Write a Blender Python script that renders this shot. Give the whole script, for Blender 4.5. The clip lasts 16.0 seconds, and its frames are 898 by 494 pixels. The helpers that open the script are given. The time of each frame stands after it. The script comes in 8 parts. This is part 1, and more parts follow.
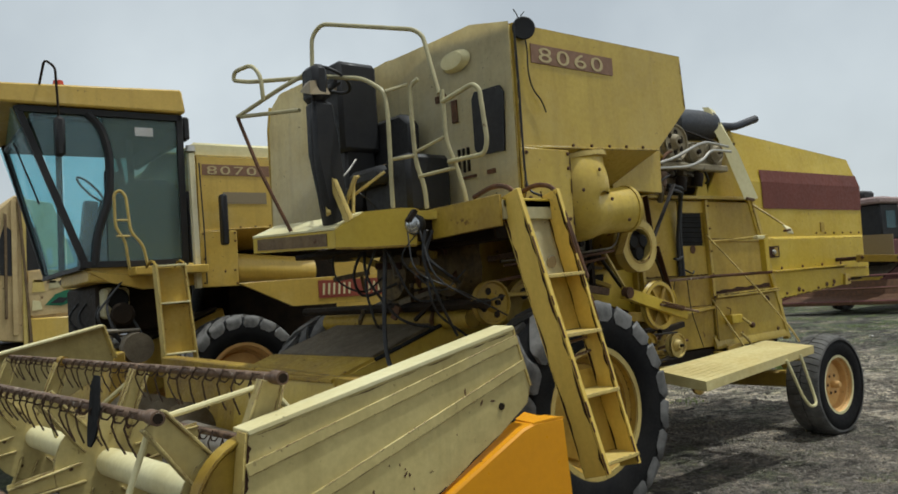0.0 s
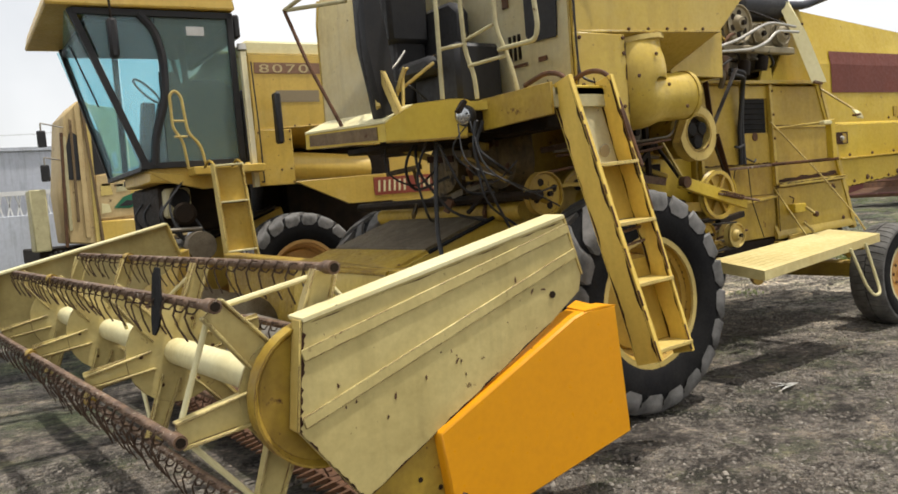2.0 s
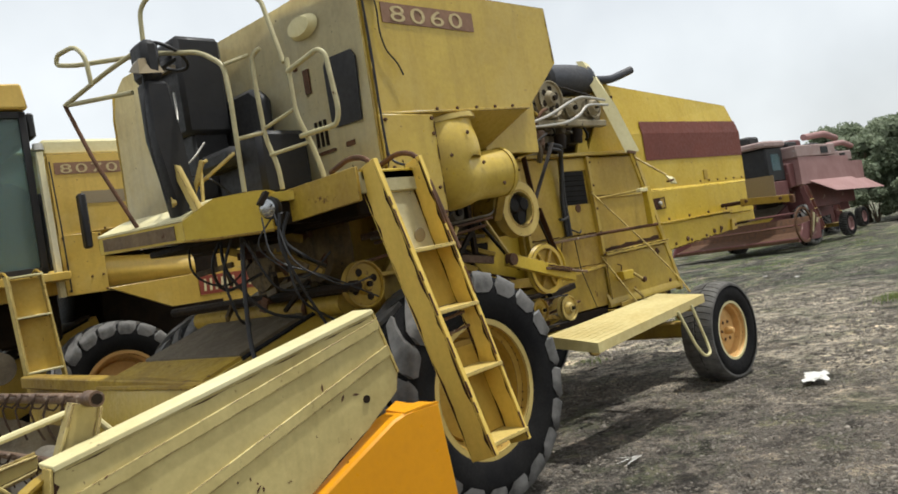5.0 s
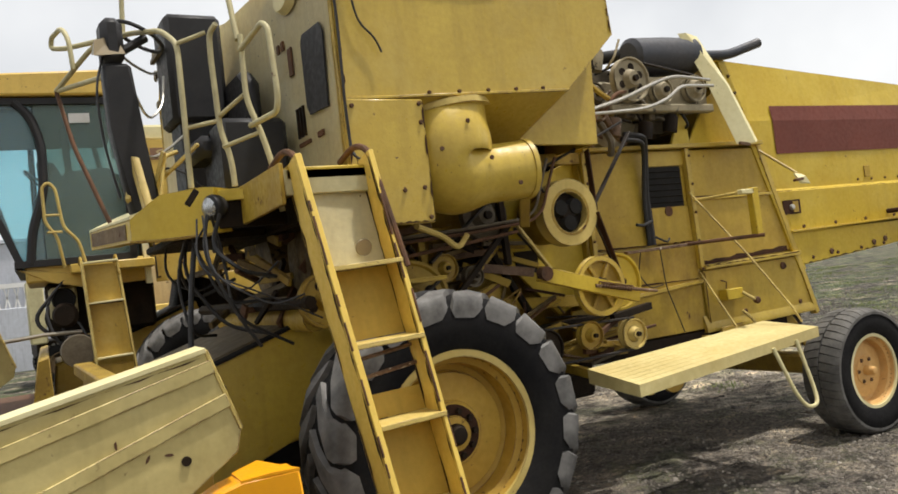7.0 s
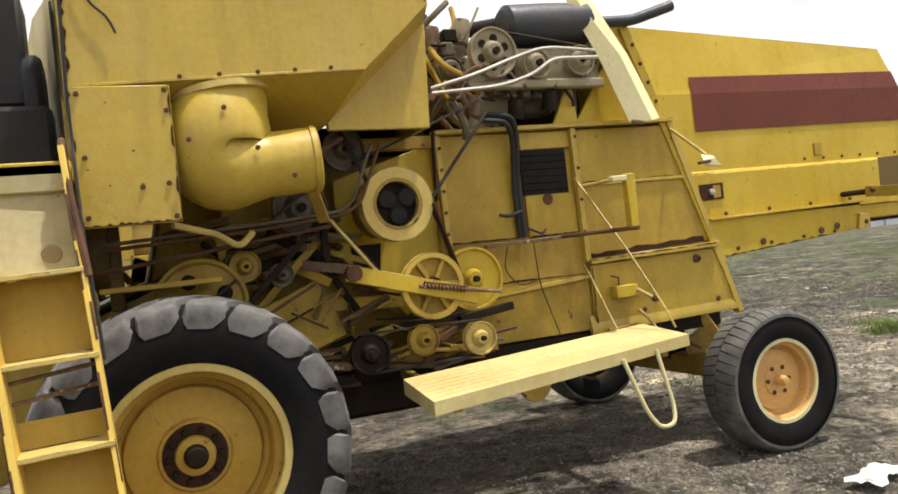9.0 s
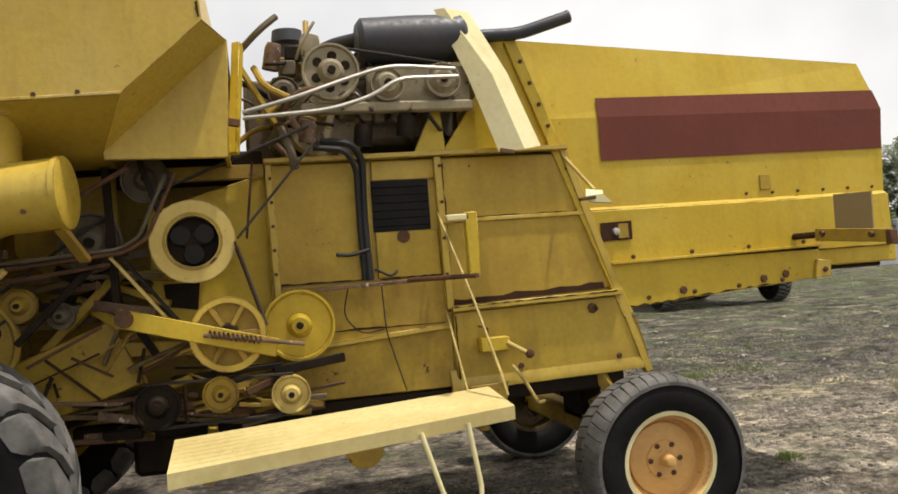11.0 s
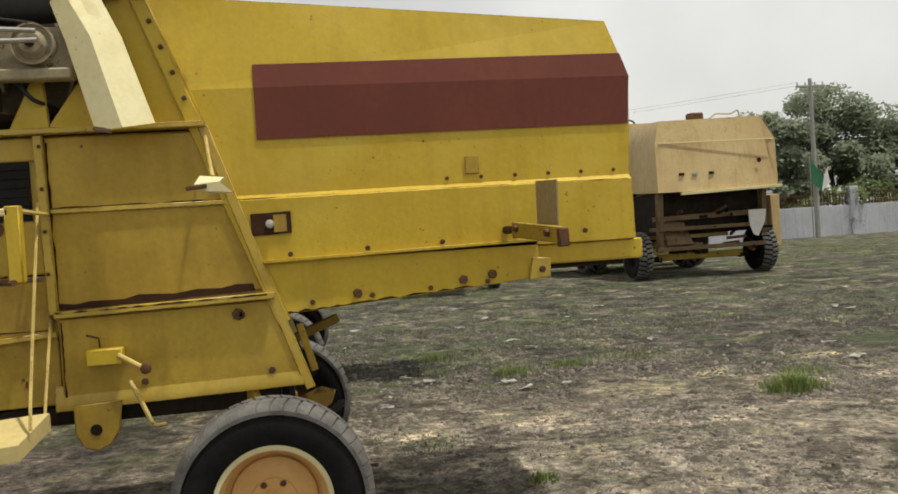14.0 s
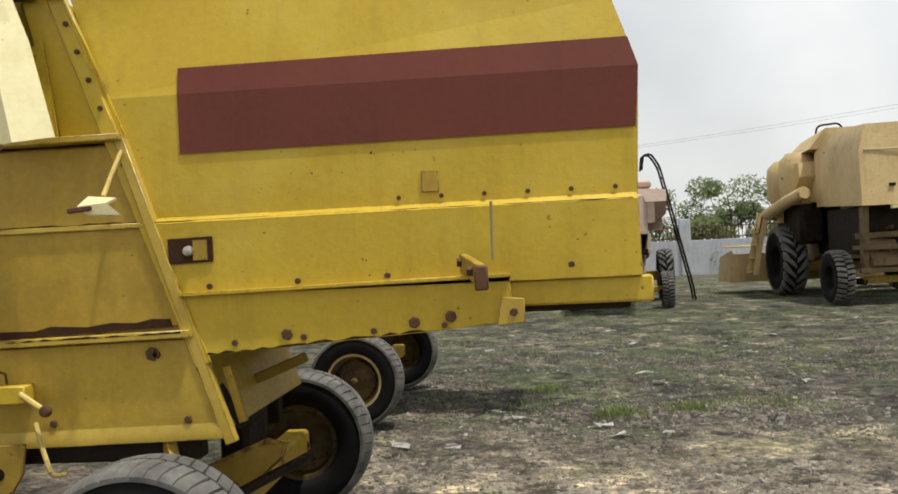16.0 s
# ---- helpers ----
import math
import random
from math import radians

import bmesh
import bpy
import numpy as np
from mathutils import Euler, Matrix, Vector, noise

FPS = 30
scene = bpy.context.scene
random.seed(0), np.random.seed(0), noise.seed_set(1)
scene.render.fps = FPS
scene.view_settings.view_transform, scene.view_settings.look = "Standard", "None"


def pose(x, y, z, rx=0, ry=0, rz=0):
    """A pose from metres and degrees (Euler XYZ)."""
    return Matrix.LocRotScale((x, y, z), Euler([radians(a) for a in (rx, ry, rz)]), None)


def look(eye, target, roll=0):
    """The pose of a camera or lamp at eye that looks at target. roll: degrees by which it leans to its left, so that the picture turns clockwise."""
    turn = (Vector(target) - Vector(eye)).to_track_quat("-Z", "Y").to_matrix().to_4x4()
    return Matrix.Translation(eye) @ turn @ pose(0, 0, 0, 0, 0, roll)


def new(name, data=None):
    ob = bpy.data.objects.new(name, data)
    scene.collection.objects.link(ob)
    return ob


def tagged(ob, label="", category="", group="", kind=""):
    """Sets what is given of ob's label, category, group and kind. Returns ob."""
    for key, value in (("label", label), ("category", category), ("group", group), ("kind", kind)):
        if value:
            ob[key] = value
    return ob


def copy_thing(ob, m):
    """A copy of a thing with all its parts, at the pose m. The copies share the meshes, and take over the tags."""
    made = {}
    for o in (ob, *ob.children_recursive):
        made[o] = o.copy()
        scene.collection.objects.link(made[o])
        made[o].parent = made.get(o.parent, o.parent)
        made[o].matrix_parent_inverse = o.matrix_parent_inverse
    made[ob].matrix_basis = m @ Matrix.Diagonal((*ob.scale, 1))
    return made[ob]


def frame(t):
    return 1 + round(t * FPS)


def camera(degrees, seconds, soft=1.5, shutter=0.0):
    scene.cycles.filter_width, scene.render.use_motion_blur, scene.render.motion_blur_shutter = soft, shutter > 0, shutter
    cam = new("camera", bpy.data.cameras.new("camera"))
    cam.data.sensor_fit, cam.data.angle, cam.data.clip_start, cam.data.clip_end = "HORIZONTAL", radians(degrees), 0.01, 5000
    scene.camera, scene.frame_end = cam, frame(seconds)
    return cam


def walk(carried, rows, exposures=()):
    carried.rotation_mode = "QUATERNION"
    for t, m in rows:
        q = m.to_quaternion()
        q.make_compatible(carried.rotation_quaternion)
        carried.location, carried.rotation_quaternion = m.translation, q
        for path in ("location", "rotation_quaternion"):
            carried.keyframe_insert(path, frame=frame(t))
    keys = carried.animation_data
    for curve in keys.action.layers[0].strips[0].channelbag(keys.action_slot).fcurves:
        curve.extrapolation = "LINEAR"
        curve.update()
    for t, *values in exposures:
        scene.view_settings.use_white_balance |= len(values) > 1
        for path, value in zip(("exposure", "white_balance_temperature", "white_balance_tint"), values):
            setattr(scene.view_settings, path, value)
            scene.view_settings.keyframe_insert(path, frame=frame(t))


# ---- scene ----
cam = camera(56.8, 16.0, soft=1.7)
PATH = [
    (0, (-4.156, -5.144, 1.597), (-2.915, -3.580, 1.710), -3.8),
    (0.5, (-4.132, -5.148, 1.594), (-2.935, -3.547, 1.647), -4.4),
    (1, (-4.120, -5.152, 1.580), (-2.939, -3.538, 1.567), -4.7),
    (1.5, (-4.078, -5.121, 1.562), (-2.934, -3.483, 1.480), -4.7),
    (2, (-4.111, -5.154, 1.553), (-2.998, -3.496, 1.433), -4.8),
    (2.5, (-4.116, -5.136, 1.545), (-3.025, -3.468, 1.380), -4.7),
    (3, (-4.119, -5.154, 1.543), (-2.982, -3.519, 1.359), -4.4),
    (3.5, (-4.118, -5.200, 1.555), (-2.876, -3.638, 1.426), -5.2),
    (4, (-4.064, -5.197, 1.557), (-2.720, -3.719, 1.464), -6.7),
    (4.5, (-3.943, -5.151, 1.569), (-2.539, -3.727, 1.530), -8.6),
    (5, (-3.703, -5.031, 1.579), (-2.305, -3.601, 1.612), -9.3),
    (5.2, (-3.598, -5.007, 1.592), (-2.226, -3.553, 1.640), -9.7),
    (7.3, (-1.795, -5.149, 1.579), (-0.883, -3.371, 1.645), -6.9),
    (7.5, (-1.628, -5.173, 1.578), (-0.758, -3.373, 1.641), -7.3),
    (8, (-1.171, -5.227, 1.555), (-0.382, -3.390, 1.508), -6.0),
    (8.5, (-0.728, -5.299, 1.568), (0.041, -3.453, 1.520), -6.3),
    (9, (-0.298, -5.412, 1.583), (0.463, -3.563, 1.593), -6.2),
    (9.2, (-0.129, -5.437, 1.584), (0.612, -3.579, 1.613), -5.9),
    (11.3, (1.872, -5.362, 1.654), (2.320, -3.413, 1.704), -3.8),
    (11.5, (2.044, -5.376, 1.668), (2.488, -3.426, 1.705), -3.3),
    (12, (2.410, -5.459, 1.720), (2.856, -3.509, 1.735), -2.8),
    (12.5, (2.839, -5.346, 1.674), (3.379, -3.420, 1.670), -2.3),
    (13, (3.251, -5.292, 1.694), (3.802, -3.370, 1.689), -2.8),
    (13.5, (3.732, -5.269, 1.726), (4.182, -3.321, 1.694), -3.7),
    (14, (4.051, -5.049, 1.709), (4.404, -3.081, 1.671), -3.7),
    (14.5, (4.377, -4.855, 1.720), (4.571, -2.865, 1.703), -3.3),
    (15, (4.749, -4.754, 1.735), (4.849, -2.757, 1.683), -3.9),
    (15.5, (5.118, -4.461, 1.693), (5.223, -2.467, 1.597), -3.2),
    (16, (5.421, -4.239, 1.744), (5.267, -2.245, 1.757), -2.8),
]
EXPOSURES = [(0, -0.42, 6000, 3), (1.2, -0.03, 6450, 8), (2.5, 0.36, 6500, 10), (3.1, 0.42, 6300, 9), (3.6, 0.32, 6300, 9), (4.4, 0.22, 6450, 9), (5, 0.05, 6250, 7), (7.5, 0.18, 6600, 10), (8.1, 0.24, 6550, 9), (8.5, 0.42, 6600, 10), (9, 0.38, 6650, 11), (11.5, 0.1, 6800, 11), (12.5, 0.0, 6800, 8), (13.5, -0.20, 6750, 7), (14.5, -0.13, 6850, 9), (16, 0.0, 6550, 8)]
walk(cam, [(t, look(eye, target, roll)) for t, eye, target, roll in PATH], EXPOSURES)

# world, sun
SUN_EL, SUN_AZ = radians(72), radians(-28)          # azimuth from +x towards +y
world = bpy.data.worlds.new("sky")
scene.world = world
world.use_nodes = True
wn = world.node_tree.nodes
sky = wn.new("ShaderNodeTexSky")
sky.sky_type, sky.sun_disc = "NISHITA", False
sky.sun_elevation, sky.sun_rotation = SUN_EL, radians(90) - SUN_AZ
sky.air_density, sky.dust_density, sky.ozone_density = 1.0, 6.0, 1.0
haze = wn.new("ShaderNodeMixRGB")
haze.inputs[0].default_value = 0.55
haze.inputs[2].default_value = (12.4, 12.5, 12.5, 1)
coord = wn.new("ShaderNodeTexCoord")
puff = wn.new("ShaderNodeTexNoise")
puff.inputs["Scale"].default_value, puff.inputs["Detail"].default_value = 2.2, 5
puffr = wn.new("ShaderNodeMapRange")
puffr.inputs[1].default_value, puffr.inputs[2].default_value = 0.35, 0.75
puffr.inputs[3].default_value, puffr.inputs[4].default_value = 0.55, 0.95
wl = world.node_tree.links
wl.new(coord.outputs["Generated"], puff.inputs["Vector"])
wl.new(puff.outputs["Fac"], puffr.inputs[0])
wl.new(puffr.outputs[0], haze.inputs[0])
wl.new(sky.outputs[0], haze.inputs[1])
up = wn.new("ShaderNodeSeparateXYZ")
rise = wn.new("ShaderNodeMapRange")                    # the haze thins from the horizon upwards
rise.inputs[1].default_value, rise.inputs[2].default_value = 0.05, 0.95
veil = wn.new("ShaderNodeMixRGB")
veil.inputs[1].default_value, veil.inputs[2].default_value = (14.6, 14.7, 14.7, 1), (10.2, 10.3, 10.4, 1)
wl.new(coord.outputs["Generated"], up.inputs[0])
wl.new(up.outputs[2], rise.inputs[0])
wl.new(rise.outputs[0], veil.inputs[0])
wl.new(veil.outputs[0], haze.inputs[2])
wl.new(haze.outputs[0], wn["Background"].inputs[0])
wn["Background"].inputs[1].default_value = 0.080
sun = new("sun", bpy.data.lights.new("sun", "SUN"))
sun.data.energy, sun.data.angle, sun.data.color = 3.7, radians(2), (1.0, 0.96, 0.90)
sun.matrix_world = look((0, 0, 30), (-30 * math.cos(SUN_EL) * math.cos(SUN_AZ), -30 * math.cos(SUN_EL) * math.sin(SUN_AZ), 30 - 30 * math.sin(SUN_EL)))


# ---- materials ----
def nodes_of(name):
    m = bpy.data.materials.new(name)
    m.use_nodes = True
    return m, m.node_tree.nodes, m.node_tree.links, m.node_tree.nodes["Principled BSDF"]


def tex(n, l, kind, scale, detail=4.0, rough=0.6, vec=None):
    t = n.new(kind)
    t.inputs["Scale"].default_value = scale
    if kind == "ShaderNodeTexNoise":
        t.inputs["Detail"].default_value, t.inputs["Roughness"].default_value = detail, rough
    if vec:
        l.new(vec, t.inputs["Vector"])
    return t


def span(n, l, src, a, b, lo, hi):
    r = n.new("ShaderNodeMapRange")
    for i, v in enumerate((a, b, lo, hi)):
        r.inputs[i + 1].default_value = v
    l.new(src, r.inputs[0])
    return r.outputs[0]


def mix(n, l, fac, c1, c2, blend="MIX"):
    m = n.new("ShaderNodeMixRGB")
    m.blend_type = blend
    for i, v in enumerate((fac, c1, c2)):
        if isinstance(v, (tuple, list)):
            m.inputs[i].default_value = (*v, 1)
        elif isinstance(v, (int, float)):
            m.inputs[i].default_value = v
        else:
            l.new(v, m.inputs[i])
    return m.outputs[0]


RUST = (0.085, 0.035, 0.016)


def surface(name, colour, second, rough=0.5, metal=0.0, big=1.3, fine=30.0, amount=0.5, bump=0.05, spots=None, spot_at=0.66, spot_scale=9.0, streak=0.0, piece=0.0, dust=None, speck=0.0, spec=0.35, worn=0.0, fade=None):
    """A worn painted or raw surface: two tones at a large and a fine scale, with optional chips and rain streaks."""
    m, n, l, p = nodes_of(name)
    co = n.new("ShaderNodeTexCoord").outputs["Object"]
    t1 = tex(n, l, "ShaderNodeTexNoise", big, 5, 0.65, co)
    t2 = tex(n, l, "ShaderNodeTexNoise", fine, 3, 0.6, co)
    f1 = span(n, l, t1.outputs["Fac"], 0.35, 0.68, 0, amount)
    c = mix(n, l, f1, colour, second)
    c = mix(n, l, span(n, l, t2.outputs["Fac"], 0.3, 0.75, 0, amount * 0.36), c, tuple(v * 0.72 for v in second))
    if streak:
        mp = n.new("ShaderNodeMapping")
        mp.inputs["Scale"].default_value = (1, 1, 0.09)
        l.new(co, mp.inputs["Vector"])
        t3 = tex(n, l, "ShaderNodeTexNoise", 11, 4, 0.6, mp.outputs[0])
        c = mix(n, l, span(n, l, t3.outputs["Fac"], 0.5, 0.72, 0, streak), c, tuple(v * 0.45 for v in second))
    if fade:
        t9 = tex(n, l, "ShaderNodeTexNoise", 0.8, 7, 0.7, co)
        c = mix(n, l, span(n, l, t9.outputs["Fac"], 0.5, 0.72, 0, 0.75), c, fade)
    if speck:
        t6 = tex(n, l, "ShaderNodeTexNoise", 38, 2, 0.5, co)
        t7 = tex(n, l, "ShaderNodeTexNoise", 1.9, 3, 0.6, co)
        sm = n.new("ShaderNodeMath")
        sm.operation = "MULTIPLY"
        l.new(span(n, l, t6.outputs["Fac"], 0.705, 0.73, 0, 1), sm.inputs[0])
        l.new(span(n, l, t7.outputs["Fac"], 0.50, 0.62, 0, speck), sm.inputs[1])
        c = mix(n, l, sm.outputs[0], c, RUST)
        t8 = tex(n, l, "ShaderNodeTexNoise", 0.55, 6, 0.72, co)
        c = mix(n, l, span(n, l, t8.outputs["Fac"], 0.48, 0.70, 0, 0.45), c, tuple(v * 0.55 for v in second))
    if dust:
        t5 = tex(n, l, "ShaderNodeTexNoise", 2.7, 6, 0.7, co)
        c = mix(n, l, span(n, l, t5.outputs["Fac"], 0.42, 0.7, 0, 0.55), c, dust)
    rg = span(n, l, t2.outputs["Fac"], 0.3, 0.7, max(0.05, rough - 0.12), min(1, rough + 0.15))
    if spots:
        t4 = tex(n, l, "ShaderNodeTexNoise", spot_scale, 6, 0.7, co)
        sf = span(n, l, t4.outputs["Fac"], spot_at, spot_at + 0.05, 0, 1)
        c = mix(n, l, sf, c, spots)
        mx = n.new("ShaderNodeMath")
        mx.operation = "MULTIPLY_ADD"
        l.new(sf, mx.inputs[0])
        mx.inputs[1].default_value = 0.3
        l.new(rg, mx.inputs[2])
        rg = mx.outputs[0]
    if worn:
        bv = n.new("ShaderNodeBevel")
        bv.samples = 3
        bv.inputs["Radius"].default_value = 0.010
        ge = n.new("ShaderNodeNewGeometry")
        dt = n.new("ShaderNodeVectorMath")
        dt.operation = "DOT_PRODUCT"
        l.new(bv.outputs[0], dt.inputs[0])
        l.new(ge.outputs["Normal"], dt.inputs[1])
        t10 = tex(n, l, "ShaderNodeTexNoise", 6.5, 6, 0.72, co)
        em = n.new("ShaderNodeMath")
        em.operation = "MULTIPLY"
        l.new(span(n, l, dt.outputs["Value"], 0.985, 0.90, 0, 1), em.inputs[0])
        l.new(span(n, l, t10.outputs["Fac"], 0.43, 0.53, 0, worn), em.inputs[1])
        c = mix(n, l, em.outputs[0], c, RUST)
    if piece:
        oi = n.new("ShaderNodeObjectInfo")
        hv = n.new("ShaderNodeHueSaturation")
        l.new(span(n, l, oi.outputs["Random"], 0, 1, 1 - piece, 1 + piece), hv.inputs["Value"])
        l.new(c, hv.inputs["Color"])
        c = hv.outputs[0]
    l.new(c, p.inputs["Base Color"])
    l.new(rg, p.inputs["Roughness"])
    p.inputs["Metallic"].default_value = metal
    p.inputs["Specular IOR Level"].default_value = spec
    if bump:
        b = n.new("ShaderNodeBump")
        b.inputs["Strength"].default_value, b.inputs["Distance"].default_value = 0.5, bump
        soft = tex(n, l, "ShaderNodeTexNoise", big * 1.6, 1.0, 0.4, co)
        l.new(soft.outputs["Fac"], b.inputs["Height"])
        b2 = n.new("ShaderNodeBump")
        b2.inputs["Strength"].default_value, b2.inputs["Distance"].default_value = 0.35, bump * 0.12
        l.new(t2.outputs["Fac"], b2.inputs["Height"])
        l.new(b.outputs[0], b2.inputs["Normal"])
        l.new(b2.outputs[0], p.inputs["Normal"])
    return m


YELLOW = surface("yellow_paint", (0.58, 0.41, 0.034), (0.49, 0.33, 0.026), 0.46, big=0.9, amount=0.8, bump=0.03, spots=RUST, spot_at=0.715, spot_scale=14, streak=0.16, speck=1.0, worn=0.9, fade=(0.62, 0.47, 0.085))
BODY = surface("faded_body_paint", (0.58, 0.415, 0.060), (0.40, 0.26, 0.032), 0.38, spec=0.5, big=0.8, amount=0.8, bump=0.03, spots=RUST, spot_at=0.71, spot_scale=14, streak=0.2, speck=1.0, worn=1.0, fade=(0.60, 0.46, 0.12))
# BODY made darker for the shaded side panels, with real dirt streaks.
SIDEPAINT = surface("dirty_shaded_side_paint", (0.50, 0.345, 0.044), (0.35, 0.22, 0.028), 0.45, big=1.1, amount=0.9, bump=0.03, spots=RUST, spot_at=0.70, spot_scale=12, streak=0.22, speck=1.0, worn=1.0, fade=(0.54, 0.40, 0.085))
# Faded paint, lightened further so the unlit tank front looks lit.
FRONTSHEET = surface("faded_brightened_paint", (0.80, 0.73, 0.46), (0.70, 0.60, 0.33), 0.5, big=1.1, amount=0.9, bump=0.02, spots=RUST, spot_at=0.71, spot_scale=12, streak=0.22, speck=1.0, fade=(0.78, 0.75, 0.60))
PLAINGOLD = surface("golden_sheet_paint", (0.74, 0.53, 0.11), (0.64, 0.43, 0.075), 0.5, big=1.5, amount=0.8, bump=0.01, spots=RUST, spot_at=0.70, spot_scale=11, streak=0.2, speck=0.6)
SMALLTREAD = surface("dusty_worn_tread", (0.075, 0.072, 0.067), (0.19, 0.182, 0.168), 0.85, spec=0.12, big=6, fine=50, amount=1.0, bump=0.004)
WHEELPAINT = surface("dull_wheel_paint", (0.54, 0.345, 0.05), (0.40, 0.235, 0.035), 0.6, big=3, amount=0.9, bump=0.004, spots=RUST, spot_at=0.66, spot_scale=9, speck=1.0, worn=1.0)
YELLOW_DIRTY = surface("dirty_yellow_paint", (0.48, 0.325, 0.035), (0.27, 0.165, 0.03), 0.55, big=2.2, amount=0.9, bump=0.02, spots=RUST, spot_at=0.62, spot_scale=8, streak=0.25, speck=1.0, worn=1.0)
CREAM = surface("faded_yellow_paint", (0.66, 0.51, 0.165), (0.52, 0.375, 0.095), 0.5, big=1.6, amount=0.9, bump=0.03, spots=(0.09, 0.06, 0.035), spot_at=0.68, spot_scale=13, streak=0.16, speck=1.0, worn=0.9, fade=(0.70, 0.58, 0.25))
ENDSHEET = surface("dusty_bleached_panel_paint", (0.60, 0.495, 0.205), (0.45, 0.355, 0.13), 0.55, big=2.2, amount=0.9, bump=0.015, spots=(0.13, 0.075, 0.03), spot_at=0.645, spot_scale=8, streak=0.2, speck=1.0, worn=1.0, fade=(0.65, 0.57, 0.30))
FOOTBOARD = surface("scuffed_footboard_paint", (0.70, 0.60, 0.28), (0.58, 0.45, 0.17), 0.55, big=2.4, amount=0.9, bump=0.008, spots=RUST, spot_at=0.69, spot_scale=9, speck=1.0)
PALE = surface("sun_bleached_paint", (0.74, 0.68, 0.40), (0.66, 0.56, 0.26), 0.55, big=2.0, amount=0.7, bump=0.01, spots=RUST, spot_at=0.70, spot_scale=10, speck=0.8)
ORANGE = surface("orange_paint", (0.78, 0.335, 0.006), (0.70, 0.285, 0.006), 0.38, big=1.5, amount=0.5, bump=0.006, spots=(0.25, 0.1, 0.02), spot_at=0.74, spot_scale=7)
AMBER = surface("amber_paint", (0.66, 0.45, 0.085), (0.54, 0.345, 0.055), 0.42, spec=0.6, big=1.3, amount=0.8, bump=0.01, spots=RUST, spot_at=0.70, spot_scale=11, streak=0.2, speck=1.0, worn=0.7, fade=(0.70, 0.56, 0.22))
TAN = surface("tan_paint", (0.60, 0.46, 0.23), (0.47, 0.33, 0.145), 0.6, big=1.2, amount=0.9, bump=0.03, spots=RUST, spot_at=0.64, spot_scale=4, streak=0.3, speck=0.8)
# Dark copy of TAN: dirt, and the shade on parts below the far hood.
TANDARK = surface("dirty_shaded_tan_paint", (0.20, 0.135, 0.065), (0.10, 0.065, 0.035), 0.75, big=3, amount=0.9, bump=0.01, spots=RUST, spot_at=0.6, spot_scale=6, streak=0.3)
RED = surface("faded_red_paint", (0.20, 0.075, 0.07), (0.12, 0.048, 0.046), 0.6, big=1.2, amount=0.9, bump=0.012, spots=(0.34, 0.24, 0.2), spot_at=0.60, spot_scale=2.5, streak=0.3)
PINK = surface("bleached_red_paint", (0.38, 0.225, 0.21), (0.30, 0.16, 0.15), 0.65, big=1.2, amount=0.8)
PALEPINK = surface("pinkish_bleached_paint", (0.56, 0.43, 0.35), (0.44, 0.31, 0.25), 0.65, big=1.2, amount=0.9, spots=RUST, spot_at=0.66, spot_scale=5)
PLATE = surface("red_plate_paint", (0.30, 0.07, 0.045), (0.24, 0.06, 0.04), 0.4, big=1.4, amount=0.6, bump=0.004)
RIMTAN = surface("faded_orange_rim", (0.74, 0.46, 0.17), (0.60, 0.34, 0.11), 0.5, big=3, amount=0.8, bump=0.006, spots=RUST, spot_at=0.65, spot_scale=12, speck=1.0)
# Oily brown that also carries the shade under the deck and inside far rims.
OILY_SHADE = surface("oily_shaded_paint", (0.20, 0.13, 0.04), (0.035, 0.023, 0.012), 0.6, big=3.0, amount=1.0, bump=0.008, spots=(0.02, 0.015, 0.01), spot_at=0.6, spot_scale=5, streak=0.6)
DULLBLACK = surface("dull_black_rubber", (0.014, 0.014, 0.014), (0.03, 0.028, 0.026), 0.9, big=3, amount=0.8, bump=0.003, spec=0.12)
ENGINE = surface("dusty_engine_paint", (0.36, 0.31, 0.20), (0.22, 0.18, 0.11), 0.65, metal=0.1, big=5, fine=45, amount=0.9, bump=0.005, spots=(0.05, 0.04, 0.03), spot_at=0.60, spot_scale=9)
BROWN = surface("brown_stripe_paint", (0.17, 0.047, 0.030), (0.13, 0.038, 0.026), 0.5, big=1.4, amount=0.7, bump=0.006, spec=0.2, streak=0.15)
GREYPATCH = surface("grey_reflector", (0.28, 0.22, 0.13), (0.24, 0.19, 0.11), 0.4, amount=0.4, bump=0)
RUSTY = surface("rusty_steel", (0.16, 0.075, 0.035), (0.07, 0.04, 0.025), 0.75, metal=0.25, big=9, fine=60, amount=0.9, bump=0.004)
STEEL = surface("bare_steel", (0.42, 0.39, 0.33), (0.25, 0.21, 0.16), 0.42, metal=0.7, big=6, fine=60, amount=0.9, bump=0.003)
# Near-black for greasy metal, and for shade in gaps and underneath.
GREASE_SHADE = surface("greasy_shaded_steel", (0.009, 0.007, 0.005), (0.032, 0.020, 0.011), 0.65, spec=0.15, metal=0.1, big=5, fine=45, amount=0.9, bump=0.004)
DARKCAST = surface("dusty_cast_iron", (0.17, 0.14, 0.095), (0.09, 0.07, 0.045), 0.7, metal=0.15, big=6, fine=45, amount=0.9, bump=0.005)
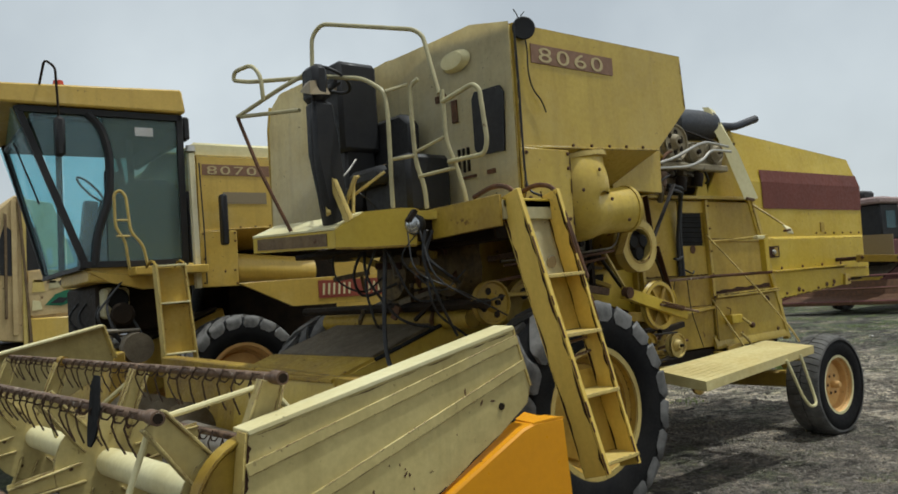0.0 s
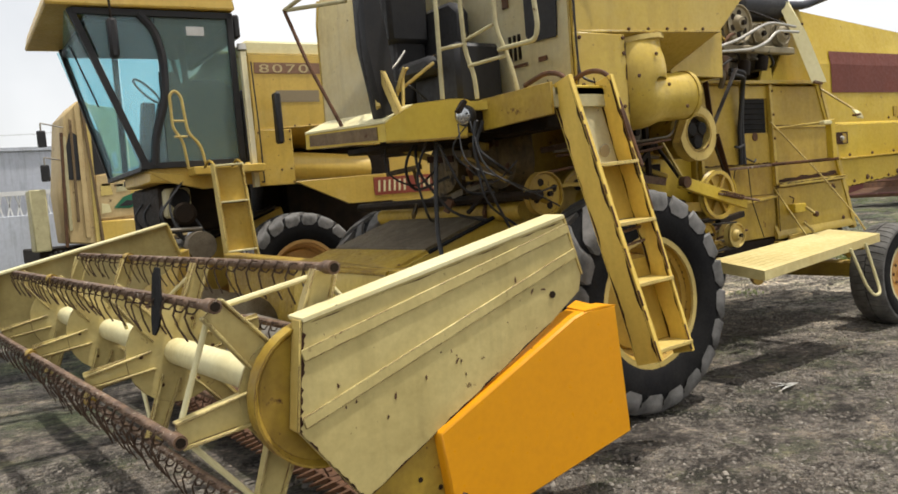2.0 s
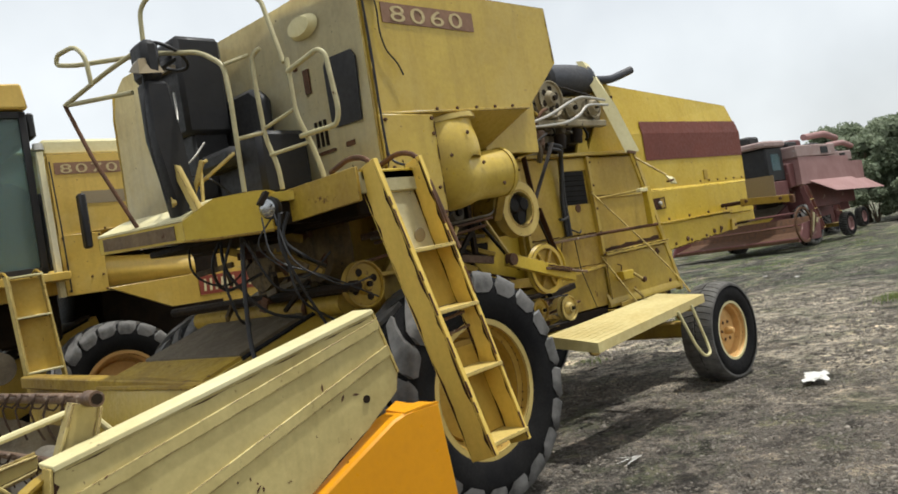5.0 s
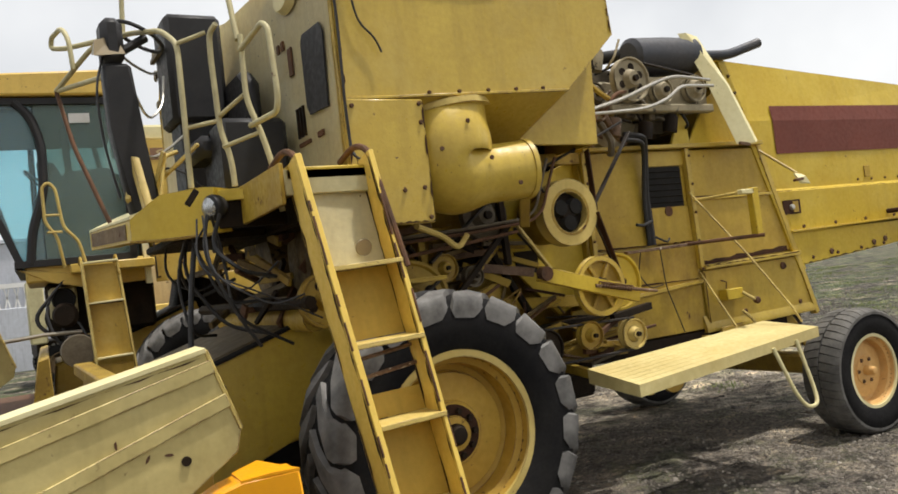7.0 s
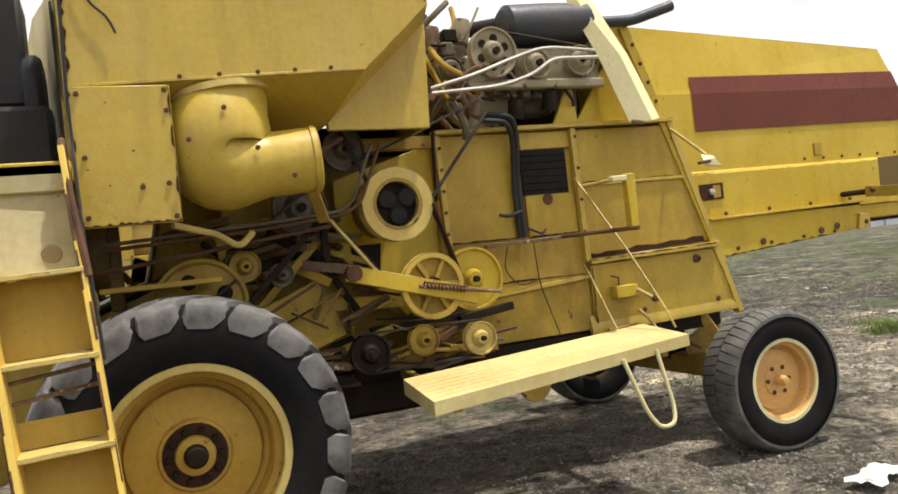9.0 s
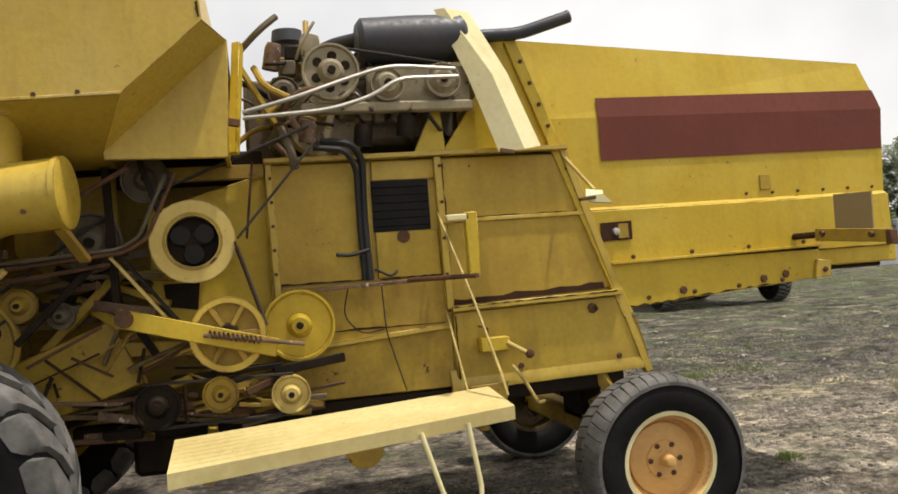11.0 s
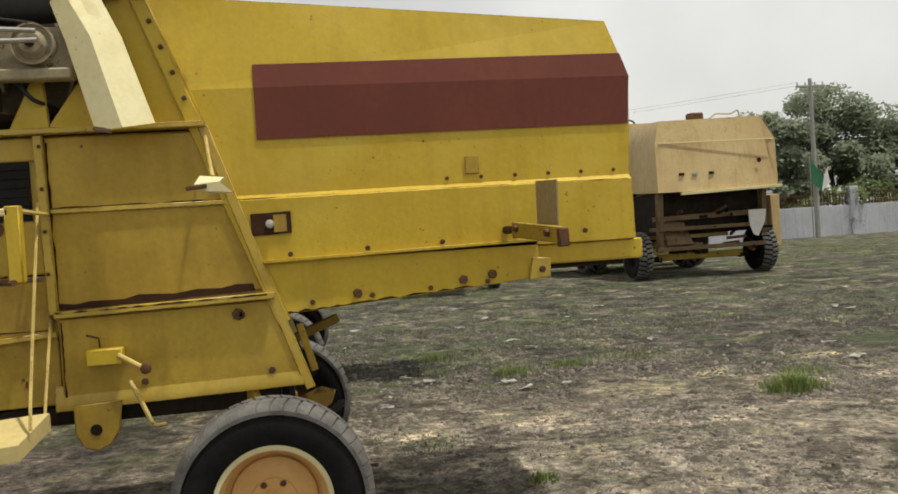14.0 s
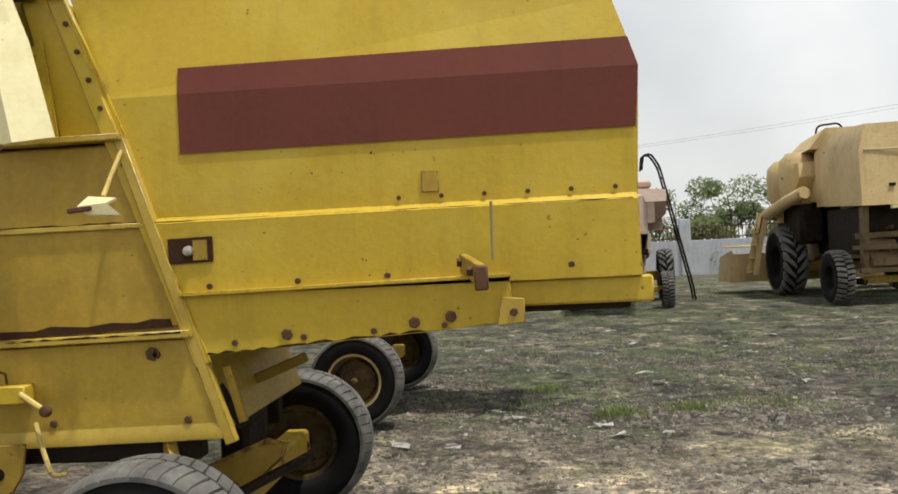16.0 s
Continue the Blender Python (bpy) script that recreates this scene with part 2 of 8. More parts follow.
BLACK = surface("black_plastic", (0.018, 0.018, 0.02), (0.035, 0.034, 0.034), 0.5, big=5, amount=0.8, bump=0.003, dust=(0.03, 0.027, 0.024), spec=0.22)
RUBBER = surface("dusty_tyre_rubber", (0.007, 0.007, 0.008), (0.018, 0.017, 0.016), 0.8, spec=0.12, big=4, fine=50, amount=0.9, bump=0.004)
TREAD = surface("dusty_tread_rubber", (0.06, 0.058, 0.055), (0.225, 0.216, 0.203), 0.6, spec=0.25, big=5, fine=50, amount=0.9, bump=0.004)
RUSTBAR = surface("worn_rusty_bar", (0.24, 0.15, 0.09), (0.09, 0.05, 0.03), 0.55, metal=0.1, big=9, fine=60, amount=1.0, bump=0.002, spots=(0.55, 0.48, 0.38), spot_at=0.60, spot_scale=22)
TINE = surface("dark_rusty_spring_wire", (0.10, 0.06, 0.035), (0.05, 0.03, 0.02), 0.65, metal=0.2, big=12, fine=60, amount=1.0, bump=0.001)
DECAL = surface("faded_decal_band", (0.27, 0.15, 0.085), (0.20, 0.105, 0.06), 0.5, big=3, amount=0.9, bump=0.002, spots=(0.5, 0.37, 0.13), spot_at=0.66, spot_scale=12)
DECALINK = surface("faded_decal_print", (0.56, 0.46, 0.24), (0.44, 0.33, 0.15), 0.5, big=6, amount=0.9, bump=0, spots=(0.27, 0.15, 0.085), spot_at=0.60, spot_scale=22)
ROSE = surface("grey_rose_paint", (0.40, 0.30, 0.275), (0.30, 0.2, 0.185), 0.7, big=2, amount=0.9, bump=0.004, spots=(0.5, 0.46, 0.42), spot_at=0.62, spot_scale=5)
DARKRUST = surface("dark_hub_rust", (0.06, 0.026, 0.014), (0.03, 0.016, 0.01), 0.75, spec=0.15, big=9, fine=60, amount=0.9, bump=0.004)
BELT = surface("rubber_belt", (0.02, 0.018, 0.016), (0.045, 0.035, 0.028), 0.7, big=6, amount=0.8, bump=0.002)
HOSE = surface("hydraulic_hose", (0.012, 0.012, 0.013), (0.03, 0.028, 0.027), 0.5, big=6, amount=0.8, bump=0.002)
MUFFLER = surface("heat_stained_muffler", (0.045, 0.05, 0.06), (0.08, 0.075, 0.075), 0.5, metal=0.4, big=3, amount=0.8, bump=0.004)
ALU = surface("dull_aluminium", (0.55, 0.53, 0.48), (0.4, 0.37, 0.31), 0.4, metal=0.8, big=5, amount=0.7, bump=0.002)
WHITE = surface("white_paint", (0.75, 0.75, 0.73), (0.62, 0.6, 0.56), 0.6, amount=0.6)
WALLPAINT = surface("whitewashed_wall", (0.54, 0.565, 0.62), (0.42, 0.43, 0.455), 0.85, big=0.6, fine=8, amount=0.8, bump=0.01, streak=0.35)
CONCRETE = surface("grey_concrete", (0.36, 0.35, 0.33), (0.27, 0.26, 0.24), 0.9, big=0.8, fine=12, amount=0.8, bump=0.01)
BARK = surface("bark", (0.12, 0.085, 0.055), (0.07, 0.05, 0.035), 0.9, big=6, fine=40, amount=0.9, bump=0.02)
PAPER = surface("litter_paper", (0.72, 0.71, 0.68), (0.55, 0.53, 0.48), 0.8, big=8, amount=0.6, bump=0.004)
LAMP_GLASS = surface("headlamp_glass", (0.55, 0.56, 0.56), (0.16, 0.16, 0.15), 0.2, metal=0.8, big=30, amount=0.5, bump=0.002)
GREENCLOTH = surface("green_cloth", (0.03, 0.16, 0.08), (0.025, 0.11, 0.06), 0.85, amount=0.5)
REDLENS = surface("red_lens", (0.45, 0.06, 0.03), (0.35, 0.05, 0.03), 0.25, amount=0.4, bump=0)


def leaf_material(name, a, b):
    m, n, l, p = nodes_of(name)
    g = n.new("ShaderNodeNewGeometry")
    c = mix(n, l, g.outputs["Random Per Island"], a, b)
    l.new(c, p.inputs["Base Color"])
    p.inputs["Roughness"].default_value = 0.75
    tr = n.new("ShaderNodeBsdfTranslucent")
    l.new(c, tr.inputs[0])
    ms = n.new("ShaderNodeMixShader")
    ms.inputs[0].default_value = 0.3
    l.new(p.outputs[0], ms.inputs[1])
    l.new(tr.outputs[0], ms.inputs[2])
    l.new(ms.outputs[0], n["Material Output"].inputs[0])
    return m


# Both greens are lightened and greyed to put distance haze into the leaves.
LEAF = leaf_material("hazed_leaves", (0.15, 0.19, 0.11), (0.25, 0.285, 0.18))
LEAF_PALE = leaf_material("hazed_pale_leaves", (0.18, 0.22, 0.14), (0.29, 0.32, 0.22))
GRASS = leaf_material("grass_blades", (0.11, 0.18, 0.04), (0.27, 0.30, 0.10))
SCRUB = leaf_material("dry_scrub_leaves", (0.09, 0.14, 0.045), (0.20, 0.24, 0.09))


def glass_material(name, tint, alpha):
    m, n, l, p = nodes_of(name)
    p.inputs["Base Color"].default_value = (*tint, 1)
    p.inputs["Roughness"].default_value = 0.06
    tr = n.new("ShaderNodeBsdfTransparent")
    tr.inputs[0].default_value = (*tint, 1)
    ms = n.new("ShaderNodeMixShader")
    ms.inputs[0].default_value = alpha
    l.new(tr.outputs[0], ms.inputs[1])
    l.new(p.outputs[0], ms.inputs[2])
    l.new(ms.outputs[0], n["Material Output"].inputs[0])
    return m


CAB_GLASS = glass_material("tinted_cab_glass", (0.76, 0.93, 0.965), 0.12)
DARK_GLASS = glass_material("dark_cab_glass", (0.42, 0.54, 0.50), 0.22)


def ground_material():
    m, n, l, p = nodes_of("gravelly_soil")
    co = n.new("ShaderNodeTexCoord").outputs["Object"]
    xyz = n.new("ShaderNodeSeparateXYZ")
    l.new(co, xyz.inputs[0])
    big = tex(n, l, "ShaderNodeTexNoise", 0.35, 6, 0.65, co)
    mid = tex(n, l, "ShaderNodeTexNoise", 1.9, 7, 0.72, co)
    fine = tex(n, l, "ShaderNodeTexNoise", 24, 5, 0.8, co)
    tiny = tex(n, l, "ShaderNodeTexNoise", 75, 3, 0.7, co)

    def zone(axis, lo, hi, wob):
        """0 before lo, 1 after hi along an axis, with a ragged border."""
        ad = n.new("ShaderNodeMath")
        ad.operation = "MULTIPLY_ADD"
        l.new(mid.outputs["Fac"], ad.inputs[0])
        ad.inputs[1].default_value = wob
        l.new(xyz.outputs[axis], ad.inputs[2])
        return span(n, l, ad.outputs[0], lo + wob / 2, hi + wob / 2, 0, 1)
    grey = mix(n, l, span(n, l, mid.outputs["Fac"], 0.35, 0.68, 0, 1), (0.135, 0.115, 0.094), (0.29, 0.25, 0.208))
    tan_ = mix(n, l, span(n, l, mid.outputs["Fac"], 0.36, 0.62, 0, 1), (0.27, 0.235, 0.18), (0.62, 0.54, 0.42))
    dark = mix(n, l, span(n, l, mid.outputs["Fac"], 0.36, 0.66, 0, 1), (0.045, 0.041, 0.035), (0.25, 0.222, 0.182))
    grn = tex(n, l, "ShaderNodeTexNoise", 0.6, 6, 0.72, co)
    dark = mix(n, l, span(n, l, grn.outputs["Fac"], 0.47, 0.56, 0, 0.75), dark, (0.085, 0.115, 0.045))
    c = mix(n, l, zone(0, 2.5, 4.5, 2.5), grey, tan_)
    c = mix(n, l, zone(0, 10.5, 13.0, 3.0), c, dark)
    c = mix(n, l, zone(1, 2.6, 4.4, 3.0), c, dark)
    c = mix(n, l, span(n, l, big.outputs["Fac"], 0.50, 0.62, 0, 0.6), c, (0.06, 0.055, 0.045))
    c = mix(n, l, span(n, l, fine.outputs["Fac"], 0.55, 0.74, 0, 0.7), c, (0.46, 0.42, 0.34))
    c = mix(n, l, span(n, l, fine.outputs["Fac"], 0.44, 0.30, 0, 0.8), c, (0.05, 0.044, 0.036))
    c = mix(n, l, span(n, l, tiny.outputs["Fac"], 0.50, 0.36, 0, 0.5), c, (0.06, 0.053, 0.044))
    weed = tex(n, l, "ShaderNodeTexNoise", 1.4, 7, 0.75, co)
    c = mix(n, l, span(n, l, weed.outputs["Fac"], 0.51, 0.58, 0, 0.5), c, (0.11, 0.125, 0.055))
    clump = tex(n, l, "ShaderNodeTexNoise", 3.4, 8, 0.8, co)
    c = mix(n, l, span(n, l, clump.outputs["Fac"], 0.49, 0.43, 0, 0.85), c, (0.36, 0.34, 0.31), "MULTIPLY")
    c = mix(n, l, span(n, l, clump.outputs["Fac"], 0.545, 0.60, 0, 0.9), c, (1.65, 1.6, 1.5), "MULTIPLY")
    patch = tex(n, l, "ShaderNodeTexNoise", 0.85, 9, 0.78, co)
    c = mix(n, l, span(n, l, patch.outputs["Fac"], 0.475, 0.435, 0, 0.85), c, (0.42, 0.40, 0.38), "MULTIPLY")
    c = mix(n, l, span(n, l, patch.outputs["Fac"], 0.53, 0.58, 0, 0.9), c, (1.35, 1.32, 1.26), "MULTIPLY")
    blot = tex(n, l, "ShaderNodeTexNoise", 1.15, 3, 0.55, co)
    far = zone(1, 1.2, 3.2, 2.0)

    def both(a, b):
        mm = n.new("ShaderNodeMath")
        mm.operation = "MULTIPLY"
        l.new(a, mm.inputs[0])
        l.new(b, mm.inputs[1])
        return mm.outputs[0]
    c = mix(n, l, both(span(n, l, blot.outputs["Fac"], 0.50, 0.40, 0, 0.8), far), c, (0.40, 0.38, 0.36), "MULTIPLY")
    c = mix(n, l, both(span(n, l, blot.outputs["Fac"], 0.53, 0.62, 0, 0.9), far), c, (1.9, 1.8, 1.62), "MULTIPLY")
    moss = tex(n, l, "ShaderNodeTexNoise", 0.75, 4, 0.6, co)
    c = mix(n, l, both(span(n, l, moss.outputs["Fac"], 0.53, 0.63, 0, 0.6), far), c, (0.105, 0.14, 0.055))
    lump = tex(n, l, "ShaderNodeTexNoise", 12.0, 7, 0.8, co)
    c = mix(n, l, span(n, l, lump.outputs["Fac"], 0.48, 0.42, 0, 0.8), c, (0.45, 0.43, 0.4), "MULTIPLY")
    c = mix(n, l, span(n, l, lump.outputs["Fac"], 0.54, 0.60, 0, 0.9), c, (1.6, 1.55, 1.45), "MULTIPLY")
    l.new(c, p.inputs["Base Color"])
    p.inputs["Roughness"].default_value = 0.95
    b1 = n.new("ShaderNodeBump")
    b1.inputs["Strength"].default_value, b1.inputs["Distance"].default_value = 1.0, 0.08
    l.new(clump.outputs["Fac"], b1.inputs["Height"])
    b2 = n.new("ShaderNodeBump")
    b2.inputs["Strength"].default_value, b2.inputs["Distance"].default_value = 1.0, 0.05
    l.new(fine.outputs["Fac"], b2.inputs["Height"])
    l.new(b1.outputs[0], b2.inputs["Normal"])
    l.new(b2.outputs[0], p.inputs["Normal"])
    return m


def stone_material(name, lift):
    m, n, l, p = nodes_of(name)
    g = n.new("ShaderNodeNewGeometry")
    r = n.new("ShaderNodeValToRGB")
    r.color_ramp.elements[0].color, r.color_ramp.elements[1].color = (0.08 * lift, 0.069 * lift, 0.056 * lift, 1), (0.36 * lift, 0.32 * lift, 0.265 * lift, 1)
    for at, col in ((0.4, (0.15 * lift, 0.13 * lift, 0.105 * lift, 1)), (0.93, (0.22 * lift, 0.195 * lift, 0.16 * lift, 1))):
        r.color_ramp.elements.new(at).color = col
    l.new(g.outputs["Random Per Island"], r.inputs[0])
    l.new(r.outputs[0], p.inputs["Base Color"])
    p.inputs["Roughness"].default_value = 0.9
    return m


SOIL = ground_material()
STONES = stone_material("loose_stones", 1.0)
TAN_STONES = stone_material("loose_tan_stones", 1.1)
CLODS = stone_material("dark_clods", 0.55)
RAIL = surface("weathered_rail_paint", (0.50, 0.45, 0.25), (0.36, 0.31, 0.17), 0.5, big=5, amount=0.8, bump=0.003, spots=RUST, spot_at=0.66, spot_scale=12)


# ---- mesh tools ----
def part(name, bm, material, parent=None, label="", smooth=40):
    """Links a bmesh as one mesh object, under a thing or a part."""
    me = bpy.data.meshes.new(name)
    bmesh.ops.recalc_face_normals(bm, faces=bm.faces[:])
    bm.to_mesh(me)
    bm.free()
    if smooth:
        me.polygons.foreach_set("use_smooth", [True] * len(me.polygons))
        me.set_sharp_from_angle(angle=radians(smooth))
    me.materials.append(material)
    ob = new(name, me)
    if parent:
        ob.parent = parent
    if label:
        ob["label"] = label
    return ob


def thing(name, m, label, category, group="", kind=""):
    ob = new(name)
    ob.empty_display_size = 0.2
    ob.matrix_world = m
    return tagged(ob, label, category, group, kind)


def box(lo, hi, bevel=0.006, bm=None, m=None):
    bm = bm or bmesh.new()
    c = [(a + b) / 2 for a, b in zip(lo, hi)]
    s = [max(abs(b - a), 0.001) for a, b in zip(lo, hi)]
    t = Matrix.Translation(c) @ Matrix.Diagonal((*s, 1))
    vs = bmesh.ops.create_cube(bm, size=1, matrix=(m @ t if m else t))["verts"]
    if bevel:
        es = list({e for v in vs for e in v.link_edges})
        bmesh.ops.bevel(bm, geom=es, offset=min(bevel, min(s) * 0.3), segments=1, affect="EDGES")
    return bm


def prism(pts, axis, a, b, bevel=0.004, bm=None):
    """A flat outline drawn in the plane across an axis and given thickness from a to b along it."""
    bm = bm or bmesh.new()

    def at(p, h):
        return {"x": (h, p[0], p[1]), "y": (p[0], h, p[1]), "z": (p[0], p[1], h)}[axis]
    lo, hi = [bm.verts.new(at(p, a)) for p in pts], [bm.verts.new(at(p, b)) for p in pts]
    k = len(pts)
    fs = [bm.faces.new(lo), bm.faces.new(hi)] + [bm.faces.new((lo[i], lo[(i + 1) % k], hi[(i + 1) % k], hi[i])) for i in range(k)]
    if bevel:
        es = list({e for f in fs for e in f.edges})
        bmesh.ops.bevel(bm, geom=es, offset=min(bevel, abs(b - a) * 0.3), segments=1, affect="EDGES")
    return bm


def rounded(pts, r, steps=4):
    """The polyline with its inner corners rounded."""
    pts = [Vector(p) for p in pts]
    out = [pts[0]]
    for a, b, c in zip(pts, pts[1:], pts[2:]):
        d = min(r, (a - b).length * 0.45, (c - b).length * 0.45)
        p, q = b + (a - b).normalized() * d, b + (c - b).normalized() * d
        for i in range(steps + 1):
            t = i / steps
            out.append(p * (1 - t) ** 2 + b * 2 * t * (1 - t) + q * t * t)
    return out + [pts[-1]]


def tube(pts, r, seg=8, bm=None, bend=0.0, r_end=None):
    """A round bar along a polyline, with closed ends."""
    bm = bm or bmesh.new()
    pts = rounded(pts, bend) if bend else [Vector(p) for p in pts]
    up, rings = None, []
    for i, p in enumerate(pts):
        d = (pts[min(i + 1, len(pts) - 1)] - pts[max(i - 1, 0)]).normalized()
        if up is None:
            up = d.orthogonal().normalized()
        up = (up - d * up.dot(d)).normalized()
        side = d.cross(up)
        rr = r if r_end is None else r + (r_end - r) * i / (len(pts) - 1)
        rings.append([bm.verts.new(p + (up * math.cos(2 * math.pi * k / seg) + side * math.sin(2 * math.pi * k / seg)) * rr) for k in range(seg)])
    for a, b in zip(rings, rings[1:]):
        for k in range(seg):
            bm.faces.new((a[k], a[(k + 1) % seg], b[(k + 1) % seg], b[k]))
    bm.faces.new(rings[0])
    bm.faces.new(rings[-1])
    return bm


def lathe(profile, centre, axis=(0, 1, 0), seg=32, bm=None, closed=False):
    """Turns (radius, height) pairs about an axis through centre."""
    bm = bm or bmesh.new()
    ax = Vector(axis).normalized()
    u = ax.orthogonal().normalized()
    w = ax.cross(u)
    c = Vector(centre)
    rings = []
    for r, h in profile:
        if r < 1e-5:
            rings.append([bm.verts.new(c + ax * h)] * seg)
        else:
            rings.append([bm.verts.new(c + ax * h + (u * math.cos(2 * math.pi * k / seg) + w * math.sin(2 * math.pi * k / seg)) * r) for k in range(seg)])
    pairs = list(zip(rings, rings[1:])) + ([(rings[-1], rings[0])] if closed else [])
    for a, b in pairs:
        for k in range(seg):
            vs = list(dict.fromkeys((a[k], a[(k + 1) % seg], b[(k + 1) % seg], b[k])))
            if len(vs) > 2:
                bm.faces.new(vs)
    return bm


def loft(rings, bm=None, caps=True):
    """Joins outlines of equal length into one skin."""
    bm = bm or bmesh.new()
    vs = [[bm.verts.new(p) for p in r] for r in rings]
    k = len(vs[0])
    for a, b in zip(vs, vs[1:]):
        for i in range(k):
            bm.faces.new((a[i], a[(i + 1) % k], b[(i + 1) % k], b[i]))
    if caps:
        bm.faces.new(vs[0])
        bm.faces.new(vs[-1])
    return bm


def bar(a, b, w, h, bm=None, up=(0, 0, 1), bevel=0.003):
    """A straight flat bar from a to b, w across and h along up."""
    bm = bm or bmesh.new()
    a, b = Vector(a), Vector(b)
    x = (b - a).normalized()
    y = Vector(up).cross(x).normalized()
    z = x.cross(y)
    m = Matrix((x, y, z)).transposed().to_4x4()
    m.translation = (a + b) / 2
    return box((-(b - a).length / 2, -w / 2, -h / 2), ((b - a).length / 2, w / 2, h / 2), bevel, bm, m)


def bolts(places, axis, r, h, parent, material, name="bolt"):
    """Hexagonal bolt heads, one object each on one mesh."""
    me = None
    for p in places:
        if me is None:
            ob = part(name, lathe([(0, h), (r * 0.85, h), (r, h * 0.6), (r, 0), (0, 0)], (0, 0, 0), axis, 6), material, parent)
            me = ob.data
        else:
            ob = new(name, me)
            ob.parent = parent
        ob.location = p


def lettering(text, size, depth, m, material, parent, name="lettering", stretch=1.0):
    cu = bpy.data.curves.new(name, "FONT")
    cu.body, cu.size, cu.extrude = text, size, depth
    tmp = bpy.data.objects.new(name, cu)
    scene.collection.objects.link(tmp)
    me = bpy.data.meshes.new_from_object(tmp.evaluated_get(bpy.context.evaluated_depsgraph_get()))
    bpy.data.objects.remove(tmp)
    bpy.data.curves.remove(cu)
    me.transform(Matrix.Diagonal((stretch, 1, 1, 1)))
    me.materials.clear()
    me.materials.append(material)
    ob = new(name, me)
    ob.parent, ob.matrix_basis = parent, m
    return ob


# ---- combine harvester: pieces shared by all the machines of the yard ----
def tyre_mesh(c, side, r, w, rim):
    p = [(rim, -0.40), (rim * 1.12, -0.47), ((r + rim) / 2, -0.5), (r * 0.90, -0.47), (r * 0.945, -0.40), (r * 0.96, -0.2), (r * 0.96, 0.2),
         (r * 0.945, 0.40), (r * 0.90, 0.47), ((r + rim) / 2, 0.5), (rim * 1.12, 0.47), (rim, 0.40), (rim * 0.96, 0.3), (rim * 0.96, -0.3)]
    return lathe([(a, h * w) for a, h in p], c, (0, side, 0), 56, closed=True)


def lug_mesh(c, side, r, w, count, skew, thick, drop=0.86, depth=0.055, flare=1.0):
    """Slanted tread bars that run from the crown out over both shoulders."""
    bm = bmesh.new()
    c = Vector(c)
    for s in (-1, 1):
        for i in range(count):
            t0 = 2 * math.pi * (i + (0.5 if s > 0 else 0)) / count
            rows = []
            for h, k, ro, wide in ((0.02, 0.0, 1.0, 0.75), (0.26, 0.5, 0.996, 1.15), (0.42, 0.88, 0.975, 1.8), (0.475, 0.97, 0.948, 1.85), (0.503, 1.02, (drop + 0.95) / 2, 1.6), (0.506, 1.06, drop, 1.15)):
                th, row = t0 + skew * k, []
                tk = thick * (1 + (wide - 1) * flare)
                for dt, rr in ((-tk, ro * r), (tk, ro * r), (tk * 1.25, ro * r - depth), (-tk * 1.25, ro * r - depth)):
                    row.append(bm.verts.new(c + Vector((math.cos(th + dt) * rr, side * s * h * w, math.sin(th + dt) * rr))))
                rows.append(row)
            for a, b in zip(rows, rows[1:]):
                for q in range(4):
                    bm.faces.new((a[q], a[(q + 1) % 4], b[(q + 1) % 4], b[q]))
            bm.faces.new(rows[0])
            bm.faces.new(rows[-1])
    return bm


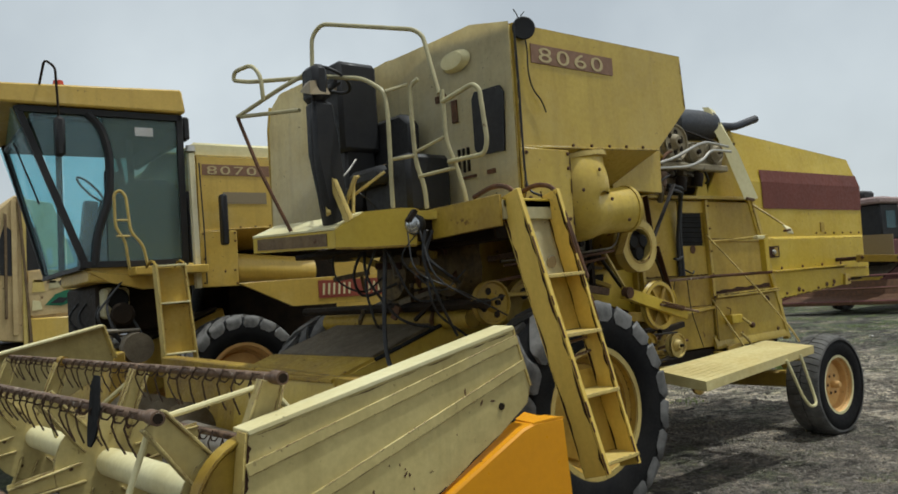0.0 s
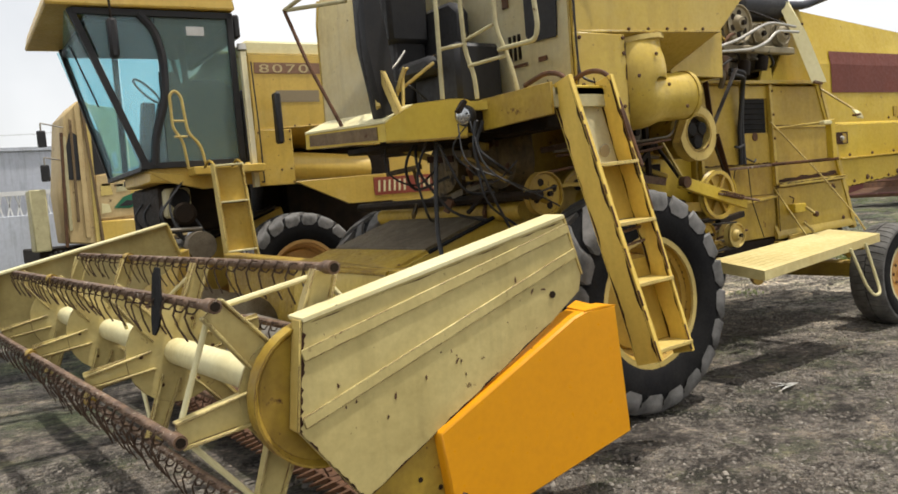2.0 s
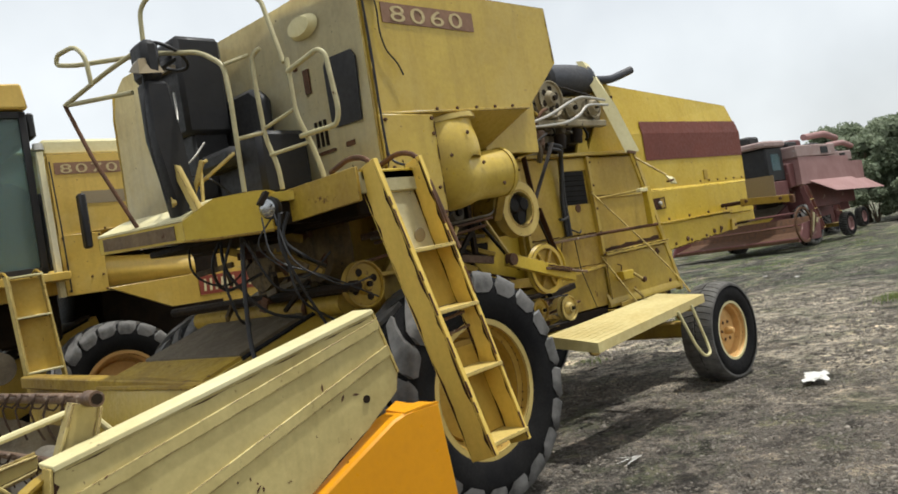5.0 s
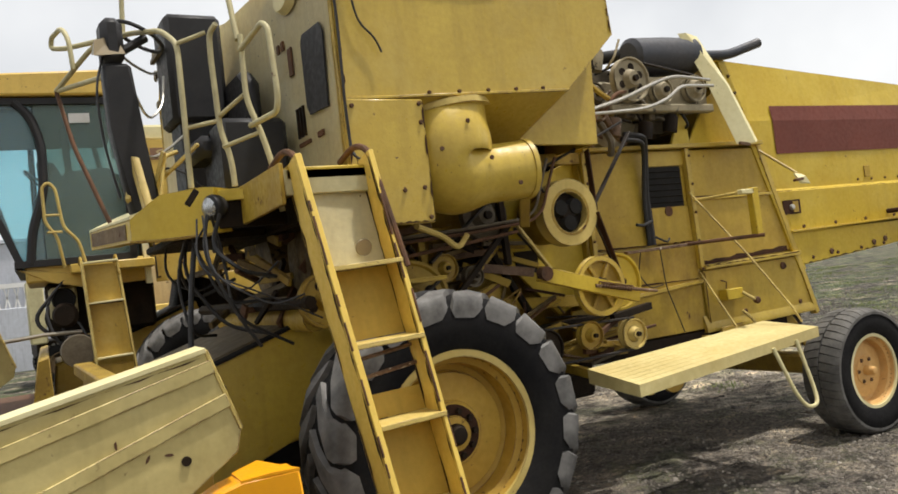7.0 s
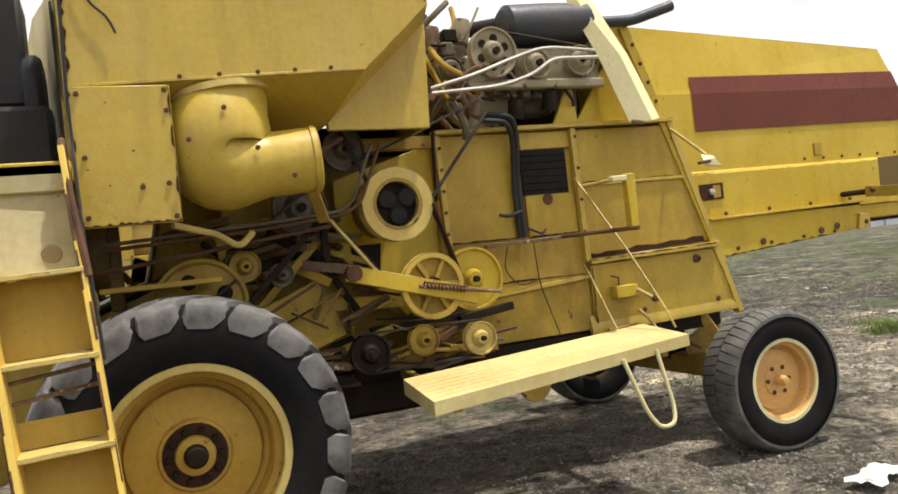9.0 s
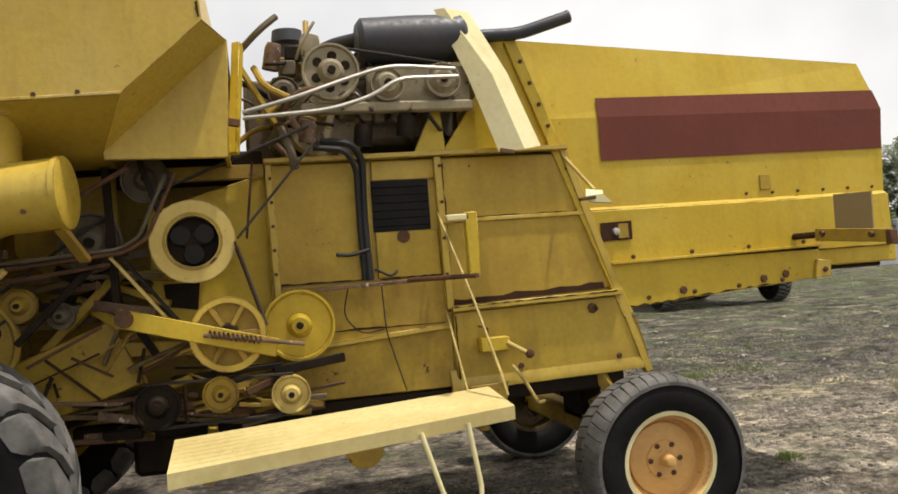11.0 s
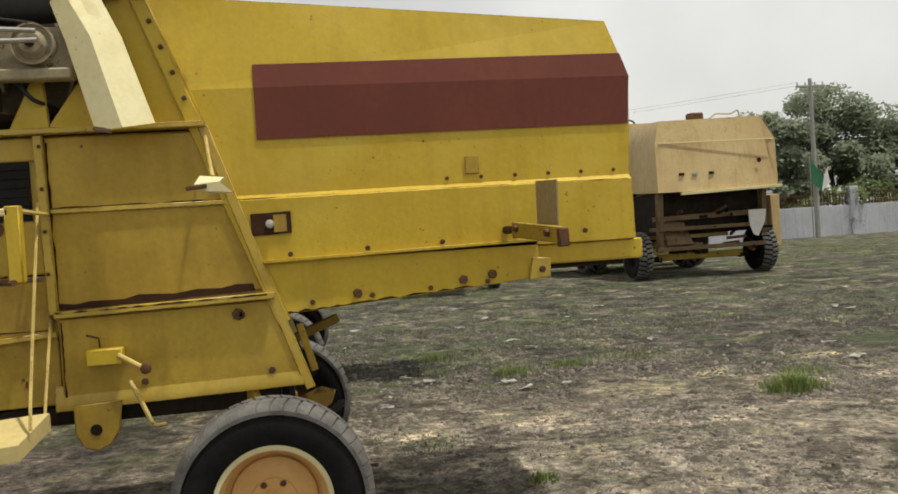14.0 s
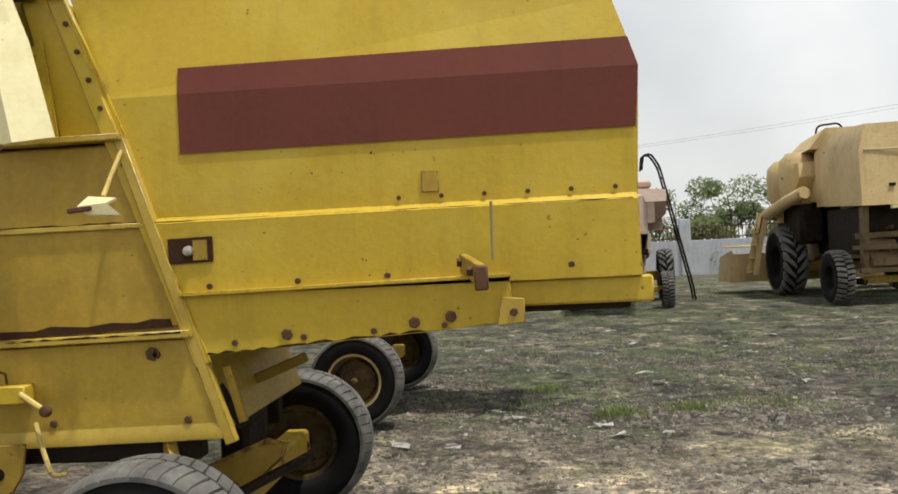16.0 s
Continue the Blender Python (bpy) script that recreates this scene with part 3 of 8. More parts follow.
def wheel(root, name, c, side, r, w, rim, paint, lugs=20, big=True, detail=True, flange=None):
    """A rim part with its tyre, tread bars, hub and wheel nuts."""
    x, y, z = c
    prof = [(rim * 1.05, 0.43), (rim * 1.05, 0.40), (rim * 0.99, 0.39), (rim * 0.96, 0.30), (rim * 0.88, 0.27), (rim * 0.86, 0.08), (rim * 0.78, 0.05), (rim * 0.76, 0.12), (rim * 0.42, 0.17),
            (rim * 0.40, 0.20), (0, 0.20), (0, 0.12), (rim * 0.8, 0.02), (rim * 0.86, -0.3), (rim * 0.97, -0.3), (rim * 0.98, 0.3)]
    base = part(name, lathe([(a, h * w) for a, h in prof], c, (0, side, 0), 48), paint, root)
    part("tyre", tyre_mesh(c, side, r, w, rim), RUBBER, base)
    part("tread", lug_mesh(c, side, r, w, lugs, 0.34 if big else 0.05, 0.064 if big else 0.054, 0.87 if big else 0.915, 0.055 if big else 0.012, 1.0 if big else 0.12), TREAD if big else SMALLTREAD, base, "grey dusty tread bars")
    part("rim_flange", lathe([(rim * 0.965, 0.432 * w), (rim * 1.055, 0.432 * w), (rim * 1.055, 0.39 * w), (rim * 0.965, 0.39 * w)], c, (0, side, 0), 48, closed=True), flange or paint, base)
    o = 0.20 * w
    if detail:
        if big:
            part("hub_plate", lathe([(rim * 0.20, o + 0.010), (rim * 0.36, o + 0.010), (rim * 0.37, o - 0.01), (0, o - 0.01)], c, (0, side, 0), 24), DARKRUST, base, "dark rusty bolted hub plate")
            part("hub", lathe([(rim * 0.12, o + 0.03), (rim * 0.22, o + 0.025), (rim * 0.235, o + 0.005), (0, o)], c, (0, side, 0), 24), paint, base)
        part("hub_cap", lathe([(0, o + 0.085), (rim * 0.10, o + 0.08), (rim * 0.135, o + 0.05), (rim * 0.14, o), (0, o)], c, (0, side, 0), 20), GREASE_SHADE if big else paint, base, "greasy hub cap" if big else "")
        n = 10 if big else 6
        bolts([(x + math.cos(k * 2 * math.pi / n) * rim * (0.29 if big else 0.34), y + side * (o + 0.012 if big else o), z + math.sin(k * 2 * math.pi / n) * rim * (0.29 if big else 0.34)) for k in range(n)],
              (0, side, 0), 0.018 if big else 0.017, 0.02 if big else 0.008, base, GREASE_SHADE if big else RUSTY, "wheel_nut")
    return base


def hood(root, paint, stripe, detail=True):
    """The straw hood at the back: a folded shell, side shields and skirts."""
    def ring(x0, xm, top, ymid):
        return [(x0[0], -0.385, 1.96), (x0[1], -0.385, 2.56), (xm, -0.31, top), (xm, 0.91, top), (x0[1], 0.985, 2.56), (x0[0], 0.985, 1.96)]
    front = ring((3.69, 3.49), 3.305, 3.095, 0)
    back = ring((6.0, 6.03), 5.93, 2.905, 0)
    shell = part("hood", loft([front, back]), paint, root, "", 5)
    for s, a in ((-1, -0.385), (1, 0.985)):
        yo = a + s * 0.045
        part("side_shield", loft([[(3.70, a, 1.975), (3.70, yo, 1.945), (3.80, yo, 1.60), (3.80, a - s * 0.05, 1.60)],
                                  [(5.995, a, 1.98), (5.995, yo, 1.95), (6.0, yo, 1.60), (6.0, a - s * 0.05, 1.60)]]), paint, shell)
        sk = [(3.83, 1.60), (5.40, 1.625), (5.405, 1.44), (5.37, 1.41), (5.05, 1.385), (3.915, 1.31)]
        part("skirt", prism(sk, "y", a + s * 0.02, a + s * 0.045), paint, shell)
        part("skirt_flange", bar((3.85, a + s * 0.055, 1.605), (5.40, a + s * 0.055, 1.628), 0.05, 0.018), paint, shell)
        part("bumper_bar", box((5.38, a - 0.02, 1.48), (6.05, a + 0.06, 1.60), 0.01), paint, shell)
    # Near-black pan: the shade under the hood is in its colour.
    part("under_pan", box((3.8, -0.36, 1.45), (5.95, 0.96, 1.6), 0.01), GREASE_SHADE, shell)
    # brown side band, folded over the crease
    for s, a in ((-1, -0.385), (1, 0.985)):
        e = s * 0.008
        bm = bmesh.new()
        up = 0.075 * (2.69 - 2.56) / 0.45
        rows = [[(3.86, a + e, 2.275), (3.86, a + e, 2.56), (3.86, a + e - s * up, 2.69)], [(6.005, a + e, 2.28), (6.03, a + e, 2.56), (5.99, a + e - s * up * 1.2, 2.70)]]
        vs = [[bm.verts.new(p) for p in r] for r in rows]
        for i in range(2):
            bm.faces.new((vs[0][i], vs[0][i + 1], vs[1][i + 1], vs[1][i]))
        part("side_band", bm, stripe, shell, "dark brown painted band", 3)
    part("front_edge_strip", bar((3.285, -0.41, 3.06), (3.945, -0.43, 1.27), 0.03, 0.075, up=(1, 0, 0.35)), paint, root)
    if not detail:
        return shell
    bolts([(3.285 + (3.945 - 3.285) * k / 13 + 0.01, -0.43, 3.06 - 1.79 * k / 13) for k in range(1, 13)], (0, -1, 0), 0.014, 0.012, shell, RUSTY)
    bolts([(4.0 + k * 0.42, -0.455, 1.64 + 0.006 * k) for k in range(5)] + [(4.1 + k * 0.33, -0.432, 1.37 + 0.014 * k) for k in range(5)], (0, -1, 0), 0.016, 0.012, shell, RUSTY)
    bolts([(4.9 + k * 0.2, -0.39, 2.01) for k in range(6)], (0, -1, 0), 0.012, 0.01, shell, RUSTY)
    bolts([(4.35, -0.432, 1.40), (4.95, -0.432, 1.43), (5.12, -0.432, 1.45)], (0, -1, 0), 0.028, 0.012, shell, RUSTY, "rusty_washer")
    lamp = part("lamp_recess", prism([(3.80, 1.75), (4.015, 1.755), (4.015, 1.875), (3.80, 1.87)], "y", -0.44, -0.433, 0), DARKRUST, shell, "rusty empty lamp recess")
    part("recess_patch", prism([(3.92, 1.765), (3.99, 1.765), (3.99, 1.86), (3.92, 1.86)], "y", -0.4415, -0.4395, 0), YELLOW_DIRTY, lamp)
    part("lamp", lathe([(0, 0.03), (0.022, 0.022), (0.026, 0), (0, 0)], (3.90, -0.438, 1.81), (0, -1, 0), 12), ALU, lamp)
    part("catch_plate", box((5.01, -0.395, 2.03), (5.09, -0.384, 2.13), 0.002), YELLOW_DIRTY, shell, "scorched catch plate")
    lev = part("tail_bracket", bar((5.205, -0.67, 1.695), (5.300, -1.21, 1.655), 0.035, 0.080), YELLOW_DIRTY, shell, "rusty channel bracket standing out sideways")
    part("bracket_end", box((5.275, -1.235, 1.60), (5.325, -1.185, 1.69), 0.006), RUSTY, lev)
    part("bracket_root", tube([(5.215, -0.42, 1.695), (5.21, -0.68, 1.695)], 0.022, 8), DARKRUST, lev)
    bolts([(5.20, -0.74, 1.70), (5.26, -1.10, 1.67)], (-1, -0.1, 0), 0.02, 0.02, lev, RUSTY)
    # Grey-brown is how the plate's shaded face looks, kept as its paint.
    part("marker_plate", loft([[(5.325, -0.70, 1.71), (5.333, -0.70, 1.71), (5.337, -0.70, 1.95), (5.329, -0.70, 1.95)], [(5.335, -1.025, 1.705), (5.343, -1.025, 1.705), (5.349, -1.025, 1.935), (5.341, -1.025, 1.935)]]), GREYPATCH, lev, "marker plate in the grey-brown of its shaded face")
    part("corner_plate", prism([(5.33, 1.40), (5.46, 1.41), (5.46, 1.52), (5.36, 1.53)], "y", -0.46, -0.43), BODY, shell)
    bolts([(5.41, -0.462, 1.46)], (0, -1, 0), 0.02, 0.012, shell, RUSTY)
    prop = part("prop_rod", tube([(3.592, -0.43, 2.305), (3.62, -0.60, 2.17), (3.645, -0.735, 2.06)], 0.011), CREAM, shell, "loose support rod with a bent foot")
    part("foot", loft([[(3.585, -0.75, 2.065), (3.70, -0.73, 2.055), (3.70, -0.72, 2.045), (3.585, -0.74, 2.055)], [(3.56, -0.80, 2.02), (3.68, -0.78, 2.03), (3.68, -0.77, 2.02), (3.56, -0.79, 2.01)], [(3.60, -0.79, 1.985), (3.74, -0.77, 1.975), (3.74, -0.76, 1.97), (3.60, -0.78, 1.975)]]), PALE, prop, "crumpled pale foot plate")
    part("clip", bar((3.52, -0.80, 2.0), (3.62, -0.79, 2.01), 0.035, 0.02), RUSTY, prop)
    bm = tube([(5.5, -0.1, 2.93), (5.5, -0.1, 2.965)], 0.012)
    part("grip", bm, GREASE_SHADE, shell)
    return shell


def tank(root, paint, front_paint, top=3.37, ridge=3.5):
    def ring(xs):
        y = [(-0.8, 2.35), (-1.2, 2.6), (-1.2, top), (0.3, ridge), (1.8, top), (1.8, 2.6), (1.4, 2.35)]
        return [(xs[i], *y[i]) for i in range(7)]
    a = ring([-0.4] * 7)
    a[1], a[5] = (-0.4, -1.2, 2.53), (-0.4, 1.8, 2.53)
    b = ring([1.05] * 7)
    c = ring([1.56, 1.44, 1.41, 1.41, 1.41, 1.44, 1.56])
    c[1], c[5] = (1.44, -1.2, 2.95), (1.44, 1.8, 2.95)
    b[0], b[6], c[0], c[6] = (0.90, -0.84, 2.37), (0.90, 1.44, 2.37), (1.55, -0.84, 2.95), (1.55, 1.44, 2.95)
    bm = loft([a, b, c])
    sharp = [e for e in bm.edges if len(e.link_faces) == 2 and e.calc_face_angle(0) > 0.3]
    bmesh.ops.bevel(bm, geom=sharp, offset=0.012, segments=2, affect="EDGES")
    t = part("grain_tank", bm, paint, root)
    part("hopper_plate", prism([(0.905, 2.335), (1.52, 2.325), (1.552, 2.945), (1.46, 2.93), (0.895, 2.43)], "y", -0.85, -0.82, 0.004), paint, t)
    part("hopper_back", prism([(-0.82, 2.33), (1.44, 2.33), (1.44, 2.94), (-0.82, 2.94)], "x", 1.50, 1.525, 0.004), paint, t)
    part("seam_flange", bar((-0.40, -1.203, 2.538), (1.05, -1.203, 2.598), 0.014, 0.016), paint, t)
    part("front_skin", prism([(-1.185, 2.12), (1.785, 2.12), (1.785, top - 0.02), (0.3, ridge - 0.012), (-1.185, top - 0.015)], "x", -0.42, -0.402), front_paint, t)
    part("lower_panel", box((-0.41, -1.215, 1.87), (0.045, -1.19, 2.535), 0.006), paint, t)
    bolts([(px, -1.215, pz) for px, pz in ((-0.37, 2.50), (0.02, 2.51), (0.02, 2.41), (-0.37, 1.92), (0.02, 1.90), (-0.12, 2.05), (0.0, 2.06), (-0.36, 2.2))], (0, -1, 0), 0.013, 0.012, t, RUSTY)
    bolts([(0.1 + 0.19 * k, -1.2, 2.575 + 0.008 * k) for k in range(5)], (0, -1, 0), 0.012, 0.012, t, RUSTY)
    return t


def ladder(root, paint):
    """The inclined boarding ladder: two deep side plates, folded treads and back plates."""
    f0, f1, r0, r1 = Vector((-0.80, -1.52, 2.17)), Vector((-0.655, -1.93, 0.53)), Vector((-0.43, -1.50, 2.19)), Vector((-0.315, -1.88, 0.53))
    lad = part("ladder", bar(f0, f1, 0.03, 0.19, up=(0, 1, 0)), paint, root)
    part("side_plate", bar(r0, r1, 0.025, 0.15, up=(0, 1, 0)), paint, lad)
    for z in (1.66, 1.315, 0.97, 0.60):
        k = (2.17 - z) / (2.17 - 0.53)
        a, b = f0.lerp(f1, k), r0.lerp(r1, k)
        part("tread", bar(a + Vector((0, 0.0, 0)), b, 0.17, 0.022), CREAM, lad, "worn sheet steel tread")
    for za, zb, mt in ((2.13, 1.67, FRONTSHEET), (1.645, 1.33, PLAINGOLD), (1.09, 0.985, PLAINGOLD), (0.955, 0.62, PLAINGOLD)):
        ka, kb = (2.17 - za) / 1.64, (2.17 - zb) / 1.64
        o = Vector((0, 0.075, 0))
        q = [f0.lerp(f1, ka) + o, r0.lerp(r1, ka) + o, r0.lerp(r1, kb) + o, f0.lerp(f1, kb) + o]
        bm = bmesh.new()
        bm.faces.new([bm.verts.new(p) for p in q])
        bmesh.ops.solidify(bm, geom=bm.faces[:], thickness=0.014)
        part("back_plate", bm, mt, lad)
    for z in (1.245, 1.165):
        k = (2.17 - z) / 1.64
        part("cross_rod", tube([f0.lerp(f1, k) + Vector((0, 0.05, 0)), r0.lerp(r1, k) + Vector((0, 0.05, 0.03))], 0.010, 6), RUSTBAR, lad, "thin bare rod across the gap")
    part("grey_patch", lathe([(0, 0.004), (0.038, 0.004), (0.042, 0), (0, 0)], f0.lerp(r0, 0.70).lerp(f1.lerp(r1, 0.70), 0.262) + Vector((0, 0.062, 0)), (0, -1, -0.2), 14), GREYPATCH, lad)
    wear = random.Random(31)
    for a, b, e, w in ((f0, f1, 0.095, 0.034), (r0, r1, 0.075, 0.029)):
        k = 0.12
        while k < 0.96:
            j = min(k + wear.uniform(0.03, 0.14), 0.985)
            o = Vector((wear.choice((-1, 1)) * (w / 2 - 0.005), -e, 0))
            part("rust_edge", bar(a.lerp(b, k) + o, a.lerp(b, j) + o, wear.uniform(0.006, 0.012), wear.uniform(0.006, 0.016), up=(0, 1, 0), bevel=0.002), RUSTY, lad, "worn rusty edge")
            k = j + wear.uniform(0.01, 0.08)
    for a in (f0, r0):
        part("grab_edge", tube([a + Vector((0.0, 0.32, 0.02)), a + Vector((0, 0.12, 0.07)), a + Vector((0, -0.04, 0.03)), a + Vector((0.02, -0.12, -0.22)), a + Vector((0.06, -0.2, -0.55))], 0.016, bend=0.08),
             RUSTY, lad, "rounded rusty ladder edge")
    return lad


def platform(root, paint):
    """The driver's deck: a low nose with a nameplate, a side fascia that rises behind it, and a step down to the ladder."""
    out = [(-1.30, 0.62), (-1.22, -0.36), (-0.97, -0.82), (-0.84, -0.90), (-0.83, -1.50), (-0.40, -1.50), (-0.40, 1.0), (-1.0, 1.0)]
    deck = part("deck", prism(out, "z", 2.09, 2.15, 0.006), paint, root)
    nose = part("nose", loft([[(-1.446, 0.62, 2.105), (-1.446, 0.62, 1.995), (-1.28, 0.62, 2.0), (-1.25, 0.62, 2.19)],
                              [(-1.356, -0.423, 2.065), (-1.356, -0.423, 1.945), (-1.19, -0.40, 1.96), (-1.13, -0.36, 2.165)]]), paint, deck)
    part("sloped_top", loft([[(-1.448, 0.62, 2.108), (-1.448, 0.62, 2.122), (-1.25, 0.62, 2.206), (-1.25, 0.62, 2.192)],
                             [(-1.358, -0.425, 2.068), (-1.358, -0.425, 2.082), (-1.13, -0.36, 2.181), (-1.13, -0.36, 2.167)]]), PALE, nose, "bleached chipped top sheet")
    part("nameplate", loft([[(-1.448, 0.55, 2.092), (-1.448, 0.55, 2.01), (-1.44, 0.55, 2.01), (-1.44, 0.55, 2.092)],
                            [(-1.370, -0.33, 2.052), (-1.370, -0.33, 1.966), (-1.362, -0.33, 1.966), (-1.362, -0.33, 2.052)]]), TANDARK, nose, "faded brown nameplate, unreadable")
    side = [(-1.356, -0.423, 1.945, 2.065), (-1.27, -0.525, 1.935, 2.135), (-1.22, -0.585, 1.93, 2.17), (-1.06, -0.775, 1.925, 2.175), (-1.00, -0.84, 1.925, 2.165)]
    inn = Vector((0.10, 0.085, 0))
    rings = [[Vector((x, y, hi)), Vector((x, y, lo)), Vector((x, y, lo + 0.012)) + inn, Vector((x, y, max(hi, 2.12))) + inn] for x, y, lo, hi in side]
    part("fascia", loft(rings), paint, deck)
    part("fascia_lip", tube([Vector((x - 0.004, y - 0.004, lo)) for x, y, lo, hi in side], 0.009, 6), YELLOW_DIRTY, deck, "rusty folded lower lip")
    part("side_fascia", prism([(-0.80, 1.96), (-0.80, 2.16), (-1.50, 2.17), (-1.50, 1.98)], "x", -0.86, -0.84, 0.004), YELLOW_DIRTY, deck, "rusty recessed fascia beside the ladder")
    # Near-black pieces carry the shade of the recess and the deck's underside.
    part("fascia_return", box((-0.985, -0.83, 1.95), (-0.62, -0.80, 2.10), 0.004), GREASE_SHADE, deck)
    # Grey-tan here stands for the shadowed panel behind the ladder top.
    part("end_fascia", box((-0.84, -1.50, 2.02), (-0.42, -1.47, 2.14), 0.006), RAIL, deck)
    part("front_beam", box((-0.60, -1.15, 1.93), (-0.42, 1.0, 2.09), 0.01), GREASE_SHADE, deck)
    part("under_deck", box((-1.12, -0.42, 1.93), (-0.62, 0.6, 1.975), 0.01), GREASE_SHADE, deck, "near-black deck underside, its shade painted in")
    return deck


def chassis(root, paint, inner=None):
    body = part("body", box((1.72, -0.40, 0.93), (3.45, 1.0, 2.34), 0.01), paint, root)
    part("rear_body", prism([(3.4, 2.34), (3.58, 2.34), (4.03, 0.95), (3.4, 0.95)], "y", -0.40, 1.0, 0.006), paint, body)
    # The default near-black stands in for the shaded inside of the bay.
    part("inner_wall", prism([(-0.15, 1.25), (0.1, 2.32), (1.76, 2.34), (1.76, 0.85), (0.35, 0.85)], "y", -0.12, 0.72, 0.01), inner or GREASE_SHADE, body, "threshing housing behind the drive side")
    part("front_axle", box((-0.14, -0.98, 0.58), (0.16, 1.58, 0.86), 0.02), YELLOW_DIRTY, root)
    ax = part("rear_axle", box((3.80, -0.80, 0.42), (3.96, 1.40, 0.58), 0.02), YELLOW_DIRTY, root)
    part("axle_pivot", box((3.80, 0.1, 0.5), (3.96, 0.5, 0.95), 0.03), GREASE_SHADE, ax)
    for s in (-0.72, 1.32):
        part("stub", lathe([(0, 0.2), (0.06, 0.2), (0.09, 0), (0, 0)], (3.88, s, 0.47), (0, -1 if s < 0 else 1, 0), 16), GREASE_SHADE, ax)
    return body


def feeder(root, paint):
    side = [(0.1, 1.62), (-0.45, 1.41), (-1.45, 1.08), (-1.52, 0.52), (-1.2, 0.50), (-0.3, 0.85), (0.25, 1.0)]
    f = part("feeder_house", prism(side, "y", -0.45, 1.05, 0.008), paint, root)
    part("top_cover", prism([(0.05, 1.64), (-0.46, 1.432), (-1.10, 1.222), (-1.10, 1.20), (-0.46, 1.405), (0.05, 1.60)], "y", -0.38, 0.98, 0.002), DARKCAST, f, "dusty grey rubber cover")
    part("edge_strip", tube([(0.0, -0.452, 1.585), (-0.45, -0.452, 1.415), (-1.12, -0.452, 1.195)], 0.016, 6), DULLBLACK, f, "black rubber edge strip")
    part("top_plate", prism([(-1.12, 1.21), (-1.46, 1.10), (-1.46, 1.075), (-1.12, 1.185)], "y", -0.44, 1.04, 0.002), YELLOW_DIRTY, f)
    return f


# ---- the yellow machine in front ----
M1 = thing("combine_harvester", pose(0, 0, 0), "weathered yellow combine harvester without cab, parked on gravel", "combine harvester", "harvesters in the yard")
chassis(M1, BODY, YELLOW_DIRTY)
feeder(M1, BODY)
hood1 = hood(M1, YELLOW, BROWN)
tank1 = tank(M1, BODY, CREAM)
lad1 = ladder(M1, PLAINGOLD)
deck1 = platform(M1, YELLOW)
tank1.location = (0.015, -0.02, -0.006)
for s, y in ((-1, -1.17), (1, 1.77)):
    wheel(M1, "front_wheel", (0, y, 0.75), s, 0.76, 0.47, 0.42, WHEELPAINT, flange=CREAM)
wheel(M1, "rear_wheel", (3.85, -0.90, 0.465), -1, 0.488, 0.32, 0.272, RIMTAN, lugs=46, big=False, flange=PALE)
# Far rim darker than the near one: its shaded inner side is painted.
wheel(M1, "rear_wheel", (3.88, 1.53, 0.475), 1, 0.488, 0.32, 0.272, OILY_SHADE, lugs=46, big=False)

# body side panels, ribs and ledges
P = -0.405


def panel(name, pts, y=P, t=0.018, paint=SIDEPAINT, label=""):
    return part(name, prism(pts, "y", y - t, y, 0.005), paint, M1, label)


def slope(z, off=0.0):
    return 3.58 + (2.34 - z) * 0.324 + off


panel("side_panel", [(1.76, 2.33), (2.33, 2.33), (2.33, 1.62), (1.76, 1.62)])
panel("side_panel", [(2.35, 2.33), (2.74, 2.33), (2.74, 2.21), (2.35, 2.21)])
panel("side_panel", [(2.35, 1.90), (2.74, 1.90), (2.74, 1.62), (2.35, 1.62)])
panel("side_panel", [(2.78, 2.33), (slope(2.33), 2.33), (slope(1.95), 1.95), (2.78, 1.95)])
panel("side_panel", [(2.78, 1.935), (slope(1.935), 1.935), (slope(1.46), 1.46), (2.78, 1.44)])
panel("side_panel", [(1.76, 1.60), (2.76, 1.60), (2.76, 1.30), (1.76, 1.22)], paint=YELLOW_DIRTY)
panel("side_panel", [(1.50, 1.22), (2.78, 1.30), (2.78, 0.93), (1.50, 0.93)], P + 0.01, paint=YELLOW_DIRTY)
low = panel("lower_panel", [(2.79, 1.38), (slope(1.38), 1.40), (slope(0.95), 0.96), (2.79, 0.94)], P - 0.012)
for nm, a, b, w, h in (("top_ledge", (1.72, P - 0.03, 2.35), (3.60, P - 0.03, 2.365), 0.09, 0.03), ("rib", (2.755, P - 0.03, 2.34), (2.775, P - 0.03, 1.40), 0.045, 0.045),
                       ("ledge", (2.78, P - 0.035, 1.405), (3.90, P - 0.035, 1.425), 0.08, 0.035), ("rib", (1.745, P - 0.02, 2.34), (1.76, P - 0.02, 1.25), 0.04, 0.04),
                       ("seam", (1.9, P - 0.025, 1.245), (2.78, P - 0.025, 1.305), 0.03, 0.03), ("seam", (2.79, P - 0.02, 1.943), (3.70, P - 0.02, 1.943), 0.03, 0.025),
                       ("rear_post", (3.58, P - 0.01, 2.36), (4.06, P - 0.01, 0.90), 0.06, 0.05)):
    part(nm, bar(a, b, w, h), BODY, M1)
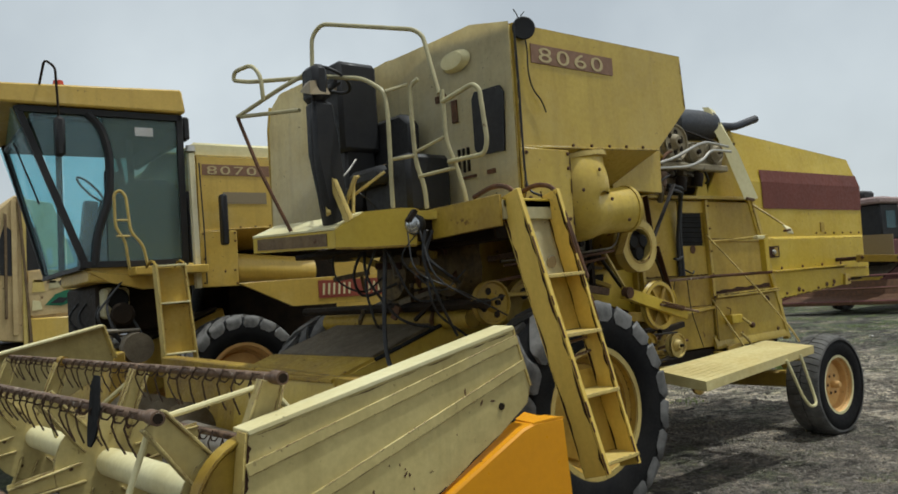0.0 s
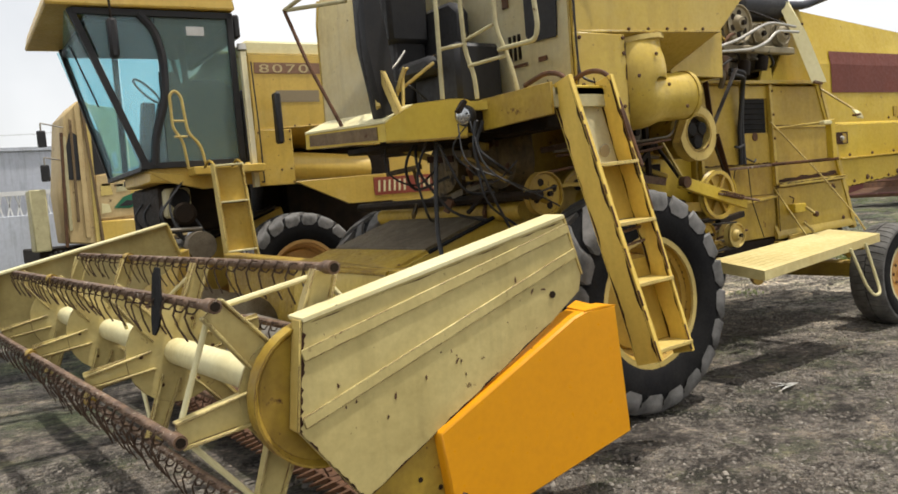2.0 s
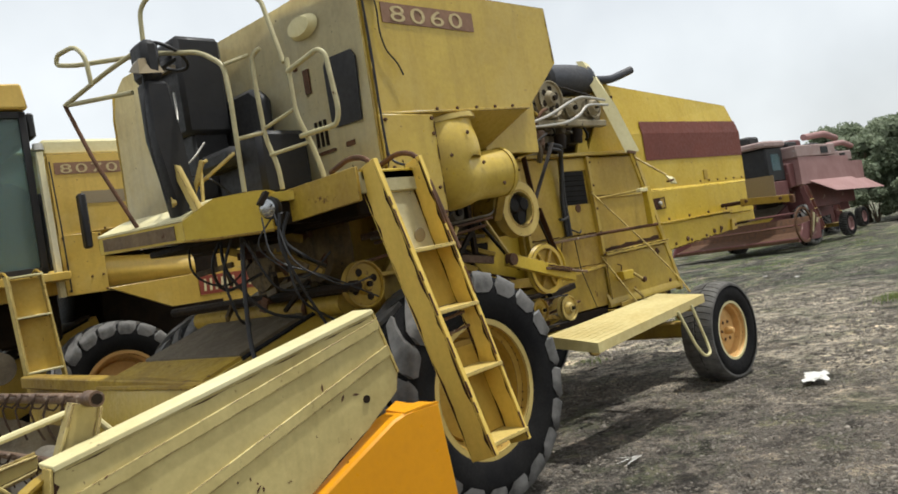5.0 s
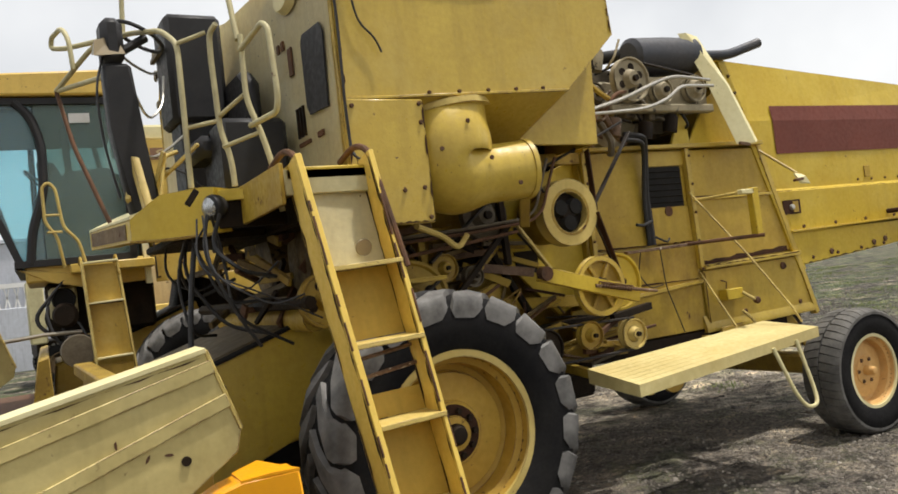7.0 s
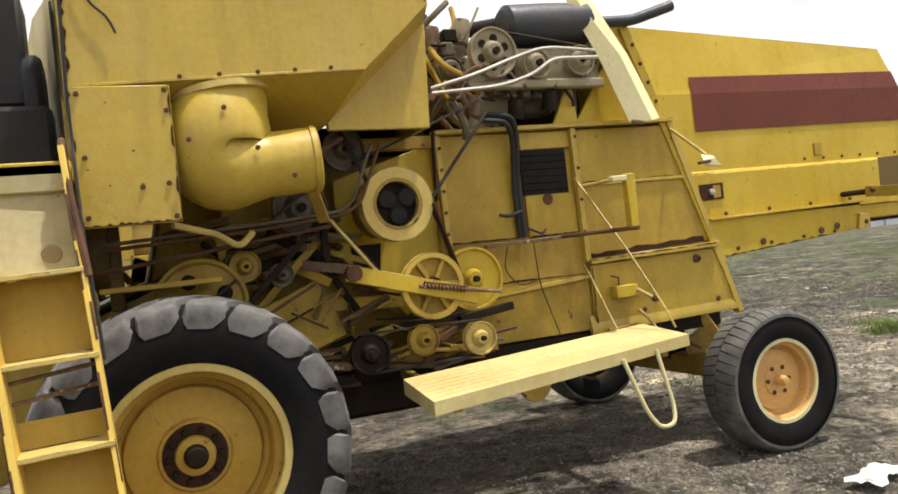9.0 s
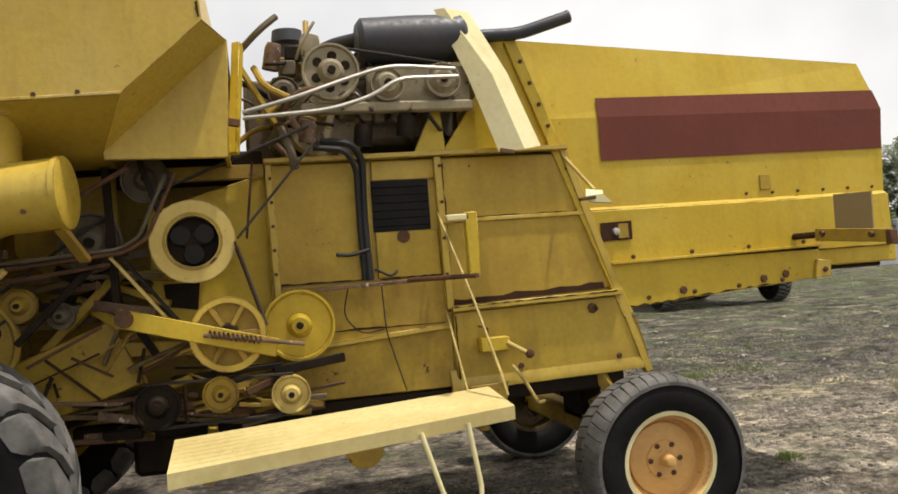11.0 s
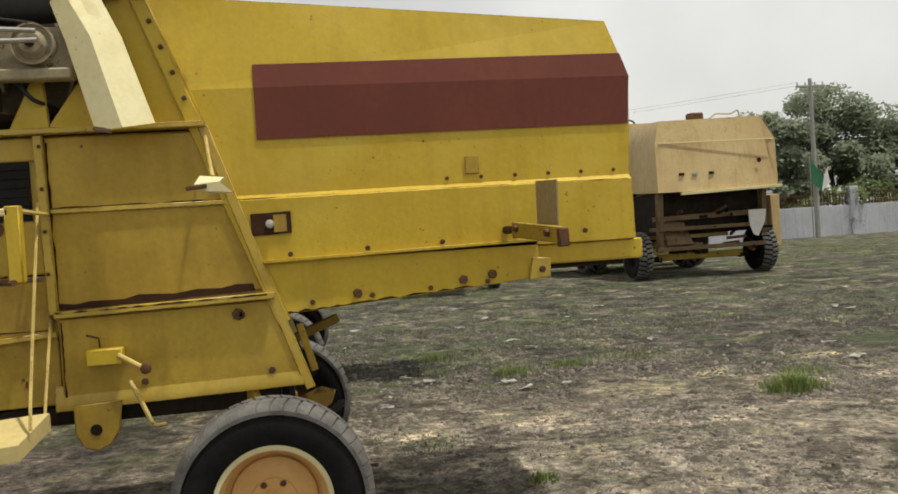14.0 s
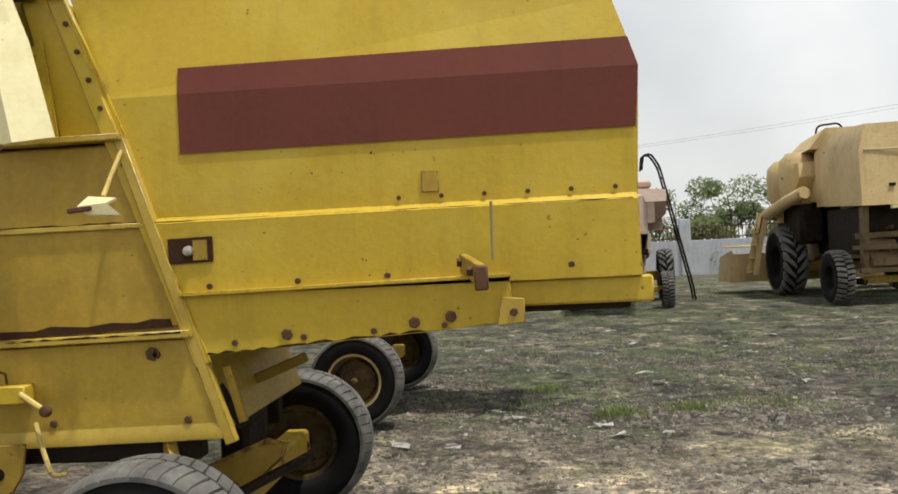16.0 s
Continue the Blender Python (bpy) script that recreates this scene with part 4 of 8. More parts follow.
part("bottom_flange", loft([[(2.75, P - 0.012, 1.03), (2.75, P - 0.042, 0.94), (2.75, P - 0.040, 0.90), (2.75, P - 0.01, 0.90)], [(4.0, P - 0.012, 1.05), (4.025, P - 0.042, 0.965), (4.03, P - 0.040, 0.925), (4.02, P - 0.01, 0.925)]]), BODY, M1)
part("rust_gap", prism([(2.80, 1.425), (3.80, 1.455), (3.79, 1.495), (3.70, 1.498), (3.62, 1.482), (3.5, 1.488), (3.38, 1.472), (3.2, 1.482), (3.12, 1.462), (2.95, 1.465), (2.88, 1.452), (2.80, 1.462)], "y", P - 0.022, P - 0.012, 0), DARKRUST, M1, "rusted-through seam")
bolts([(2.765, P - 0.055, 2.28 - 0.22 * k) for k in range(5)] + [(1.752, P - 0.042, 2.25 - 0.14 * k) for k in range(8)], (0, -1, 0), 0.011, 0.01, M1, RUSTY)
bolts([(3.72, P - 0.03, 1.33), (3.86, P - 0.03, 1.02), (3.2, P - 0.03, 1.02)], (0, -1, 0), 0.02, 0.012, M1, RUSTY)
bolts([(3.70, P - 0.032, 1.335)], (0, -1, 0), 0.034, 0.01, M1, RUSTY, "round_plug")
# louvred window
# Flat black box and slats stand for the unlit inside of the opening.
win = part("louvre_window", box((2.345, P - 0.014, 1.90), (2.695, P + 0.02, 2.21), 0), DULLBLACK, M1, "louvred air opening, its dark inside painted black")
for k in range(6):
    part("slat", bar((2.35, P - 0.02, 1.935 + k * 0.047), (2.69, P - 0.02, 1.935 + k * 0.047), 0.012, 0.006, up=(0, 0.5, 0.8)), DULLBLACK, win)
part("round_hole", lathe([(0, 0.004), (0.04, 0.004), (0.04, 0), (0, 0)], (2.52, P - 0.02, 1.865), (0, -1, 0), 14), RUSTY, M1)


# ---- pulleys, belts and rods of the drive side ----
def sheave(name, c, r, paint, hub=0.05, width=0.06, holes=0, parent=M1, rim_only=0.0, label=""):
    prof = [(r, width / 2), (r * 0.93, width / 2), (r * 0.88, width * 0.2), (hub * 1.6, width * 0.2), (hub, width * 0.9), (0, width * 0.9), (0, -width / 2), (r, -width / 2), (r * 0.9, 0)]
    if rim_only:
        prof = [(r, width / 2), (rim_only, width / 2), (rim_only, -width / 2), (r, -width / 2), (r * 0.93, 0)]
    ob = part(name, lathe(prof, c, (0, -1, 0), 36, closed=bool(rim_only)), paint, parent, label)
    for k in range(holes):
        t = 2 * math.pi * k / holes + 0.4
        rr = r * 0.56
        part("hole", lathe([(0, 0.003), (r * 0.17, 0.003), (r * 0.17, 0), (0, 0)], (c[0] + math.cos(t) * rr, c[1] - width * 0.2 - 0.001, c[2] + math.sin(t) * rr), (0, -1, 0), 12), GREASE_SHADE, ob)
    if not rim_only:
        part("shaft", lathe([(0, width * 1.3), (hub * 0.45, width * 1.3), (hub * 0.5, 0), (0, 0)], c, (0, -1, 0), 12), GREASE_SHADE, ob)
    return ob


var = sheave("variator_pulley", (1.32, -0.72, 1.895), 0.222, CREAM, rim_only=0.135, width=0.10, label="pale ring pulley with a dark spider")
part("spider", lathe([(0, 0.03), (0.05, 0.03), (0.06, 0.0), (0.133, -0.01), (0.133, -0.03), (0, -0.03)], (1.32, -0.72, 1.895), (0, -1, 0), 20), GREASE_SHADE, var)
for k in range(3):
    t = k * 2 * math.pi / 3 + 0.55
    part("lobe", lathe([(0, 0.045), (0.05, 0.04), (0.06, 0.0), (0, 0)], (1.32 + math.cos(t) * 0.07, -0.72, 1.895 + math.sin(t) * 0.07), (0, -1, 0), 16), DULLBLACK, var)
part("inner_ring", lathe([(0.135, 0.03), (0.155, 0.03), (0.155, 0.052), (0.14, 0.052)], (1.32, -0.72, 1.895), (0, -1, 0), 30, closed=True), YELLOW_DIRTY, var)
part("drum", lathe([(0.19, -0.02), (0.19, -0.30), (0, -0.30)], (1.32, -0.72, 1.895), (0, -1, 0), 30), YELLOW_DIRTY, var)
spoke = sheave("spoked_pulley", (1.47, -0.79, 1.39), 0.20, BODY, rim_only=0.165, width=0.05)
part("web", lathe([(0, -0.005), (0.17, -0.005), (0.17, -0.015), (0, -0.015)], (1.47, -0.79, 1.39), (0, -1, 0), 24), YELLOW_DIRTY, spoke)
for k in range(6):
    t = k * math.pi / 3
    part("spoke", bar((1.47, -0.795, 1.39), (1.47 + math.cos(t) * 0.17, -0.795, 1.39 + math.sin(t) * 0.17), 0.03, 0.035, up=(0, 1, 0)), YELLOW_DIRTY, spoke)
part("hub", lathe([(0, 0.05), (0.05, 0.045), (0.06, 0), (0, 0)], (1.47, -0.79, 1.39), (0, -1, 0), 16), GREASE_SHADE, spoke)
sheave("disc_pulley", (1.86, -0.50, 1.39), 0.205, YELLOW, hub=0.045, width=0.07, label="plain yellow disc pulley")
sheave("idler_pulley", (1.41, -0.70, 1.068), 0.095, YELLOW_DIRTY, hub=0.03)
sheave("idler_pulley", (1.78, -0.70, 1.03), 0.105, CREAM, hub=0.035)
sheave("idler_pulley", (1.08, -0.66, 1.03), 0.12, GREASE_SHADE, hub=0.04, holes=5)
sheave("shaft_pulley", (0.78, -0.55, 1.93), 0.165, DARKCAST, hub=0.06, holes=0)
sheave("shaft_pulley", (1.08, -0.55, 2.26), 0.13, DARKCAST, hub=0.04)
sheave("shaft_pulley", (0.42, -0.60, 1.62), 0.09, YELLOW_DIRTY, hub=0.03)
sheave("shaft_pulley", (0.62, -0.60, 1.55), 0.07, DARKCAST, hub=0.03)
sheave("drum_pulley", (0.16, -0.62, 1.43), 0.26, YELLOW_DIRTY, hub=0.06, holes=4)
sheave("front_pulley", (-0.50, -0.95, 1.52), 0.15, YELLOW_DIRTY, hub=0.04, holes=4, label="dirty yellow drive disc with holes")
arm = part("tension_arm", bar((0.94, -0.87, 1.52), (1.72, -0.87, 1.30), 0.05, 0.095), YELLOW, M1, "yellow channel tension arm")
part("pivot", lathe([(0, 0.05), (0.045, 0.05), (0.05, 0), (0, 0)], (0.97, -0.87, 1.515), (0, -1, 0), 14), RUSTY, arm)
part("slot_rod", tube([(1.35, -0.90, 1.40), (1.86, -0.90, 1.31)], 0.011), RUSTBAR, arm)
sp = bmesh.new()
coil = [(1.38 + 0.26 * i / 60, -0.91 + 0.02 * math.cos(i * 1.2), 1.405 - 0.055 * i / 60 + 0.02 * math.sin(i * 1.2)) for i in range(61)]
part("spring", tube(coil, 0.005, 5, sp), RUSTY, arm)


def belt(pts, w=0.035, t=0.014, closed=False):
    bm = bmesh.new()
    for a, b in zip(pts, pts[1:]):
        bar(a, b, w, t, bm, up=(0, 0.02, 1), bevel=0.002)
    return part("belt", bm, BELT, M1, "frayed dark rubber belt")


for q in (((1.10, -0.66, 2.16), (1.98, -0.62, 2.52)), ((1.55, -0.70, 1.90), (2.02, -0.64, 2.44)), ((1.54, -0.72, 1.86), (1.67, -0.78, 1.42)),
          ((1.16, -0.72, 2.04), (1.06, -0.60, 2.36)), ((1.02, -0.66, 1.15), (1.80, -0.70, 1.14)), ((1.08, -0.66, 0.91), (1.78, -0.70, 0.925)), ((0.3, -0.66, 1.66), (0.86, -0.6, 2.06)),
          ((-0.05, -0.66, 1.28), (0.36, -0.64, 1.55)), ((0.95, -0.64, 1.83), (1.26, -0.70, 1.42))):
    belt(q)
# frame members, rods and pipes
for a, b, w, h, mt in (((0.88, -0.60, 2.33), (0.90, -0.60, 1.60), 0.04, 0.04, GREASE_SHADE), ((0.88, -0.72, 1.87), (0.42, -0.70, 1.42), 0.03, 0.035, GREASE_SHADE), ((0.30, -0.55, 1.80), (0.34, -0.55, 1.40), 0.045, 0.05, YELLOW_DIRTY),
                       ((0.10, -0.62, 1.80), (0.98, -0.66, 1.86), 0.03, 0.03, GREASE_SHADE), ((0.9, -0.75, 1.84), (1.16, -0.74, 1.50), 0.025, 0.02, CREAM), ((0.72, -0.45, 1.35), (1.75, -0.45, 1.28), 0.06, 0.08, YELLOW_DIRTY),
                       ((0.35, -0.42, 1.02), (1.9, -0.46, 0.92), 0.07, 0.10, YELLOW_DIRTY), ((0.5, -0.45, 1.36), (0.9, -0.5, 1.75), 0.06, 0.05, YELLOW_DIRTY), ((1.0, -0.40, 2.3), (1.72, -0.40, 2.3), 0.06, 0.08, YELLOW_DIRTY),
                       ((0.60, -0.50, 2.10), (1.1, -0.50, 1.25), 0.04, 0.04, GREASE_SHADE), ((1.15, -0.50, 1.15), (1.75, -0.55, 1.18), 0.10, 0.03, GREASE_SHADE), ((1.7, -0.6, 1.15), (2.1, -0.55, 1.19), 0.05, 0.05, GREASE_SHADE)):
    part("frame_bar", bar(a, b, w, h), mt, M1)
# Near-black block added under the tank to close a gap to the sky.
part("tank_gap_block", box((-0.30, -0.30, 2.26), (1.72, 0.95, 2.44), 0.01), GREASE_SHADE, M1)
part("housing_plate", prism([(0.35, 2.3), (0.9, 2.32), (0.9, 1.9), (0.6, 1.7), (0.35, 1.9)], "y", -0.36, -0.34), YELLOW_DIRTY, M1)
part("housing_plate", prism([(1.05, 2.1), (1.74, 2.30), (1.74, 1.30), (1.45, 1.20), (1.05, 1.62)], "y", -0.34, -0.31), YELLOW, M1)
part("housing_plate", prism([(0.2, 1.25), (0.85, 1.5), (1.0, 1.15), (0.55, 1.0)], "y", -0.52, -0.49), YELLOW_DIRTY, M1, "oil-stained housing plate")
for pts, r, mt in (([(0.02, -1.08, 1.86), (0.25, -0.95, 1.80), (0.36, -0.92, 1.72), (0.44, -0.9, 1.80)], 0.018, CREAM), ([(-0.3, -0.85, 1.80), (0.5, -0.82, 1.84), (0.95, -0.78, 1.875), (1.05, -0.76, 1.93), (1.2, -0.74, 2.26)], 0.010, DARKCAST),
                   ([(-0.3, -0.88, 1.77), (0.5, -0.85, 1.81), (0.98, -0.80, 1.855), (1.09, -0.78, 1.92), (1.25, -0.76, 2.26)], 0.010, RUSTY), ([(-0.35, -0.8, 1.66), (0.9, -0.75, 1.80)], 0.012, RUSTY),
                   ([(0.5, -0.7, 2.0), (0.8, -0.76, 2.18), (1.02, -0.78, 2.3)], 0.014, RUSTY)):
    part("pipe", tube(pts, r, bend=0.05), mt, M1)
part("rust_belt", bar((1.535, -0.76, 1.88), (1.665, -0.78, 1.42), 0.07, 0.012, up=(1, 0, 0.3)), DARKRUST, M1, "wide dark brown belt")
part("rust_belt", bar((1.655, -0.60, 2.33), (1.60, -0.68, 1.90), 0.055, 0.012, up=(1, 0, 0.1)), DARKRUST, M1, "dark brown strip beside the belt bay")
# Near-black plate drawn in place of a shaded hole.
part("painted_opening", prism([(1.13, 1.55), (1.30, 1.52), (1.32, 1.68), (1.12, 1.68)], "y", -0.352, -0.342, 0), GREASE_SHADE, M1)
rng = random.Random(4)
for k in range(34):
    x0, z0 = rng.uniform(0.5, 1.7), rng.uniform(0.86, 1.12)
    part("linkage", bar((x0, rng.uniform(-0.62, -0.45), z0), (x0 + rng.uniform(0.15, 0.5), rng.uniform(-0.62, -0.45), z0 + rng.uniform(-0.08, 0.12)), 0.03, rng.uniform(0.015, 0.05)), rng.choice((GREASE_SHADE, RUSTY, YELLOW_DIRTY, DARKCAST, OILY_SHADE, RUSTBAR)), M1)
for k in range(26):
    x0, z0 = rng.uniform(-0.1, 0.9), rng.uniform(1.5, 1.85)
    part("linkage", bar((x0, rng.uniform(-0.6, -0.3), z0), (x0 + rng.uniform(0.2, 0.5), rng.uniform(-0.6, -0.3), z0 + rng.uniform(-0.2, 0.1)), 0.03, rng.uniform(0.02, 0.06)), rng.choice((GREASE_SHADE, YELLOW_DIRTY, DARKCAST, OILY_SHADE, RUSTBAR)), M1)
for k in range(22):
    x0, z0 = rng.uniform(0.35, 1.3), rng.uniform(1.12, 1.45)
    part("linkage", bar((x0, rng.uniform(-0.62, -0.54), z0), (x0 + rng.uniform(-0.1, 0.5), rng.uniform(-0.62, -0.54), z0 + rng.uniform(-0.25, 0.25)), 0.016, rng.uniform(0.010, 0.024)), rng.choice((GREASE_SHADE, RUSTY, YELLOW_DIRTY, OILY_SHADE, DARKRUST)), M1)
# auger elbow beside the tank
path = rounded([(0.33, -0.96, 2.54), (0.29, -1.00, 2.35), (0.27, -1.03, 2.13), (0.52, -1.07, 2.13), (0.77, -1.10, 2.145)], 0.16, 6)
bm, rings = bmesh.new(), []
for i, p in enumerate(path):
    d = (path[min(i + 1, len(path) - 1)] - path[max(i - 1, 0)]).normalized()
    u = Vector((0, 1, 0))
    u = (u - d * u.dot(d)).normalized()
    k = i / (len(path) - 1)
    rr = 0.25 + 0.03 * math.sin(min(k / 0.5, 1) * math.pi) if k < 0.5 else max(0.170, 0.25 - 0.08 * min((k - 0.5) / 0.3, 1))
    rings.append([p + (u * math.cos(2 * math.pi * j / 32) + d.cross(u) * math.sin(2 * math.pi * j / 32)) * rr for j in range(32)])
elb = part("auger_elbow", loft(rings, bm), BODY, M1, "yellow unloading auger elbow")
part("end_flange", lathe([(0, 0.02), (0.16, 0.02), (0.178, 0.012), (0.178, -0.02), (0.168, -0.02)], (0.77, -1.10, 2.145), (1, -0.13, 0.04), 30), BODY, elb)
bolts([(0.45, -1.245, 2.2), (0.12, -1.28, 2.25), (0.3, -1.28, 2.4), (0.62, -1.25, 2.05)], (0, -1, 0), 0.014, 0.01, elb, RUSTY)
part("collar", lathe([(0.25, 0.018), (0.285, 0.018), (0.285, -0.018), (0.25, -0.018)], (0.325, -0.965, 2.505), (-0.1, 0.1, 1), 36, closed=True), CREAM, elb)
part("hanger", bar((0.74, -1.1, 1.98), (0.82, -0.95, 1.82), 0.06, 0.03), YELLOW_DIRTY, elb)
# pinned rod, lever bracket and hoses on the body side
rod = part("shelf_rod", bar((1.98, -0.50, 1.585), (2.78, -0.62, 1.60), 0.05, 0.022), RUSTBAR, M1)
part("rod_pin", tube([(2.5, -0.60, 1.60), (2.79, -1.06, 1.603)], 0.014), RUSTY, rod)
lv = part("lever_bracket", box((2.755, -1.03, 1.60), (2.82, -0.97, 1.95), 0.006), YELLOW, M1, "upright yellow lever bracket")
part("lever_head", box((2.65, -1.03, 1.905), (2.775, -0.98, 1.94), 0.006), PALE, lv)
part("pull_rod", tube([(2.78, -0.45, 1.93), (2.79, -1.0, 1.93)], 0.012, 6), CREAM, M1)
part("pull_rod", tube([(2.735, -0.44, 2.0), (2.807, -0.88, 1.464), (2.85, -1.16, 1.08), (2.86, -1.22, 0.97)], 0.008, 6), CREAM, M1, "thin pale pull rod")
part("pull_rod", tube([(2.751, -0.42, 1.40), (2.771, -0.676, 1.0), (2.775, -0.72, 0.93)], 0.008, 6), CREAM, M1, "thin pale pull rod")
for pts, r in (([(2.05, -0.55, 2.44), (2.22, -0.58, 2.42), (2.29, -0.50, 2.34), (2.285, -0.46, 2.0), (2.295, -0.46, 1.62)], 0.022), ([(2.0, -0.58, 2.40), (2.18, -0.60, 2.38), (2.25, -0.52, 2.28), (2.255, -0.46, 1.95), (2.265, -0.45, 1.62)], 0.018),
               ([(2.30, -0.47, 1.80), (2.18, -0.50, 1.77), (2.10, -0.52, 1.78)], 0.012), ([(2.33, -0.45, 1.68), (2.42, -0.48, 1.63), (2.46, -0.46, 1.66)], 0.008),
               ([(2.16, -0.46, 1.58), (2.12, -0.45, 1.42), (2.22, -0.45, 1.30), (2.36, -0.44, 1.32)], 0.004), ([(2.36, -0.45, 1.58), (2.37, -0.46, 1.3), (2.46, -0.5, 0.95)], 0.004)):
    part("hose", tube(pts, r, bend=0.06), HOSE, M1)
crank = part("crank_box", box((2.93, -0.52, 1.13), (3.11, -0.43, 1.215), 0.006), YELLOW, M1, "small yellow crank box")
part("crank_arm", tube([(3.09, -0.52, 1.18), (3.22, -0.54, 1.10)], 0.014), CREAM, crank)
part("knob", lathe([(0, 0.03), (0.025, 0.02), (0.03, 0), (0.02, -0.02), (0, -0.02)], (3.225, -0.54, 1.10), (0, -1, 0), 12), RUSTY, crank)
part("hook", tube([(2.99, -0.46, 1.22), (2.99, -0.47, 1.27), (2.93, -0.47, 1.29)], 0.006, 6), RUSTY, crank)
part("crank_rod", tube([(3.13, -0.47, 1.03), (3.18, -0.52, 0.95), (3.25, -0.56, 0.80), (3.30, -0.52, 0.80)], 0.012, bend=0.03), CREAM, M1)
hp = part("hitch_plate", prism([(2.85, 0.93), (3.09, 0.94), (3.07, 0.79), (3.02, 0.715), (2.96, 0.69), (2.89, 0.71), (2.85, 0.79)], "y", -0.50, -0.48), YELLOW_DIRTY, M1)
part("hole", lathe([(0, 0.004), (0.03, 0.004), (0.03, 0), (0, 0)], (2.955, -0.50, 0.80), (0, -1, 0), 12), GREASE_SHADE, hp)
part("hitch_plate", lathe([(0, 0.012), (0.11, 0.012), (0.11, -0.012), (0, -0.012)], (2.17, -0.62, 0.665), (0, -1, 0), 20), YELLOW_DIRTY, M1, "rusty round hitch plate")
# side step plank with ribs and its wire guard
RISE = 0.12 / 1.67


def plank_z(x):
    return 0.83 + (x - 1.18) * RISE


pl = part("step_plank", loft([[(1.18, -1.395, plank_z(1.18) - 0.012), (1.18, -0.93, plank_z(1.18) + 0.06), (1.18, -0.93, plank_z(1.18) - 0.03), (1.18, -1.395, plank_z(1.18) - 0.085)],
                              [(2.85, -1.35, plank_z(2.85) - 0.012), (2.85, -0.90, plank_z(2.85) + 0.03), (2.85, -0.90, plank_z(2.85) - 0.05), (2.85, -1.35, plank_z(2.85) - 0.08)]]), FOOTBOARD, M1, "pale yellow ribbed step plank")
for k in range(8):
    f = (k + 0.5) / 8
    ya, yb = -1.395 + 0.465 * f, -1.35 + 0.45 * f
    za, zb = plank_z(1.18) - 0.012 + 0.072 * f, plank_z(2.85) - 0.012 + 0.042 * f
    part("rib", bar((1.19, ya, za - 0.0012), (2.845, yb, zb - 0.0012), 0.0565, 0.004, up=(0, -0.13, 1), bevel=0.0006), FOOTBOARD, pl)
for xa in (1.35, 2.7):
    part("support", bar((xa, -0.45, 0.86), (xa, -1.30, plank_z(xa) - 0.09), 0.05, 0.06), YELLOW_DIRTY, pl)
part("wire_guard", tube([(2.36, -1.37, 0.86), (2.44, -1.44, 0.55), (2.50, -1.47, 0.455), (2.60, -1.47, 0.465), (2.63, -1.43, 0.56), (2.60, -1.36, 0.88)], 0.013, bend=0.08), PALE, pl, "bent pale wire guard")
# Block and beams added in near-black for the shade under the body.
part("shade_block", box((0.9, -0.35, 0.60), (1.7, 0.9, 0.84), 0.03), GREASE_SHADE, M1)
part("shade_beam", box((0.6, -0.40, 0.82), (3.9, -0.30, 0.92), 0.01), GREASE_SHADE, M1)
part("shade_beam", box((0.6, 0.9, 0.72), (3.9, 1.0, 0.92), 0.01), GREASE_SHADE, M1)

# ---- engine bay ----
eng = part("engine", box((1.80, -0.30, 2.45), (2.95, 0.75, 2.86), 0.04), DARKCAST, M1, "dusty grey diesel engine")
part("cylinder_head", box((1.95, -0.2, 2.86), (2.85, 0.5, 3.02), 0.03), DARKCAST, eng)
part("front_plate", lathe([(0, 0.03), (0.25, 0.03), (0.27, 0), (0, 0)], (2.12, -0.32, 2.62), (0, -1, 0), 24), ENGINE, eng)
part("side_beam", box((1.95, -0.58, 2.60), (2.98, -0.50, 2.66), 0.01), ENGINE, eng)
part("mount_plate", box((2.35, -0.52, 2.66), (2.98, -0.46, 2.88), 0.01), ENGINE, eng)
for c, r, mt in (((2.13, -0.60, 2.83), 0.165, ENGINE), ((2.46, -0.56, 2.76), 0.10, ENGINE), ((2.80, -0.56, 2.78), 0.105, ENGINE), ((1.86, -0.50, 2.74), 0.09, DARKCAST)):
    e = sheave("engine_pulley", c, r, mt, hub=0.05, width=0.06, holes=5 if r < 0.15 else 6, parent=eng)
part("drive_belt", bar((2.15, -0.58, 2.985), (2.82, -0.56, 2.885), 0.03, 0.012), BELT, eng)
muf = part("muffler", lathe([(0, 0.34), (0.11, 0.34), (0.145, 0.31), (0.15, 0.0), (0.145, -0.31), (0.11, -0.34), (0, -0.34)], (2.66, -0.40, 3.07), (1, 0, 0.04), 28), MUFFLER, M1, "dark steel exhaust muffler")
part("tailpipe", tube([(2.95, -0.42, 3.08), (3.34, -0.46, 3.09), (3.67, -0.50, 3.19)], 0.04, 12, bend=0.08), MUFFLER, muf)
air = part("air_intake", lathe([(0, 0.30), (0.10, 0.30), (0.11, 0.22), (0.075, 0.2), (0.075, 0), (0, 0)], (1.95, 0.25, 3.02), (0, 0, 1), 20), MUFFLER, M1, "grey mushroom air intake")
part("intake_pipe", tube([(1.95, 0.2, 3.05), (2.2, -0.1, 3.12), (2.4, -0.35, 3.1)], 0.05, 10, bend=0.1), HOSE, eng)
